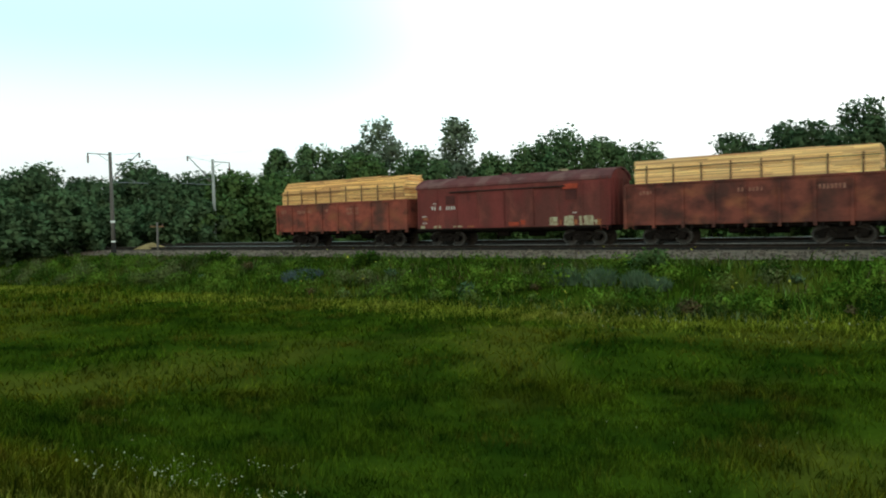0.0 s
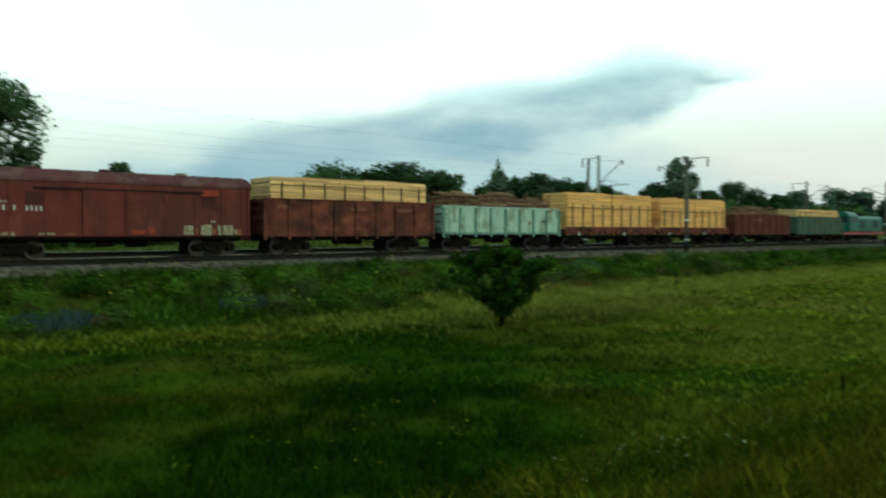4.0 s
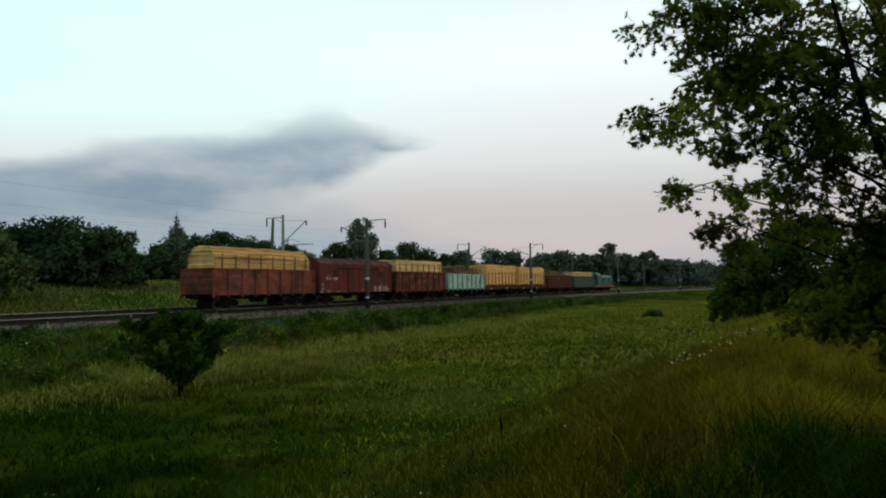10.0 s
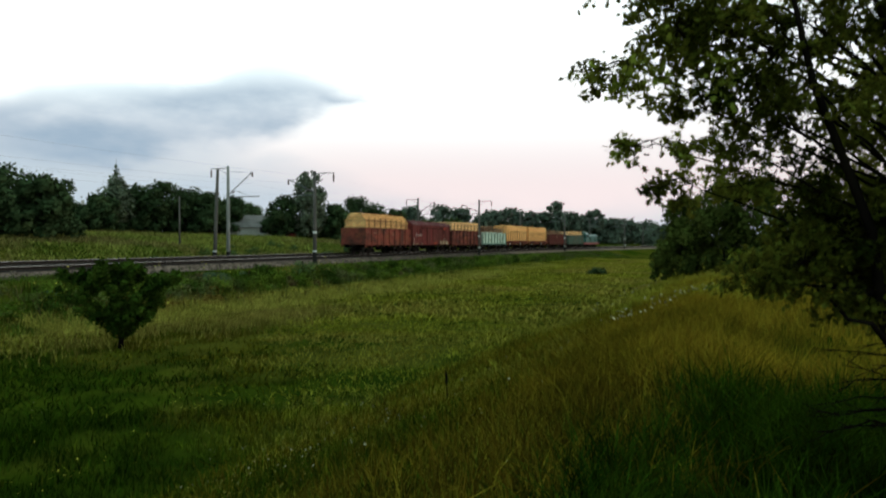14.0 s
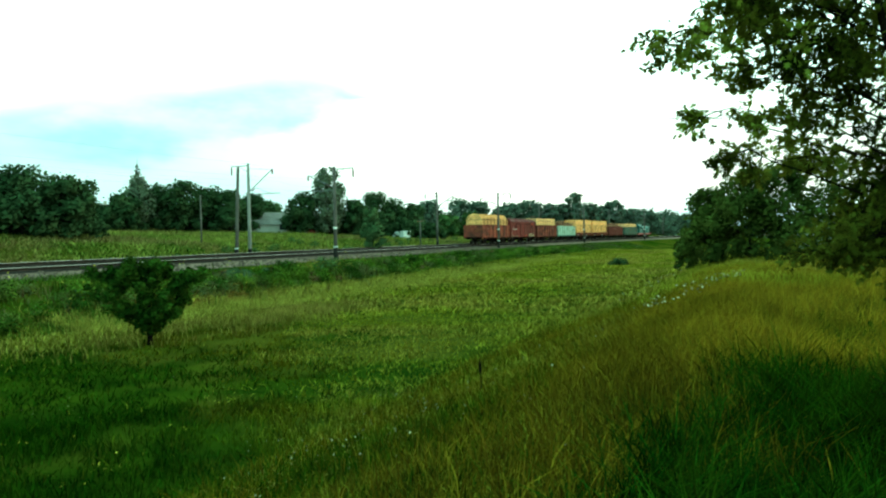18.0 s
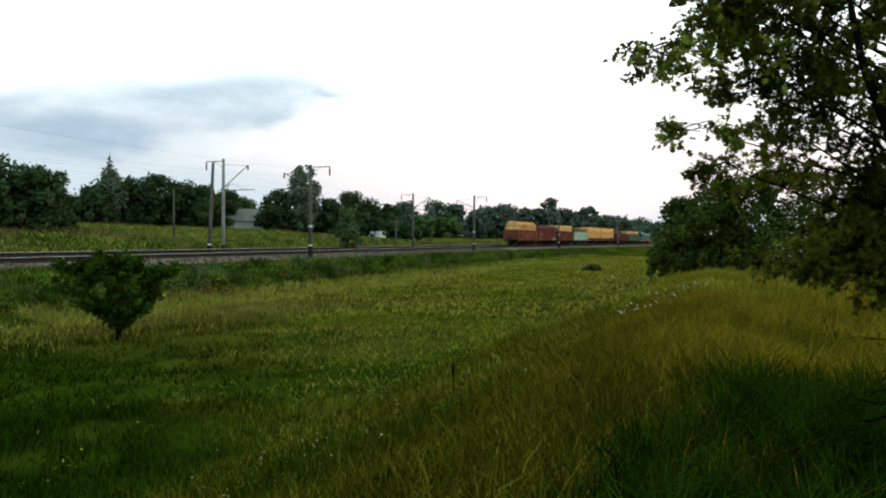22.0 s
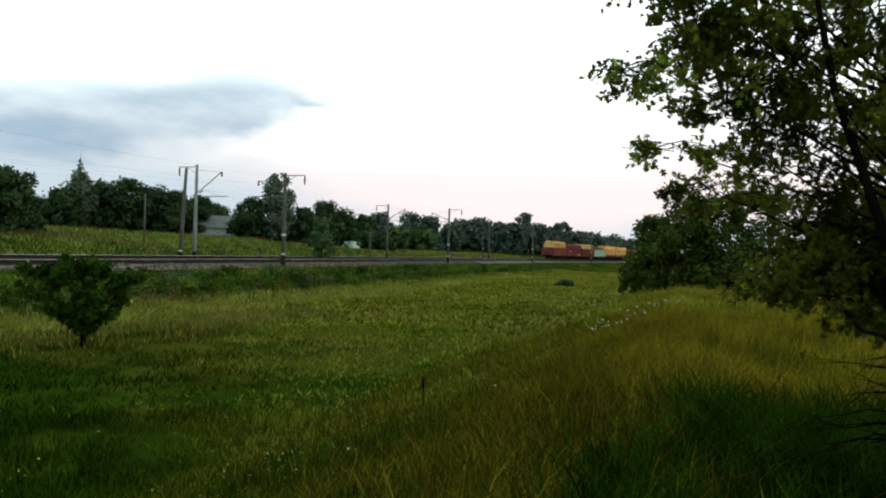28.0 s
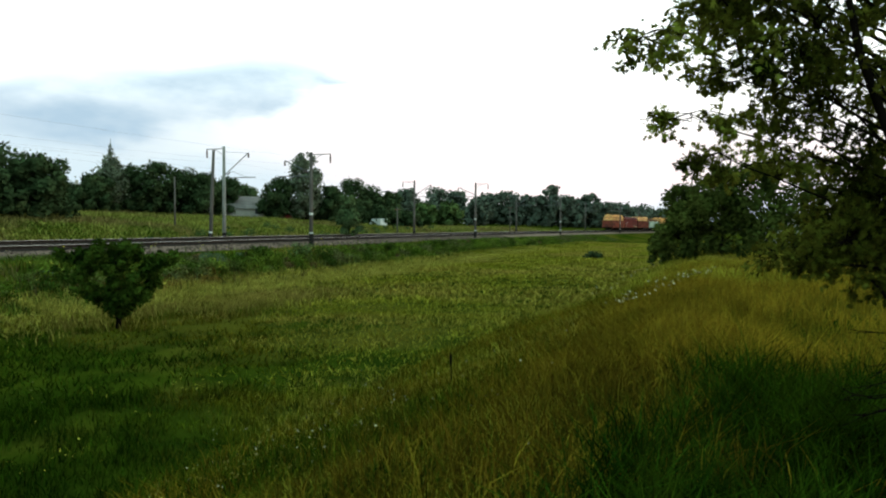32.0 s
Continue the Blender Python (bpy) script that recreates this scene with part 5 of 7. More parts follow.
BELT += [(-13.4, 104, 12.9, 3.5, "leaf_belt"), (-10.2, 104, 13.9, 3.6, "leaf_belt"), (-8.2, 104, 13.7, 3.0, "leaf_belt"), (-5.4, 102, 15.7, 3.4, "leaf_belt"), (-3.6, 104, 12.0, 2.6, "leaf_belt"), (0.8, 106, 15.0, 3.2, "leaf_blue"), (3.8, 104, 13.0, 2.6, "leaf"), (10.3, 100, 11.9, 2.6, "leaf_belt"), (12.6, 104, 9.0, 2.2, "leaf"),
        (16.2, 104, 10.5, 1.6, "leaf_belt"), (21.5, 110, 9.0, 2.2, "leaf"), (31.8, 115, 11.2, 5.0, "leaf")]
for azd, dist_, top, rad, m in BELT:
    x, y = az_place(azd, dist_)
    gz = float(ground_z(x, y))
    look_of = {"leaf_belt": "dark green broadleaf tree in the belt beyond the railway", "leaf_shrub": "dense light green willow scrub beyond the railway", "leaf": "green broadleaf tree beyond the railway", "leaf_blue": "tall grey-green tree with an airy crown beyond the railway"}[m]
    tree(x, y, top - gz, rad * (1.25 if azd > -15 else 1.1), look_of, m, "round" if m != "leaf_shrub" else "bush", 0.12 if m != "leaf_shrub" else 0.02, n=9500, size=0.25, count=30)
# scrub that closes the belt at its foot
for k in range(66):
    azd = -68 + k * 1.55 + rng.uniform(-0.4, 0.4)
    x, y = az_place(azd, rng.uniform(80, 92))
    tree(x, y, rng.uniform(4.6, 6.6), rng.uniform(2.6, 3.6), "dense green scrub at the foot of the tree belt", "leaf_belt" if azd < -53 else "leaf_shrub", "bush", 0.02, n=3600, size=0.25, count=16, name="shrub", group="scrub")
for k in range(15):
    azd = -19 + k * 2.35 + rng.uniform(-0.6, 0.6)
    x, y = az_place(azd, rng.uniform(106, 114))
    tree(x, y, rng.uniform(6.5, 9.5), rng.uniform(2.4, 3.4), "green young tree in the belt beyond the railway, hazy by its colour", "leaf_blue" if k % 2 else "leaf", "bush", 0.06, n=3600, size=0.26, count=18)
# the tall round-headed tree
x, y = az_place(7.9, 100)
tree(x, y, 19.7 - float(ground_z(x, y)), 6.9, "tall round-headed tree with gaps in its crown", "leaf", "airy", 0.34, n=13000, size=0.25, count=34, trunk=0.3)
x, y = az_place(5.6, 101)
tree(x, y, 11.5, 2.8, "green broadleaf tree beyond the railway", "leaf_dark", n=1500)

# beyond the far track on the right: bearing, distance, top above rail, radius, look, shape, base
RIGHT = [(37.2, 100, 10.9, 6.6, "leaf_dark", "bush", 0.03), (34.0, 104, 10.2, 5.0, "leaf_dark", "bush", 0.03), (40.2, 97, 9.4, 4.0, "leaf_dark", "bush", 0.03),
         (44.6, 150, 16.4, 3.4, "leaf_blue", "spire", 0.15), (43.6, 147, 10.5, 4.0, "leaf_dark", "bush", 0.05), (46.0, 152, 12.6, 4.6, "leaf_dark", "bush", 0.05), (47.6, 150, 13.4, 4.4, "leaf_dark", "bush", 0.05), (49.3, 152, 12.4, 4.4, "leaf_dark", "bush", 0.05), (51.0, 150, 11.6, 4.0, "leaf_dark", "bush", 0.05), (52.6, 158, 11.6, 3.2, "leaf_dark", "round", 0.15), (53.9, 172, 10.8, 3.0, "leaf", "round", 0.2),
         (56.5, 152, 11.2, 4.2, "leaf_dark", "bush", 0.06), (58.5, 152, 16.6, 3.4, "leaf_blue", "poplar", 0.06), (60.4, 154, 9.6, 3.6, "leaf_dark", "bush", 0.05), (62.0, 172, 12.4, 4.6, "leaf_dark", "round", 0.06), (63.6, 178, 11.4, 4.2, "leaf_dark", "round", 0.06), (65.1, 180, 9.8, 3.6, "leaf_dark", "bush", 0.05), (61.8, 96, 5.3, 1.7, "leaf", "bush", 0.03)]
for azd, dist_, top, rad, m, shp, bs in RIGHT:
    x, y = az_place(azd, dist_)
    gz = float(ground_z(x, y))
    lab = {"spire": "slender pointed conifer with a bare tip above the thicket", "poplar": "columnar grey-green poplar beyond the railway"}.get(shp, "dark rounded broadleaf tree at the field's edge" if rad > 2 else "small green bush in the far field")
    tree(x, y, top - gz, rad, lab, m, shp, bs, n=9000 if rad > 5 or shp == "poplar" else 6000, size=0.27 if rad > 2 else 0.2, count=70 if shp == "poplar" else 40 if shp == "spire" else 18, name="bush" if rad < 2 else "tree")
# undergrowth along the field's edge
for k in range(40):
    azd = 33 + k * 0.86 + rng.uniform(-0.3, 0.3)
    if 53.0 < azd < 55.4:
        continue
    x, y = az_place(azd, (108 if azd < 41 else 150 + 0.6 * (azd - 41)) + rng.uniform(-3, 3))
    tree(x, y, rng.uniform(3.6, 5.8), rng.uniform(2.6, 3.8), "dark undergrowth at the field's edge", "leaf_dark", "bush", 0.02, n=2600, size=0.34, count=12, name="shrub", group="undergrowth")
FAR = [(66.4, 260, 14.5, 6.5), (68.8, 300, 17.4, 8.0), (70.4, 300, 15.8, 7.0), (71.9, 260, 11.5, 6.0), (73.0, 300, 15.0, 8.0), (74.3, 300, 15.9, 9.0), (75.5, 300, 14.2, 7.5), (76.6, 300, 14.2, 8.0), (77.8, 300, 18.4, 6.0), (79.0, 305, 14.0, 7.0), (79.9, 310, 13.0, 6.0), (80.7, 310, 15.2, 5.0), (81.8, 320, 12.0, 7.0), (82.9, 330, 11.8, 8.0), (84.4, 340, 10.6, 8.0), (86.0, 350, 10.0, 8.0), (88.0, 350, 10.4, 9.0), (67.6, 240, 9.0, 5.0), (69.6, 245, 9.5, 5.5)]
for azd, dist_, top, rad in FAR:
    x, y = az_place(azd, dist_)
    gz = float(ground_z(x, y))
    tree(x, y, top - gz, rad, "far tree of the haze-tinted wood that closes the plain", "leaf_haze" if dist_ > 250 else "leaf_shrub", "bush", 0.03, n=2200, size=0.7, count=18)
# the far wood that closes the plain
cs, rs = [], []
for k in range(170):
    azd = rng.uniform(64, 100)
    d_ = rng.uniform(300, 390)
    x, y = az_place(azd, d_)
    cs.append((x, y, float(ground_z(x, y)) + rng.uniform(1.5, 6.5)))
    rs.append(rng.uniform(3.0, 5.5))
for k in range(280):
    azd = rng.uniform(-78, 66)
    d_ = rng.uniform(190, 240)
    x, y = az_place(azd, d_)
    cs.append((x, y, float(ground_z(x, y)) + rng.uniform(1, 6.0)))
    rs.append(rng.uniform(3.0, 5.0))
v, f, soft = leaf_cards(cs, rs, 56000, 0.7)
tagged(new("far_wood", crown_mesh("far_wood", v, f, soft, M["leaf_haze"])), "dark wood along the horizon, haze put into its leaf colour", "wood", kind="stuff")

# the young tree that stands alone in the meadow
bx_, by_ = 21.1, 21.1
tree(bx_, by_, 3.2, 1.58, "small bushy tree standing alone in the meadow grass", "lone", "dome", 0.17, n=16000, size=0.085, count=56, name="bush", trunk=0.09, ragged=120)
# low bush far down the meadow, shrubs on the bank farther along
x, y = az_place(81.0, 88)
tree(x, y, 0.95, 1.3, "low dark bush in the meadow near the embankment", "leaf_dark", "bush", 0.02, n=700, size=0.14, count=8, name="bush")
for azd, d_, hgt, rad, n_ in ((87.6, 46, 4.7, 1.9, 7000), (90.2, 44, 5.4, 2.1, 7000), (92.8, 43, 5.6, 2.2, 5000), (86.0, 52, 3.0, 1.0, 2200), (96.0, 44, 5.6, 2.4, 3200)):
    x, y = az_place(azd, d_)
    tree(x, y, hgt, rad, "bushy young willow on the grassy bank", "leaf_bank", "bush", 0.05, n=n_, size=0.13, count=22, name="shrub", trunk=0.08, group="bank shrubs")
# leafy weeds clumped on the embankment beside the near mast
for s_, o_, hh, rr, m in ((52.0, -8.4, 1.3, 1.6, "leaf_shrub"), (47.5, -7.5, 0.9, 1.3, "lone"), (70.0, -8.4, 0.9, 1.2, "lone"), (84.0, -8.4, 0.9, 1.4, "lone"), (88.0, -8.4, 0.8, 1.1, "lone"), (24.0, -6.5, 0.8, 1.2, "lone"), (-12.0, -7.0, 1.0, 1.3, "leaf_shrub"), (-30.0, -7.0, 0.9, 1.3, "lone"), (8.0, -8.5, 0.8, 1.2, "lone"), (-45.0, -7.0, 0.9, 1.4, "lone")):
    x, y, _ = on_track(s_, o_)
    tree(x, y, hh, rr, "low leafy weed thicket on the embankment slope", m, "bush", 0.02, n=700, size=0.10, count=8, name="shrub", trunk=0.02, group="embankment thickets")

# ---- the hawthorn beside the viewer: trunk, boughs, twigs and lobed leaves ----
TREE_AT = Vector((4.93, -1.19, float(ground_z(4.93, -1.19))))
hawthorn = thing("hawthorn_tree", "dark hawthorn tree with lobed leaves on the bank", "tree", Matrix.Translation(TREE_AT))
rnd = random.Random(11)
boughs, twigs, leaf_spots = Geo(), Geo(), []
OUT, FACE = Vector((-0.272, 0.962, 0)), Vector((-0.962, -0.272, 0))     # out over the meadow; towards the open bank


def crown_at(u, w, z):
    """A place in the tree's space: u metres out over the meadow, w towards the open bank, z above the rails."""
    return OUT * u + FACE * w + Vector((0, 0, z - TREE_AT.z))


def bent(a, b, sag, n):
    side = Vector((rnd.uniform(-1, 1), rnd.uniform(-1, 1), rnd.uniform(-0.2, 0.6))) * sag
    return [a.lerp(b, k / n) + side * math.sin(math.pi * k / n) + Vector((rnd.uniform(-1, 1), rnd.uniform(-1, 1), rnd.uniform(-1, 1))) * sag * 0.25 * (0 < k < n) for k in range(n + 1)]


def any_way(up=0.0, spread=0.7):
    return Vector((rnd.gauss(0, 1), rnd.gauss(0, 1), rnd.gauss(up, spread))).normalized()


def cluster(c, d, leaves, reach=0.10):
    """A tuft of short leafy twigs round c that points along d."""
    for k in range(3):
        e = (d * 0.9 + any_way() * 0.9).normalized()
        q = c + e * reach * rnd.uniform(0.6, 1.3)
        twigs.tube([c, c.lerp(q, 0.5) + any_way() * 0.01, q], [0.0016, 0.0012, 0.0006], 3, cap=False)
        for m in range(leaves // 3):
            leaf_spots.append((c.lerp(q, rnd.uniform(0.1, 1.1)) + any_way() * rnd.uniform(0.01, 0.045), (e + any_way() * 0.6).normalized()))


def bough(start, centre, radii, n, leaves=22, thick=0.013):
    """A limb from the stem to a leafy mass: side branches carry n tufts through an ellipsoid of (out, towards the bank, up) radii."""
    far_end = centre + (centre - start).normalized() * radii[0] * 0.35
    pts = bent(start, far_end, (far_end - start).length * 0.07, 7)
    boughs.tube(pts, [thick * (1 - 0.115 * k) for k in range(8)], 6, cap=False)
    hubs = []
    for k in range(max(3, n // 5)):
        d = any_way(0.1, 0.8)
        hub = centre + OUT * (OUT.dot(d) * radii[0] * 0.55) + FACE * (FACE.dot(d) * radii[1] * 0.55) + Vector((0, 0, d.z * radii[2] * 0.5))
        root = min(pts[3:], key=lambda p_: (p_ - hub).length + 0.3 * rnd.random())
        twigs.tube(bent(root, hub, (hub - root).length * 0.16, 4), [thick * 0.36, thick * 0.3, thick * 0.24, thick * 0.18, thick * 0.12], 4, cap=False)
        hubs.append(hub)
    for k in range(n):
        d = any_way(0.0, 0.9)
        q = rnd.uniform(0.25, 1.0) ** 0.6
        c = centre + OUT * (OUT.dot(d) * radii[0] * q) + FACE * (FACE.dot(d) * radii[1] * q) + Vector((0, 0, d.z * radii[2] * q))
        hub = min(hubs + pts[4:], key=lambda p_: (p_ - c).length)
        twigs.tube(bent(hub, c, (c - hub).length * 0.12, 2), [0.0032, 0.0024, 0.0015], 3, cap=False)
        cluster(c, (c - hub).normalized() if (c - hub).length > 0.02 else d, leaves)


# stems from one foot: the main trunk, a thin one that leans out, one behind
STEM = [(0.0, 0.0, -0.40), (0.02, 0.0, 0.35), (-0.04, 0.02, 0.85), (0.05, 0.04, 1.35), (0.02, 0.0, 1.9), (0.15, 0.05, 2.6), (0.1, 0.0, 3.6)]
stem = [crown_at(*p_) for p_ in STEM]
boughs.tube(stem, [0.105, 0.085, 0.07, 0.05, 0.036, 0.022, 0.008], 10)
boughs.tube([crown_at(*p_) for p_ in ((0.05, 0.05, -0.40), (0.17, 0.1, 0.2), (0.13, 0.12, 0.6), (0.27, 0.16, 1.0), (0.4, 0.3, 1.5), (0.75, 0.4, 2.3), (0.95, 0.5, 3.0))], [0.045, 0.038, 0.034, 0.03, 0.026, 0.02, 0.008], 8)
boughs.tube([crown_at(*p_) for p_ in ((-0.05, 0.0, -0.40), (-0.2, -0.05, 0.3), (-0.3, -0.2, 1.0), (-0.55, -0.3, 2.0), (-0.7, -0.3, 3.2))], [0.06, 0.05, 0.042, 0.03, 0.012], 8)
# the low crooked bough that dips before it turns up
boughs.tube([crown_at(*p_) for p_ in ((0.0, 0.02, 0.80), (0.10, 0.10, 0.83), (0.17, 0.16, 0.93), (0.30, 0.24, 0.90), (0.40, 0.30, 1.00), (0.52, 0.30, 1.02), (0.62, 0.28, 1.14))], [0.030, 0.026, 0.021, 0.019, 0.014, 0.011, 0.005], 8)


def fork(z):
    """The stem's place at height z."""
    zs = [p_[2] for p_ in STEM]
    return crown_at(float(np.interp(z, zs, [p_[0] for p_ in STEM])), float(np.interp(z, zs, [p_[1] for p_ in STEM])), z)


# long outer sprays: out, towards the bank, height, radii out and up, tufts, height on the stem
SPRAYS = [(1.66, 0.40, 2.38, 0.36, 0.11, 32, 1.7), (1.52, 0.40, 2.88, 0.40, 0.11, 28, 2.2), (1.52, 0.40, 1.97, 0.24, 0.07, 15, 1.5), (1.32, 0.35, 1.75, 0.38, 0.08, 24, 1.3),
          (1.20, 0.40, 2.28, 0.28, 0.15, 32, 1.7), (1.28, 0.30, 2.62, 0.30, 0.17, 34, 1.9), (1.18, 0.35, 1.97, 0.24, 0.08, 12, 1.5), (0.91, 0.15, 2.20, 0.30, 0.16, 36, 1.6), (0.85, 0.10, 1.82, 0.30, 0.08, 14, 1.4),
          (1.36, 0.40, 2.20, 0.24, 0.08, 15, 1.7), (1.52, 0.40, 2.58, 0.26, 0.10, 20, 1.8), (1.40, 0.30, 3.10, 0.34, 0.14, 26, 2.3)]
# the leafy body: the same, the radius towards the bank is that outwards
BODY = [(1.30, 0.25, 2.82, 0.34, 0.18, 48, 2.1), (0.93, 0.20, 2.58, 0.36, 0.22, 40, 2.0), (0.50, -0.10, 2.70, 0.40, 0.26, 55, 2.2), (0.05, 0.00, 2.58, 0.38, 0.28, 62, 2.2), (0.67, 0.30, 2.22, 0.30, 0.20, 32, 1.7), (0.20, -0.20, 2.22, 0.32, 0.22, 40, 1.8),
        (0.50, -0.10, 1.92, 0.28, 0.13, 10, 1.4), (0.05, -0.10, 1.88, 0.30, 0.18, 22, 1.5), (-0.30, -0.40, 2.30, 0.34, 0.36, 75, 1.9)]
CORE = [(0.43, 0.02, 1.50, 0.36, 0.22, 85, 1.2), (0.05, -0.15, 1.42, 0.40, 0.30, 120, 1.2), (0.75, 0.20, 1.33, 0.26, 0.17, 40, 1.1), (0.97, 0.25, 1.24, 0.18, 0.09, 16, 1.1), (0.45, 0.10, 1.18, 0.30, 0.13, 36, 1.0), (0.67, 0.10, 1.68, 0.18, 0.12, 14, 1.2),
        (0.05, -0.20, 1.10, 0.30, 0.13, 40, 0.95), (-0.45, -0.30, 1.70, 0.40, 0.45, 80, 1.4), (-0.45, -0.30, 1.20, 0.42, 0.36, 70, 1.1), (-0.15, -0.80, 1.55, 0.5, 0.35, 60, 1.2)]
for rows_, leaves_ in ((SPRAYS, 27), (BODY, 27), (CORE, 33)):
    for u_, w_, z_, ru, rz, n_, z0_ in rows_:
        bough(fork(z0_), crown_at(u_, w_, z_), (ru, min(ru, 0.3) if rz > 0.1 else 0.12, rz), n_, leaves_, 0.011 if rows_ is SPRAYS else 0.016)
# the rest of the crown, above and behind
for k in range(30):
    a_ = rnd.uniform(0, 2 * math.pi)
    z_ = rnd.uniform(2.9, 4.1) if k % 2 else rnd.uniform(1.3, 3.0)
    q_ = rnd.uniform(0.3, 1.0) * (1.45 - 0.45 * max(0.0, z_ - 3.0))
    u_, w_ = q_ * math.cos(a_), q_ * math.sin(a_)
    if z_ < 2.95 and (w_ > -0.35 or u_ > 0.6):
        u_, w_ = -abs(u_), -abs(w_) - 0.2
    bough(fork(max(1.1, z_ - 0.7)), crown_at(u_, w_, z_), (0.40, 0.36, 0.26), 26, 22, 0.016)
# close growth in front of the stem
for k in range(14):
    bough(fork(rnd.uniform(1.1, 2.2)), crown_at(rnd.uniform(-1.25, 0.15), rnd.uniform(0.05, 0.6), rnd.uniform(1.25, 3.0)), (0.34, 0.28, 0.24), 34, 26, 0.014)
# bare dead twigs low on the trunk
for k in range(16):
    a = fork(rnd.uniform(0.35, 0.8))
    b_ = a + OUT * rnd.uniform(0.25, 0.65) + FACE * rnd.uniform(-0.1, 0.45) + Vector((0, 0, rnd.uniform(-0.12, 0.14)))
    pts = bent(a, b_, 0.10, 5)
    twigs.tube(pts, [0.010, 0.008, 0.006, 0.004, 0.003, 0.0015], 4, cap=False)
    for j in (2, 3, 4):
        twigs.tube([pts[j], pts[j] + OUT * rnd.uniform(0.02, 0.2) + any_way() * 0.09], [0.0035, 0.001], 4, cap=False)
piece("trunk", boughs, M["bark"], hawthorn, "dark forked trunk and boughs", True)
tagged(piece("brushwood", twigs, M["bark"], hawthorn, "thin dark twigs and dead shoots"), kind="stuff")
# lobed leaf, about five centimetres long
LEAF = np.array([(0, 0, 0), (0.006, 0.012, 0.002), (0.026, 0.022, 0.005), (0.008, 0.026, 0.001), (0.022, 0.046, 0.004), (0.005, 0.042, 0.0), (0, 0.062, -0.004), (-0.005, 0.042, 0.0), (-0.022, 0.046, 0.004), (-0.008, 0.026, 0.001), (-0.026, 0.022, 0.005), (-0.006, 0.012, 0.002)])
LEAF_F = np.array([(0, 1, 11), (1, 2, 3), (11, 9, 10), (1, 3, 9), (1, 9, 11), (3, 4, 5), (9, 7, 8), (3, 5, 7), (3, 7, 9), (5, 6, 7)])
spots = np.array([tuple(p) for p, d in leaf_spots])
ways = np.array([tuple(d) for p, d in leaf_spots])
nl = len(spots)
a = ways + rng.normal(size=(nl, 3)) * 0.8 + np.array([0, 0, -0.25])
a /= np.linalg.norm(a, axis=1, keepdims=True)
b = np.cross(a, rng.normal(size=(nl, 3)) * 0.7 + np.array([0, 0, 1.0]))
b /= np.linalg.norm(b, axis=1, keepdims=True) + 1e-9
c = np.cross(b, a)
sc = rng.uniform(0.5, 1.0, nl)
basis = np.stack([b, a, c], 1) * sc[:, None, None]
order = np.argsort(np.linalg.norm(spots + np.array(TREE_AT) - np.array([0, 0, 1.4]), axis=1))
near_i, rest_i = order[:280], order[280:]
vv = np.einsum("kj,njl->nkl", LEAF, basis[rest_i]) + spots[rest_i][:, None, :]
ff = LEAF_F[None] + (np.arange(len(rest_i)) * len(LEAF))[:, None, None]
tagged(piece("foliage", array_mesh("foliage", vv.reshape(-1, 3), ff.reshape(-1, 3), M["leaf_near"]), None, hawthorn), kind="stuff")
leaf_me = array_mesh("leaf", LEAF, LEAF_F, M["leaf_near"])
for i in near_i:
    ob = piece("leaf", leaf_me, None, hawthorn)
    m3 = Matrix(basis[i].T.tolist())
    ob.matrix_basis = Matrix.Translation(spots[i]) @ m3.to_4x4()

# ---- grass, weeds and flowers ----
EYE = np.array([0.0, 0.0])


def blades(x, y, height, width, bend=0.35, z=None):
    """Tapered three-sided blades; each is an island of its own."""
    n = len(x)
    z = ground_z(x, y) if z is None else z
    a = rng.uniform(0, 2 * math.pi, n)
    w = np.stack([np.cos(a), np.sin(a), np.zeros(n)], 1) * width[:, None] * 0.5
    b = rng.uniform(0, 2 * math.pi, n)
    lean = np.stack([np.cos(b), np.sin(b), np.zeros(n)], 1) * (height * rng.uniform(0.05, bend, n))[:, None]
    p = np.stack([x, y, z - 0.02], 1)
    up = np.zeros((n, 3))
    up[:, 2] = height
    mid = p + up * 0.55 + lean * 0.4
    tip = p + up * (1 - 0.15 * rng.random(n))[:, None] + lean * 1.3
    v = np.stack([p - w, p + w, mid - w * 0.7, mid + w * 0.7, tip], 1).reshape(-1, 3)
    k = (np.arange(n) * 5)[:, None]
    f = np.concatenate([k + [[0, 1, 3]], k + [[0, 3, 2]], k + [[2, 3, 4]]])
    return v, f


def polar(n, r0, r1, a0, a1):
    """Places in a sector round the viewer, evenly over its area; bearings from +Y towards +X."""
    r = np.sqrt(rng.uniform(r0 ** 2, r1 ** 2, n))
    a = np.radians(rng.uniform(a0, a1, n))
    return r * np.sin(a), r * np.cos(a)


def clumped(x, y, scale, seed, keep):
    """Thins the places by a patchy pattern."""
    m = wobble(x, y, scale, seed) * 0.5 + 0.5 > rng.random(len(x)) * (1 - keep)
    return x[m], y[m]


def grass(name, label, x, y, h0, h1, w, material, bend=0.45, patch=None, soft=True):
    k = 1.0 if patch is None else 1 + 0.4 * wobble(x, y, *patch) + 0.25 * wobble(x, y, patch[0] * 0.35, patch[1] + 100)
    h = rng.uniform(h0, h1, len(x)) * k
    v, f = blades(x, y, h, w * rng.uniform(0.6, 1.4, len(x)), bend)
    me = array_mesh(name, v, f, M[material], soft)
    if soft:
        # the sward is shaded as one soft mass
        up = rng.normal(0, 0.30, (len(x), 3))
        up[:, 2] = 1.0
        me.normals_split_custom_set_from_vertices(np.repeat(up / np.linalg.norm(up, axis=1, keepdims=True), 5, 0).tolist())
    return tagged(new(name, me), label, "grass", kind="stuff")


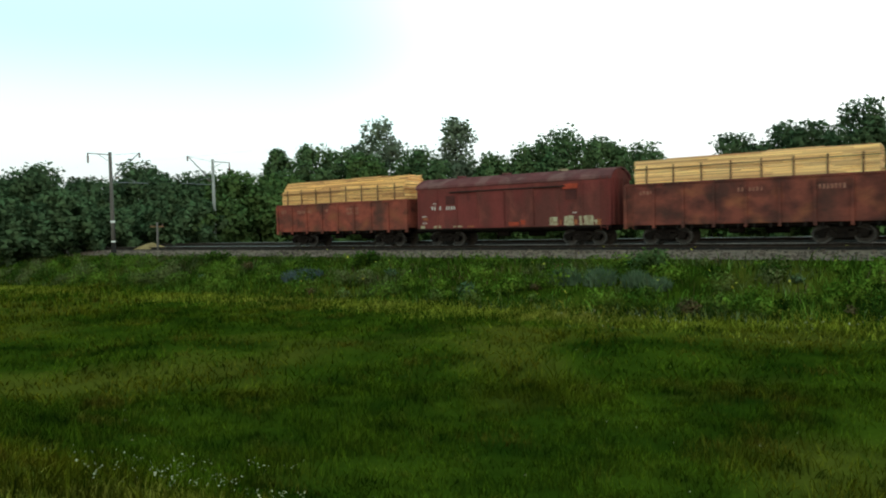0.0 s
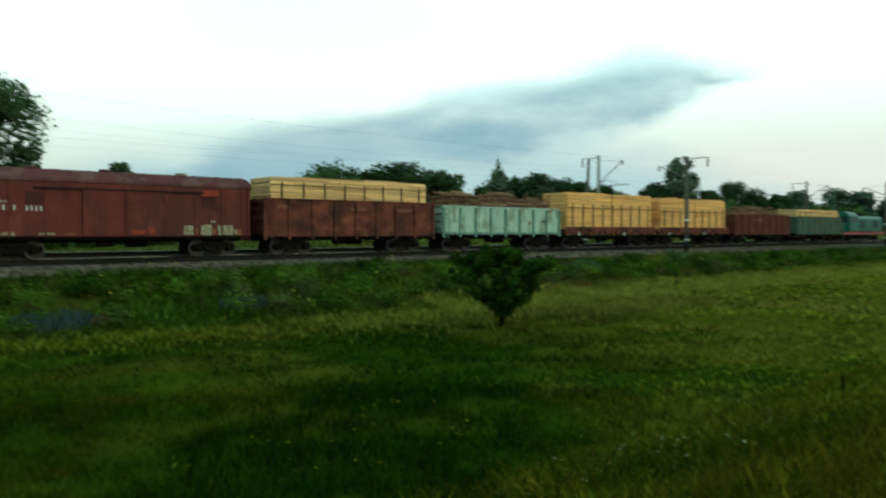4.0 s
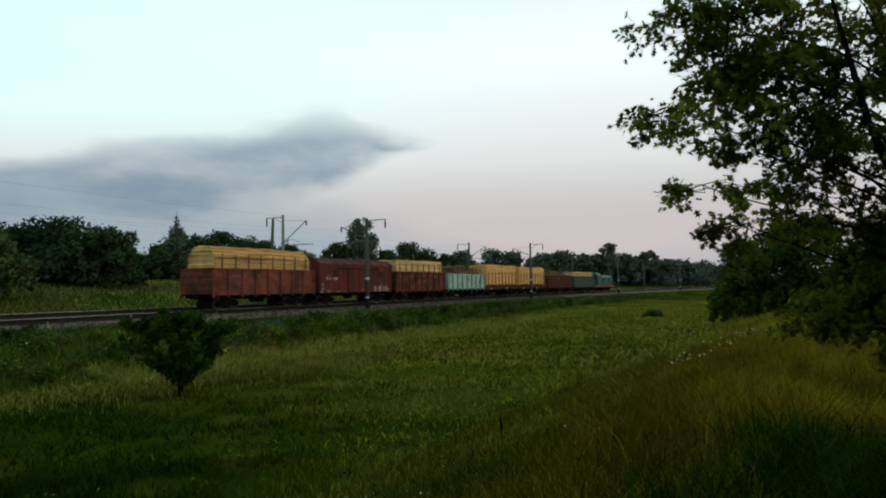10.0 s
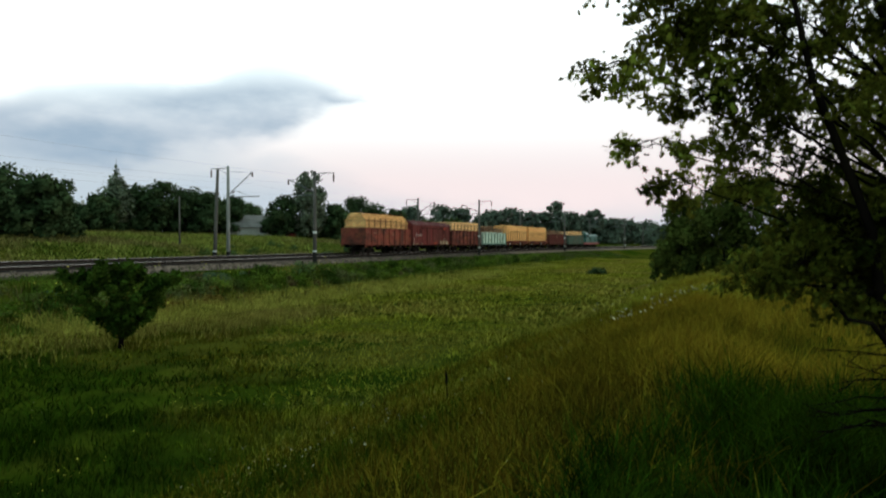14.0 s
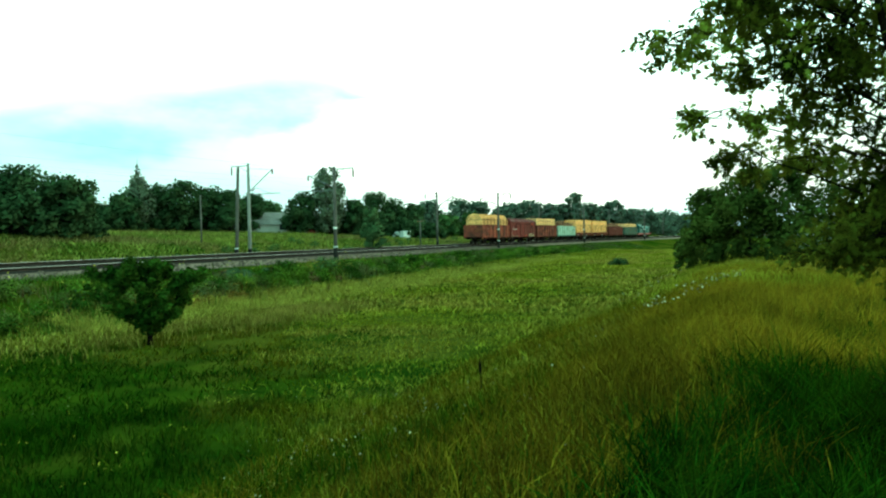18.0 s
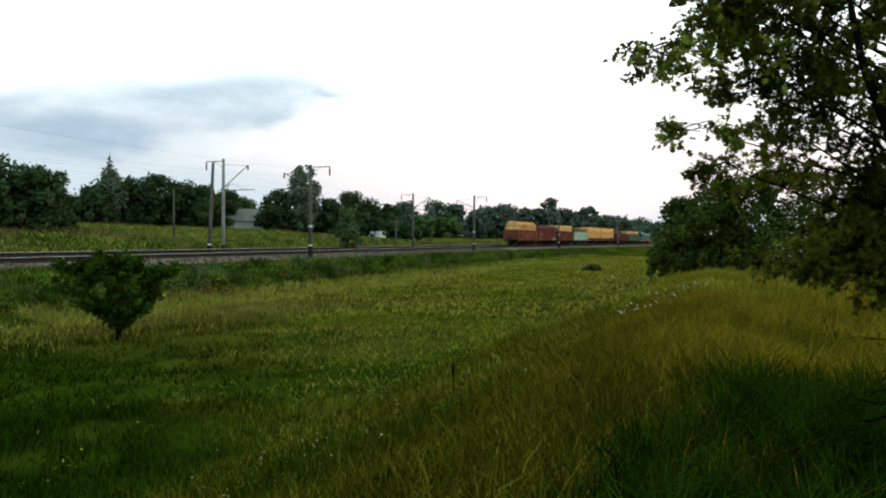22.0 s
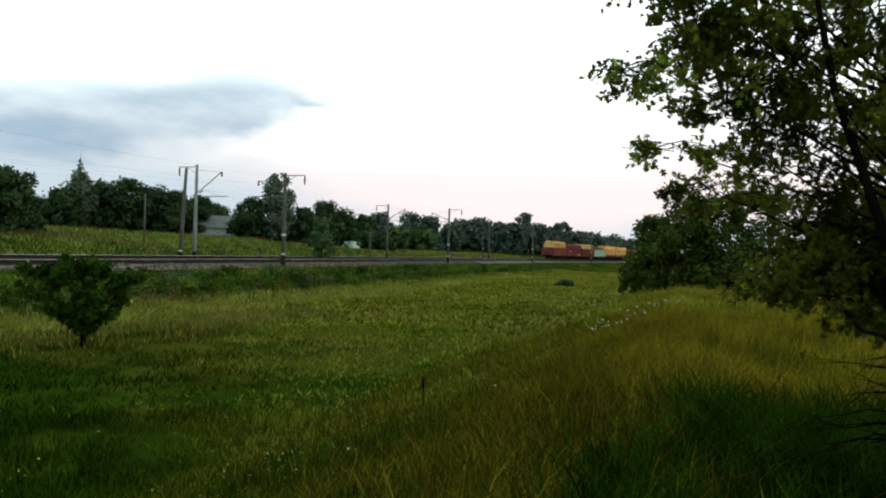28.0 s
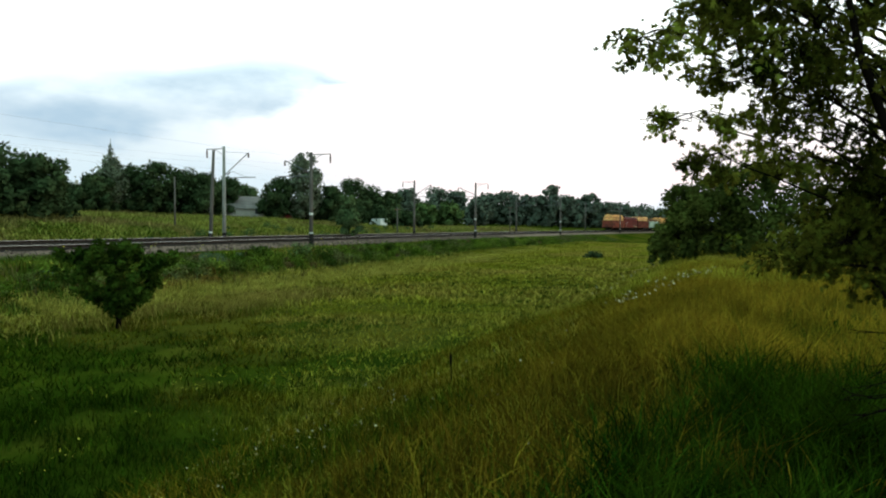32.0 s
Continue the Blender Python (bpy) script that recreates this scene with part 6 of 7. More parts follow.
# the trodden bank round the viewer
x, y = polar(42000, 0.3, 8.0, 0, 360)
m = ~((x > 2.2) & (y < 1.3) & (y > -4.5)) & (y < 7.5)
grass("bank_top_grass", "short mixed grass on top of the bank", x[m], y[m], 0.06, 0.22, 0.010, "pasture", 0.9, (1.2, 35))
# the meadow, near to far
x, y = polar(230000, 5.5, 17, -72, 100)
x, y = clumped(x, y, 0.55, 67, 0.3)
def dim_lush_at(x, y):
    """Share of lush grass round the lone tree, coloured dark for the dimness at these bearings."""
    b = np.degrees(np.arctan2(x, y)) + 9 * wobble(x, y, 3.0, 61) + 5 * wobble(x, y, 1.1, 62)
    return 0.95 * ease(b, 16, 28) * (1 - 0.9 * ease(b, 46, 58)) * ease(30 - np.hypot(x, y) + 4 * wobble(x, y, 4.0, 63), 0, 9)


m = y > 2.2
x, y = x[m], y[m]
m = rng.random(len(x)) < dim_lush_at(x, y)
def olive_at(x, y):
    """Share of drier olive pasture, farther along the bank."""
    b = np.degrees(np.arctan2(x, y)) + 10 * wobble(x, y, 3.5, 64) + 7 * wobble(x, y, 1.3, 65)
    return 0.9 * ease(b, 46, 58) * ease(np.hypot(x, y), 9, 17)


def meadow(name, label, x, y, h0, h1, w, bend, patch):
    o = rng.random(len(x)) < olive_at(x, y)
    grass(name, label, x[~o], y[~o], h0, h1, w, "grass", bend, patch)
    grass("olive_" + name, "drier olive pasture grass beside the bank", x[o], y[o], h0, h1, w, "pasture", bend, patch)


meadow("meadow_grass_near", "short green meadow grass below the bank", x[~m], y[~m], 0.07, 0.24, 0.014, 0.85, (2.0, 11))
grass("lush_meadow_grass", "lush grass round the lone tree, dimness of that side put into its colour", x[m], y[m], 0.10, 0.30, 0.015, "grass_dark", 0.7, (2.0, 11))
x, y = polar(170000, 16, 38, -72, 92)
x, y = clumped(x, y, 0.9, 68, 0.3)
q = y - track_line(x)
m = (q < -12.5) & (y > 2.4)
x, y = x[m], y[m]
m = rng.random(len(x)) < dim_lush_at(x, y)
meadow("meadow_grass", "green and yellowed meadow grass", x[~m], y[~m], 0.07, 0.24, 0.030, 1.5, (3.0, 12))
grass("lush_meadow_grass", "lush grass round the lone tree, dimness of that side put into its colour", x[m], y[m], 0.08, 0.26, 0.032, "grass_dark", 1.5, (3.0, 12))
x, y = rng.uniform(28, 170, 100000), rng.uniform(1.5, 34, 100000)
q = y - track_line(x)
m = (q < -11) & (np.hypot(x, y) > 37)
grass("meadow_grass_far", "green meadow grass stretching away beside the embankment", x[m], y[m], 0.10, 0.28, 0.095, "pasture", 1.5, (5.0, 13))
x, y = rng.uniform(-120, -18, 26000), rng.uniform(3, 30, 26000)
m = (np.hypot(x, y) > 36)
grass("meadow_grass_far", "green meadow grass beside the embankment", x[m], y[m], 0.15, 0.40, 0.07, "grass", 0.5, (5.0, 14))
# the yellowed strip at the foot of the embankment
x = rng.uniform(-60, 120, 60000)
y = track_line(x) - (15.6 - 2.2 * ease(x, 22, 34)) - rng.normal(0, 1.5, 60000) + 1.2 * wobble(x, x * 0, 9, 21)
x, y = clumped(x, y, 8, 22, 0.25)
m = x > 18 + rng.normal(0, 5, len(x))
grass("yellowed_grass", "yellowed tall grass along the foot of the embankment", x[m], y[m], 0.15, 0.36, 0.032, "strip", 1.2)
grass("olive_strip_grass", "olive grass along the foot of the embankment", x[~m], y[~m], 0.12, 0.32, 0.03, "pasture", 1.2)
x = 23 + 50 * rng.random(16000) ** 1.3
y = track_line(x) - 13.2 + rng.normal(0, 1.1, 16000)
grass("pale_strip_grass", "pale straw-yellow grass along the foot of the embankment", x, y, 0.2, 0.45, 0.03, "strip", 1.3, (2.5, 72))
# rust-coloured dock at the end of the strip
x = rng.normal(33.0, 4.2, 3000)
y = track_line(x) - 11.4 + rng.normal(0, 0.9, 3000)
x, y = clumped(x, y, 1.5, 71, 0.1)
grass("rusty_dock_grass", "rust-brown seeding grass at the foot of the embankment", x, y, 0.2, 0.6, 0.03, "rusty", 0.9)
# weeds on the slope
x = rng.uniform(-110, 190, 80000)
o = rng.uniform(-14.0, -4.1, 80000)
o = np.where(x > 28, np.interp(o, [-14.0, -4.1], [-11.2, -6.2]), np.interp(o, [-14.0, -4.1], [-14.0, -5.0]))
y = track_line(x) + o
x, y = clumped(x, y, 3.0, 23, 0.45)
grass("embankment_weeds", "rank green weeds on the railway embankment slope", x, y, 0.15, 0.5, 0.05, "weed", 0.7, (4.0, 24))
x = rng.uniform(-110, 190, 7000)
y = track_line(x) + rng.uniform(-13.5, -5.0, 7000)
x, y = clumped(x, y, 2.2, 25, 0.1)
grass("tall_weeds", "taller dark green weeds on the embankment", x, y, 0.35, 0.8, 0.06, "weed", 0.6)
for cx_, o_, wd, seed_ in ((6.0, -9.5, 7.0, 51), (17.0, -8.0, 5.0, 52), (-24.0, -9.0, 5.0, 53), (38.0, -10.0, 6.0, 54), (60.0, -7.0, 6.0, 55), (-50.0, -8.0, 6.0, 56), (85.0, -7.0, 8.0, 57)):
    x = rng.normal(cx_, wd, 450)
    y = track_line(x) + o_ + rng.normal(0, 1.3, 450)
    x, y = clumped(x, y, 1.6, seed_, 0.1)
    grass("dead_weeds", "brown dead weed stalks on the embankment slope", x, y, 0.3, 0.75, 0.05, "deadweed", 0.6)
# weeds that have crept up the ballast shoulder
x = rng.uniform(8, 38, 8000)
y = track_line(x) - 5.2 + (0.4 + 2.5 * ease(40 - x, 0, 10)) * rng.random(8000) - 0.4 * ease(25 - x, 0, 17)
x, y = clumped(x, y, 2.0, 66, 0.4)
grass("shoulder_weeds", "dark low weeds creeping up the ballast shoulder", x, y, 0.12, 0.4, 0.045, "weed", 0.8)
# the far field
x = rng.uniform(10, 230, 110000)
o = 8.6 + 75 * rng.random(110000) ** 1.6
y = track_line(x) + o
grass("field_grass", "tall pale green grass in the field beyond the railway", x, y, 0.2, 0.6, 0.10, "field", 1.4, (5.0, 26))
# left part: shade at the foot of the scrub put into the grass colour
x = rng.uniform(-130, 12, 16000)
y = track_line(x) + rng.uniform(8.4, 40, 16000)
grass("field_grass", "green grass beyond the railway, coloured dark for shade at the scrub foot", x, y, 0.2, 0.5, 0.08, "grass_dark", 1.0, (9.0, 27))
# the bank on which the viewer stands
x, y = rng.uniform(3.0, 40, 95000), rng.uniform(-9, 2.2, 95000)
keep = rng.random(95000) < np.clip(9.0 / np.maximum(np.hypot(x, y), 1), 0, 1) ** 0.8
m = keep & ((x > 8.5) | (y < -2.5) | (np.hypot(x, y) > 9)) & (np.hypot(x - 4.93, y + 1.19) > 0.5)
grass("ochre_bank_grass", "dry ochre grass on top of the bank", x[m], y[m], 0.22, 0.50, 0.013, "grass_dry", 0.9, (1.6, 28), False)
x, y = rng.uniform(24, 80, 40000), rng.uniform(-8, 3.5, 40000)
grass("bank_grass", "mixed green and dry grass on the bank", x, y, 0.15, 0.42, 0.028, "pasture", 0.7, (2.0, 29))
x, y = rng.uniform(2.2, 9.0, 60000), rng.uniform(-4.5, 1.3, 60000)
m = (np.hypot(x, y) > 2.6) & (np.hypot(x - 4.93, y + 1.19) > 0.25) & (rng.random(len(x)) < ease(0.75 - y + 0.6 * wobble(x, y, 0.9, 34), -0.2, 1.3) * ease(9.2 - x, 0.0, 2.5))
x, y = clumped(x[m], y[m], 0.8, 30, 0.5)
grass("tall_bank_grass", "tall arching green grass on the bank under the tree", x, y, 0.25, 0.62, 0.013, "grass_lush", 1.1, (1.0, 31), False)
x, y = rng.uniform(1.0, 30, 36000), rng.uniform(0.8, 7.5, 36000)
m = np.hypot(x, y) > 2.4
x, y = x[m], y[m]
m = rng.random(len(x)) < 0.35 + 0.3 * wobble(x, y, 1.4, 36)
grass("bank_slope_grass", "green grass on the bank's slope", x[m], y[m], 0.10, 0.32, 0.013, "grass", 1.0, (1.5, 32))
grass("brown_slope_grass", "brown seeding grass on the bank's slope", x[~m], y[~m], 0.12, 0.38, 0.012, "grass_dry", 1.0, (1.5, 32))
x, y = rng.uniform(3, 22, 14000), 1.4 + rng.normal(0, 0.9, 14000)
m = np.hypot(x, y) > 4.5
grass("dry_edge_grass", "dry ochre grass along the edge of the bank", x[m], y[m], 0.2, 0.5, 0.012, "grass_dry", 0.9)
x, y = rng.normal(30, 5.0, 18000), rng.normal(22.8, 1.5, 18000)
x, y = clumped(x, y, 2.5, 33, 0.3)
grass("straw_patch", "straw-yellow patch of grass beside the lone tree", x, y, 0.2, 0.5, 0.03, "straw", 0.6)
x, y = polar(60000, 8, 60, -70, 88)
q = y - track_line(x)
m = (q < -13) & (y > 2.5)
x, y = x[m], y[m]
m = (wobble(x, y, 1.7, 41) + 0.6 * wobble(x, y, 0.7, 42)) > 0.55
r_ = np.hypot(x[m], y[m])
grass("dark_tussocks", "dark green tussocks scattered over the meadow", x[m], y[m], 0.12, 0.34, 0.012 + 0.0011 * r_, "grass_dark", 0.8)
x, y = polar(60000, 8, 60, -70, 88)
q = y - track_line(x)
m = (q < -13) & (y > 2.5)
x, y = x[m], y[m]
m = (wobble(x, y, 2.6, 43) + 0.6 * wobble(x, y, 0.9, 44)) > 0.6
r_ = np.hypot(x[m], y[m])
grass("pale_tufts", "paler green tufts scattered over the meadow", x[m], y[m], 0.10, 0.28, 0.010 + 0.0009 * r_, "grass", 1.1)


# flowers: stalk and a flat head of petals
def flowers(name, label, x, y, h0, h1, size, material, h=None):
    n = len(x)
    h = rng.uniform(h0, h1, n) if h is None else h
    z = ground_z(x, y)
    r = size * rng.uniform(0.6, 1.3, n)
    k = 6
    ang = np.arange(k) * 2 * math.pi / k
    tilt = rng.normal(0, 0.45, (n, 2))
    ring = np.stack([np.cos(ang)[None] * r[:, None], np.sin(ang)[None] * r[:, None], np.zeros((n, k))], -1)
    ring[..., 2] = ring[..., 0] * tilt[:, :1] + ring[..., 1] * tilt[:, 1:] + 0.25 * r[:, None]
    c = np.stack([x, y, z + h], 1)
    v = np.concatenate([ring + c[:, None], c[:, None]], 1)
    f = np.stack([np.arange(k), (np.arange(k) + 1) % k, np.full(k, k)], 1)
    f = f[None] + (np.arange(n) * (k + 1))[:, None, None]
    ob = tagged(new(name, array_mesh(name, v.reshape(-1, 3), f.reshape(-1, 3), M[material])), label, "flowers", kind="stuff")
    return ob


def bunches(cx, cy, n, spread):
    i = rng.integers(0, len(cx), n)
    return cx[i] + rng.normal(0, spread, n), cy[i] + rng.normal(0, spread, n)


cx, cy = polar(70, 8, 22, -60, 85)
m = cy > 2.5
x, y = bunches(cx[m], cy[m], 280, 0.4)
flowers("white_flowers", "scattered small white meadow flowers", x, y, 0.14, 0.3, 0.0085, "petal")
cx = np.linspace(31, 66, 24)
cy = 6.3 - 0.055 * cx + rng.normal(0, 0.3, 24)
x, y = bunches(cx, cy, 110, 0.6)
flowers("white_umbels", "line of white umbels along the foot of the bank", x, y, 0.3, 0.6, 0.032, "petal")
cx = np.linspace(14.0, 22.5, 13)
cy = 1.95 - 0.20 * (cx - 14.0) + rng.normal(0, 0.10, 13)
x, y = bunches(cx, cy, 95, 0.16)
flowers("white_umbels", "line of white umbels along the crest of the bank", x, y, 0.40, 0.62, 0.026, "petal")
cx, cy = polar(22, 23, 28, -30, 12)
x, y = bunches(cx, cy, 80, 0.5)
flowers("white_umbels", "white umbels at the foot of the embankment", x, y, 0.3, 0.6, 0.022, "petal")
x = rng.uniform(-40, 60, 170)
y = track_line(x) - rng.uniform(5, 13, 170)
flowers("yellow_flowers", "yellow flower heads among the embankment weeds", x, y, 0.5, 1.0, 0.05, "petal_y")
cx = rng.uniform(1, 14, 14)
cy = rng.uniform(2.0, 7.0, 14)
m = np.hypot(cx, cy) > 6
x, y = bunches(cx[m], cy[m], 90, 0.9)
flowers("pale_flowers", "pale dry flower heads in the grass of the bank's slope", x, y, 0.25, 0.5, 0.010, "petal")


# tall flowering weeds: thin pale stalks that carry several heads
def flowering(name, label, cx, cy, n, spread, h0, h1, size, material, stalk):
    x, y = bunches(cx, cy, n, spread)
    h = rng.uniform(h0, h1, n)
    v, f = blades(x, y, h, np.full(n, 0.007) + 0.0006 * np.hypot(x, y), 0.35)
    tips = v.reshape(-1, 5, 3)[:, 4]
    tagged(new(name + "_stalks", array_mesh(name + "_stalks", v, f, M[stalk])), "thin pale stalks of meadow weeds", "weeds", kind="stuff")
    x2, y2 = np.repeat(tips[:, 0], 3) + rng.normal(0, 0.025, 3 * n), np.repeat(tips[:, 1], 3) + rng.normal(0, 0.025, 3 * n)
    flowers(name, label, x2, y2, 0.0, 0.01, size, material, np.repeat(tips[:, 2], 3) - ground_z(x2, y2) + rng.uniform(-0.05, 0.03, 3 * n))


t_ = rng.random(26)
flowering("white_meadow_weeds", "tall weeds with small white flower heads below the bank", 6.2 + 7.5 * t_ + rng.normal(0, 0.5, 26), 4.0 + 2.6 * t_ + rng.normal(0, 0.6, 26), 16, 0.28, 0.3, 0.6, 0.010, "petal", "grass")
t_ = rng.random(30)
flowering("seeding_weeds", "pale seeding weeds below the bank", 5.5 + 10.0 * t_ + rng.normal(0, 0.6, 30), 4.6 + 3.4 * t_ + rng.normal(0, 0.8, 30), 300, 0.30, 0.25, 0.55, 0.008, "straw", "grass_dark")
flowering("white_meadow_weeds", "white flowers in the meadow grass", -6.6 + rng.normal(0, 1.3, 18), 5.4 + rng.normal(0, 0.9, 18), 110, 0.22, 0.15, 0.3, 0.010, "petal", "grass_dark")
flowering("white_meadow_weeds", "white flowers in the grass at the foot of the embankment", rng.uniform(-12, 16, 22), 24.5 + rng.normal(0, 0.9, 22), 70, 0.4, 0.3, 0.6, 0.014, "petal", "weed")
flowering("yellow_meadow_weeds", "yellow flowers among the meadow grass", 9.0 + rng.normal(0, 3.0, 16), 10.0 + rng.normal(0, 1.6, 16), 70, 0.3, 0.2, 0.4, 0.010, "petal_y", "grass_dark")


# a dead dock stalk that stands up out of the grass
stalk_z = float(ground_z(12.2, 4.5))
stalk = thing("dead_stalk", "dark dead weed stalk standing in the meadow grass", "weed", pose(12.2, 4.5, stalk_z))
piece("stem", Geo().tube([(0, 0, -0.05), (0.01, 0.01, 0.25), (0.0, 0.02, 0.55)], [0.012, 0.010, 0.006], 6), M["bark"], stalk)
piece("seed_head", Geo().tube([(0.0, 0.015, 0.36), (0.01, 0.02, 0.44), (0.0, 0.02, 0.54), (0.0, 0.02, 0.62)], [0.010, 0.026, 0.022, 0.004], 8), M["bark"], stalk, "dark brown seed head")


# clumps of sage and of blue-grey weed on the slope
def clump(cx, cy, rad, h, n, material, label):
    a, r = rng.uniform(0, 6.28, n), rad * np.sqrt(rng.random(n))
    x, y = cx + np.cos(a) * r, cy + np.sin(a) * r * 0.6
    v, f = blades(x, y, rng.uniform(0.6, 1.0, n) * h * (1 - 0.4 * (r / rad) ** 2), rng.uniform(0.03, 0.07, n), 0.5)
    tagged(new("weed_clump", array_mesh("weed_clump", v, f, M[material])), label, "weeds", "weed clumps", "stuff")


for cx, cy, rad, h, m in ((-13.6, 31.5, 0.8, 1.05, "sage"), (-15.4, 31.6, 0.8, 1.0, "sage"), (-11.8, 31.4, 0.7, 1.0, "sage"), (-10.6, 31.0, 0.5, 0.8, "sage"), (6.1, 29.25, 1.7, 0.7, "lupin"), (-33, 31.2, 1.6, 0.8, "lupin"), (14.0, 30.0, 1.2, 0.6, "lupin"), (42, 33.4, 1.4, 0.7, "sage")):
    clump(cx, cy, rad, h, 420, m, "silvery sage-green weed clump on the slope" if m == "sage" else "hazy blue-grey weed clump on the slope")


# leafy weeds heaped on the slope and low tufts in the meadow
def weed_heaps(name, label, n, material, h0, h1, per, size, q0=-13.0, q1=-4.8, s0=-70, s1=130):
    s = rng.uniform(s0, s1, n)
    q = rng.uniform(q0, q1, n)
    # the shoulder of the bed stays bare along the bend
    if q0 < q1 == -4.8:
        q = np.where(s > 28, np.interp(q, [q0, q1], [-10.8, -6.9]), q)
    y = track_line(s) + q
    r = rng.uniform(h0, h1, n) * np.where(s > 28, np.interp(q, [-9.0, -6.5], [1.0, 0.55]), np.interp(q, [-8.0, -5.0], [1.0, 0.35])) if q1 < 0 else rng.uniform(h0, h1, n)
    cs = np.stack([s, y, ground_z(s, y) + r * 0.55], 1)
    v, f, soft = leaf_cards(cs, r, n * per, size, 0.75)
    tagged(new(name, crown_mesh(name, v, f, soft, M[material])), label, "weeds", kind="stuff")


weed_heaps("green_weed_heaps", "bright leafy weeds heaped on the embankment slope", 540, "weed", 0.25, 0.85, 150, 0.075)
weed_heaps("dark_weed_heaps", "dark leafy weeds heaped on the embankment slope", 200, "lone", 0.25, 0.8, 140, 0.075)
weed_heaps("brown_weed_heaps", "withered brown weeds on the embankment slope", 45, "deadweed", 0.2, 0.5, 110, 0.07)
weed_heaps("rusty_weed_heaps", "rust-brown dock weeds at the foot of the embankment", 9, "rusty", 0.2, 0.4, 130, 0.07, -12.0, -9.5, 28, 40)
weed_heaps("pale_weed_heaps", "pale yellow-green flowering weeds on the embankment slope", 9, "straw", 0.3, 0.55, 150, 0.07, -8.4, -7.0, 50, 58)
flowering("cream_weeds", "cream flowering weeds on the embankment slope", rng.uniform(49, 59, 14), 33.2 + rng.normal(0, 0.5, 14), 120, 0.35, 0.6, 1.0, 0.045, "straw", "weed")
weed_heaps("sage_weed_heaps", "silvery weeds on the embankment slope", 10, "sage", 0.2, 0.55, 110, 0.07, -12.0, -5.0, -50, 60)
weed_heaps("field_bush_heaps", "low green bushes along the far side of the tracks", 60, "leaf_shrub", 0.3, 0.9, 110, 0.11, 9.0, 22.0, -20, 150)

# ---- houses, van, posts and heap beyond the tracks ----
def house(x, y, turn, w, d, wall, ridge, label):
    gz = float(ground_z(x, y))
    t = thing("house", label, "house", pose(x, y, gz, 0, 0, turn), "houses")
    g = Geo()
    for s in (-1, 1):
        g.box(-w / 2, w / 2, *sorted((s * d / 2, s * (d / 2 - 0.3))), -0.3, wall)
        g.prism([(-d / 2 + 0.3, -0.3), (d / 2 - 0.3, -0.3), (d / 2 - 0.3, wall), (0, ridge - 0.2), (-d / 2 + 0.3, wall)], *sorted((s * w / 2, s * (w / 2 - 0.3))))
    body = piece("wall", g, M["plaster"], t)
    e = 0.45
    k = (ridge - wall) / (d / 2)
    for s in (-1, 1):
        p = [(0, ridge), (s * (d / 2 + e), wall - k * e), (s * (d / 2 + e), wall - k * e + 0.12), (0, ridge + 0.14)]
        piece("roof_slope", Geo().prism(p if s < 0 else p[::-1], -w / 2 - e, w / 2 + e), M["slate"], t, "grey sheet roof slope")
    piece("chimney", Geo().box(w * 0.15, w * 0.15 + 0.6, -0.3, 0.3, ridge - 0.6, ridge + 0.8), M["plaster"], t)
    for x0 in (-w * 0.32, w * 0.05, w * 0.3):
        wn_ = piece("window", Geo().box(x0, x0 + 1.0, -d / 2 - 0.02, -d / 2 + 0.02, 1.0, 2.2), M["glass"], t)
        piece("window_frame", Geo().box(x0 - 0.08, x0 + 1.08, -d / 2 - 0.05, -d / 2 - 0.021, 2.2, 2.3).box(x0 - 0.08, x0 + 1.08, -d / 2 - 0.05, -d / 2 - 0.021, 0.9, 1.0), M["whitepaint"], wn_)
    return t


hx, hy = az_place(54.2, 160)
house(hx, hy, -50, 18.0, 10.0, 2.3, 4.7, "low pale house with a grey roof among the trees")
hx, hy = az_place(53.6, 190)
house(hx, hy, -10, 7.0, 6.0, 4.2, 6.4, "pale house gable behind a lower grey roof")
hx, hy = az_place(41.9, 170)
house(hx, hy, -40, 8.0, 7.0, 3.4, 5.6, "beige house half hidden behind the trees")
hx, hy = az_place(94.5, 75)
house(hx, hy, 5, 7.0, 5.0, 1.9, 3.0, "small pale shed behind the bank shrubs")

vx, vy = az_place(64.1, 160)
van = thing("van", "white van parked at the edge of the far field", "van", pose(vx, vy, float(ground_z(vx, vy)) - 0.25, 0, 0, 62))
piece("body", Geo().prism_y([(-2.1, 0.45), (2.1, 0.45), (2.15, 1.1), (1.6, 1.25), (1.1, 2.0), (-2.1, 2.05)], -0.9, 0.9), M["vanwhite"], van)
piece("windscreen", Geo().prism_y([(1.63, 1.28), (1.66, 1.30), (1.16, 2.0), (1.13, 1.98)], -0.8, 0.8), M["glass"], van)
piece("side_window", Geo().box(0.2, 1.05, -0.915, -0.9, 1.3, 1.85), M["glass"], van)
for wx in (-1.35, 1.35):
    for wy in (-0.85, 0.85):
        wh = piece("wheel", Geo().tube([(wx, wy - 0.1, 0.33), (wx, wy + 0.1, 0.33)], 0.33, 14), M["rubber"], van)
        piece("hubcap", Geo().tube([(wx, wy - 0.12, 0.33), (wx, wy + 0.12, 0.33)], 0.17, 10), M["steel"], wh)


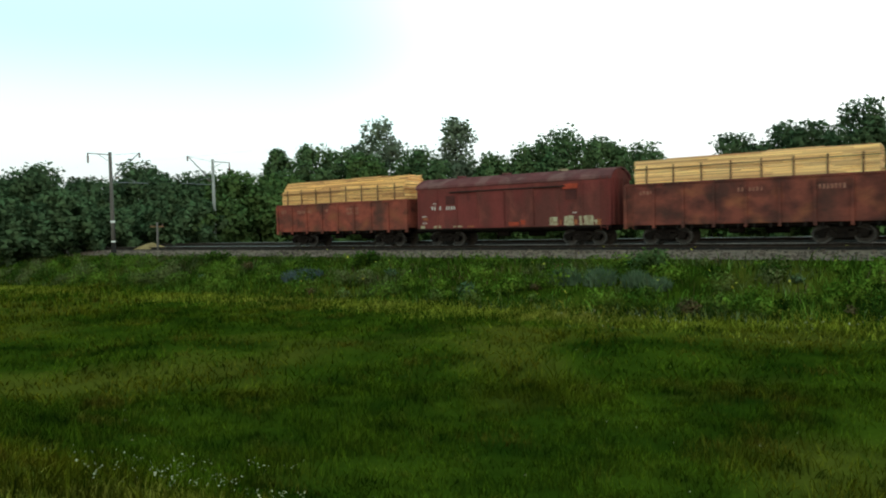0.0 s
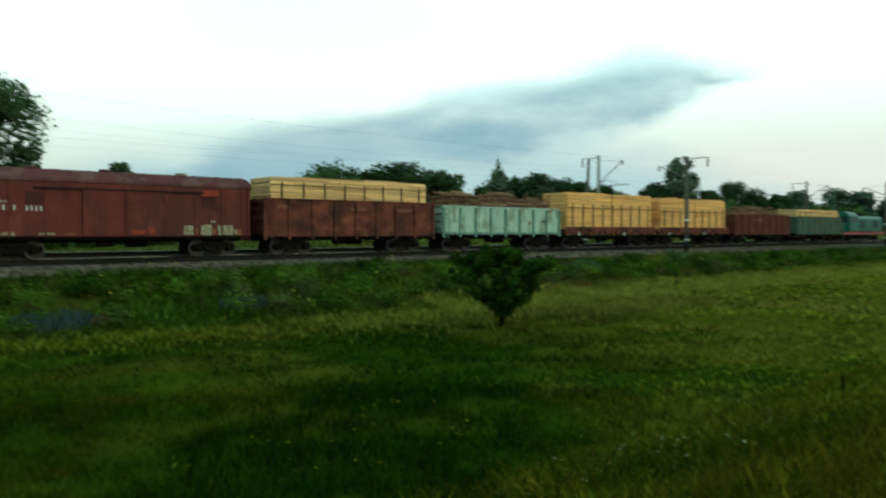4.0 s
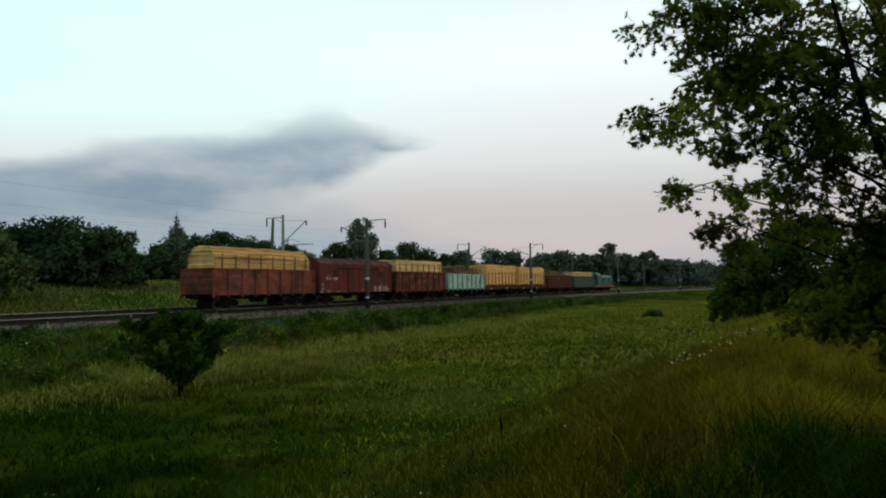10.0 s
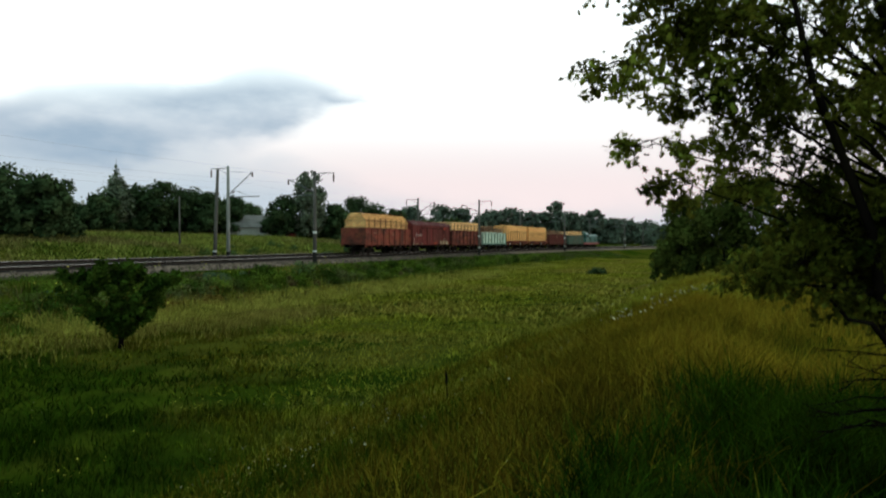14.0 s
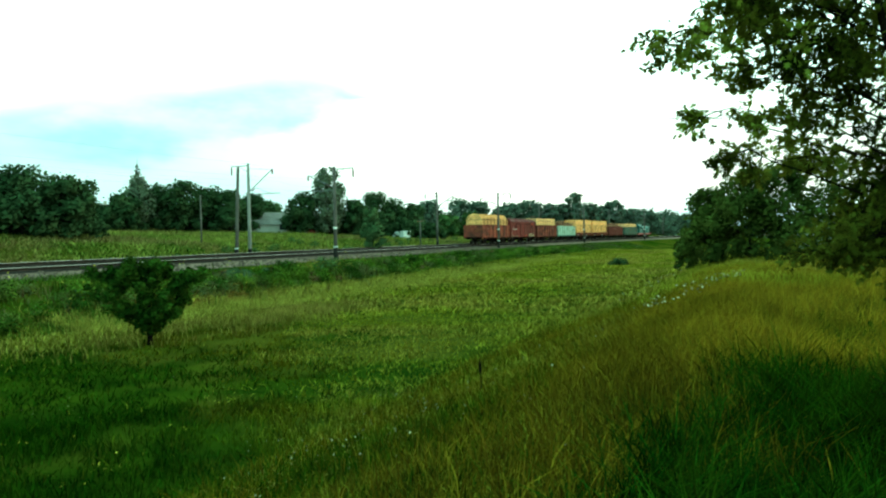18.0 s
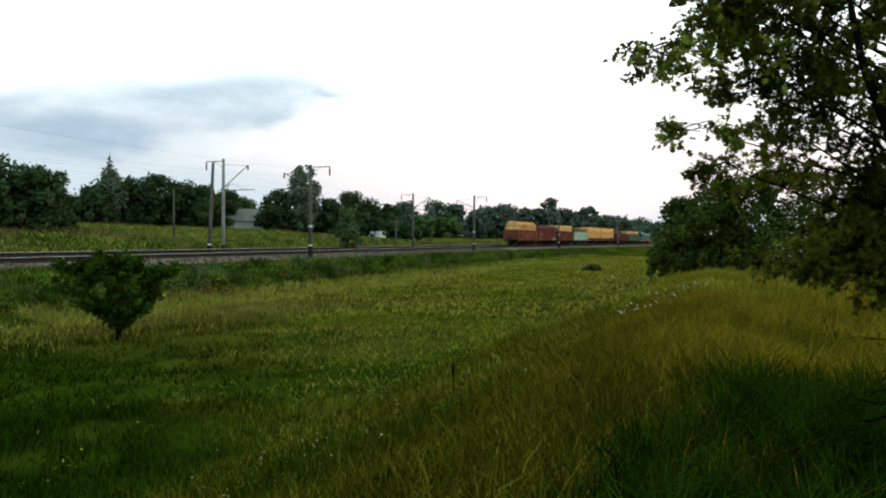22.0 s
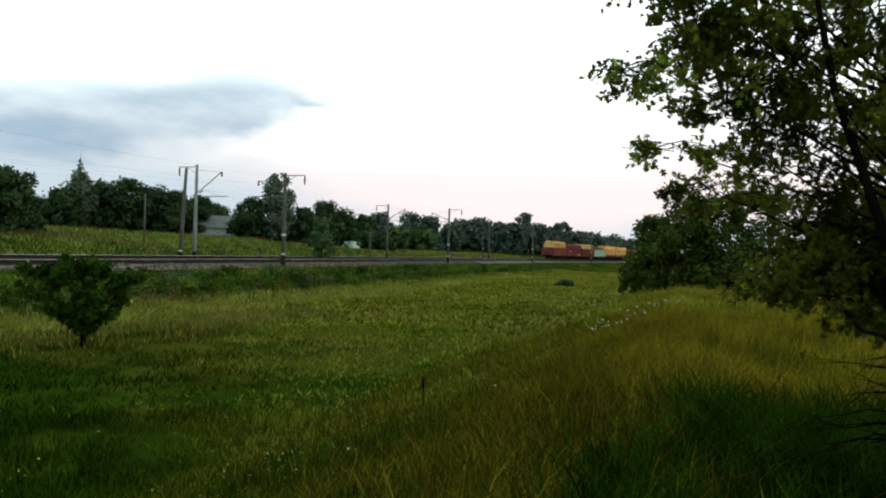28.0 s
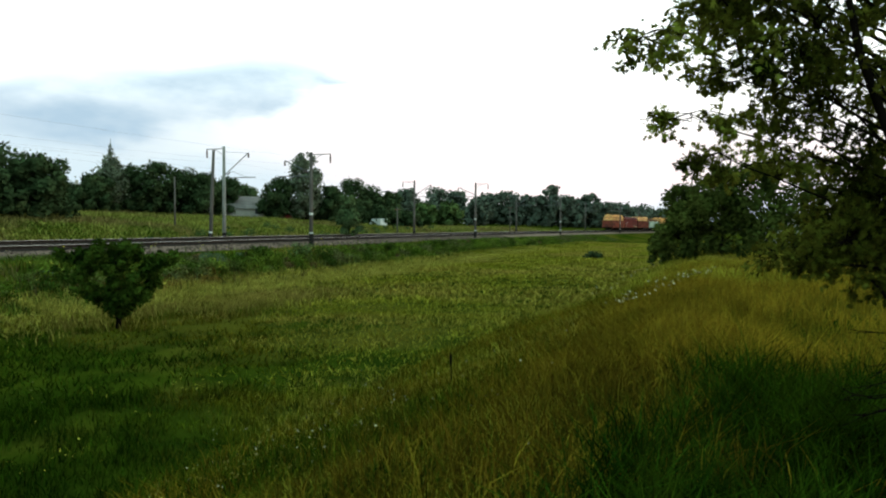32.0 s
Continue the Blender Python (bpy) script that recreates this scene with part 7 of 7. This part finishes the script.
cx_, cy_ = az_place(57.0, 154)
car = thing("car", "small red car parked beyond the far field", "car", pose(cx_, cy_, float(ground_z(cx_, cy_)), 0, 0, 40))
body = piece("body", Geo().prism_y([(-1.9, 0.35), (1.9, 0.35), (1.95, 0.75), (1.2, 0.92), (-1.75, 0.98), (-1.95, 0.8)], -0.8, 0.8), M["carred"], car)
cabin = piece("cabin", Geo().prism_y([(-1.5, 0.97), (0.95, 0.92), (0.35, 1.42), (-1.1, 1.45)], -0.7, 0.7), M["carred"], car)
for side_ in (-1, 1):
    piece("side_window", Geo().prism_y([(-1.25, 1.02), (0.65, 0.99), (0.25, 1.36), (-1.0, 1.38)], *sorted((side_ * 0.702, side_ * 0.715))), M["glass"], cabin)
    for wx in (-1.2, 1.25):
        wh = piece("wheel", Geo().tube([(wx, side_ * 0.68, 0.3), (wx, side_ * 0.83, 0.3)], 0.3, 14), M["rubber"], car)
        piece("hubcap", Geo().tube([(wx, side_ * 0.7, 0.3), (wx, side_ * 0.845, 0.3)], 0.15, 10), M["steel"], wh)
piece("bumper", Geo().box(1.93, 2.02, -0.78, 0.78, 0.38, 0.56, 0.03), M["vanwhite"], car, "pale bumper")


def pole(az_, dist_, height, label, cross=True):
    x, y = az_place(az_, dist_)
    t = thing("utility_pole", label, "utility pole", pose(x, y, float(ground_z(x, y)), 0, 0, rng.uniform(0, 90)), "utility poles")
    piece("post", Geo().tube([(0, 0, -0.3), (0.03, 0, height)], [0.12, 0.08], 8), M["concrete_dark"], t, smooth=True)
    if cross:
        piece("crossarm", Geo().box(-0.6, 0.6, -0.05, 0.05, height - 0.45, height - 0.35), M["stake"], t)
        for dx in (-0.5, 0.5):
            piece("insulator", Geo().tube([(dx, 0, height - 0.35), (dx, 0, height - 0.2)], 0.04, 6), M["insulator"], t)
    return t


pole(48.9, 98, 6.2, "slim weathered pole in the far field", False)
pole(65.6, 120, 5.2, "slim grey pole in the far field")
pole(-57.0, 72, 3.0, "short post with a crosspiece beyond the tracks")
pole(74.5, 190, 7.0, "slim grey pole beside the distant track")

hx, hy = az_place(-57.4, 76)
heap = Geo()
rings, seg = 7, 22
for i in range(rings):
    t_ = i / (rings - 1)
    for j in range(seg):
        a = 2 * math.pi * j / seg
        r = 2.9 * (1 - t_) ** 0.85 * (1 + 0.12 * math.sin(3 * a + 1) + 0.06 * math.sin(7 * a))
        heap.v.append((hx + r * math.cos(a), hy + r * 0.8 * math.sin(a), float(ground_z(hx, hy)) - 0.05 + 1.35 * t_ * (1 - 0.15 * t_)))
for i in range(rings - 1):
    for j in range(seg):
        q = (j + 1) % seg
        heap.f.append((i * seg + j, i * seg + q, (i + 1) * seg + q, (i + 1) * seg + j))
tagged(piece("clay_heap", heap, M["clay"], smooth=True), "heap of dry yellow clay beyond the tracks", "heap")



def motions():
    times = [k * 0.5 for k in range(65)]
    for car, x in TRAIN:
        walk(car, [(t, track_pose(tail_at(t) + x)) for t in times])
    steps = [2 * k / FPS for k in range(481)]
    for ob, dx in WHEELSETS:
        walk(ob, [(t, Matrix.Translation((dx, 0, 0.475)) @ Matrix.Rotation((tail_at(t) - tail_at(0)) / 0.475, 4, "Y")) for t in steps])


motions()
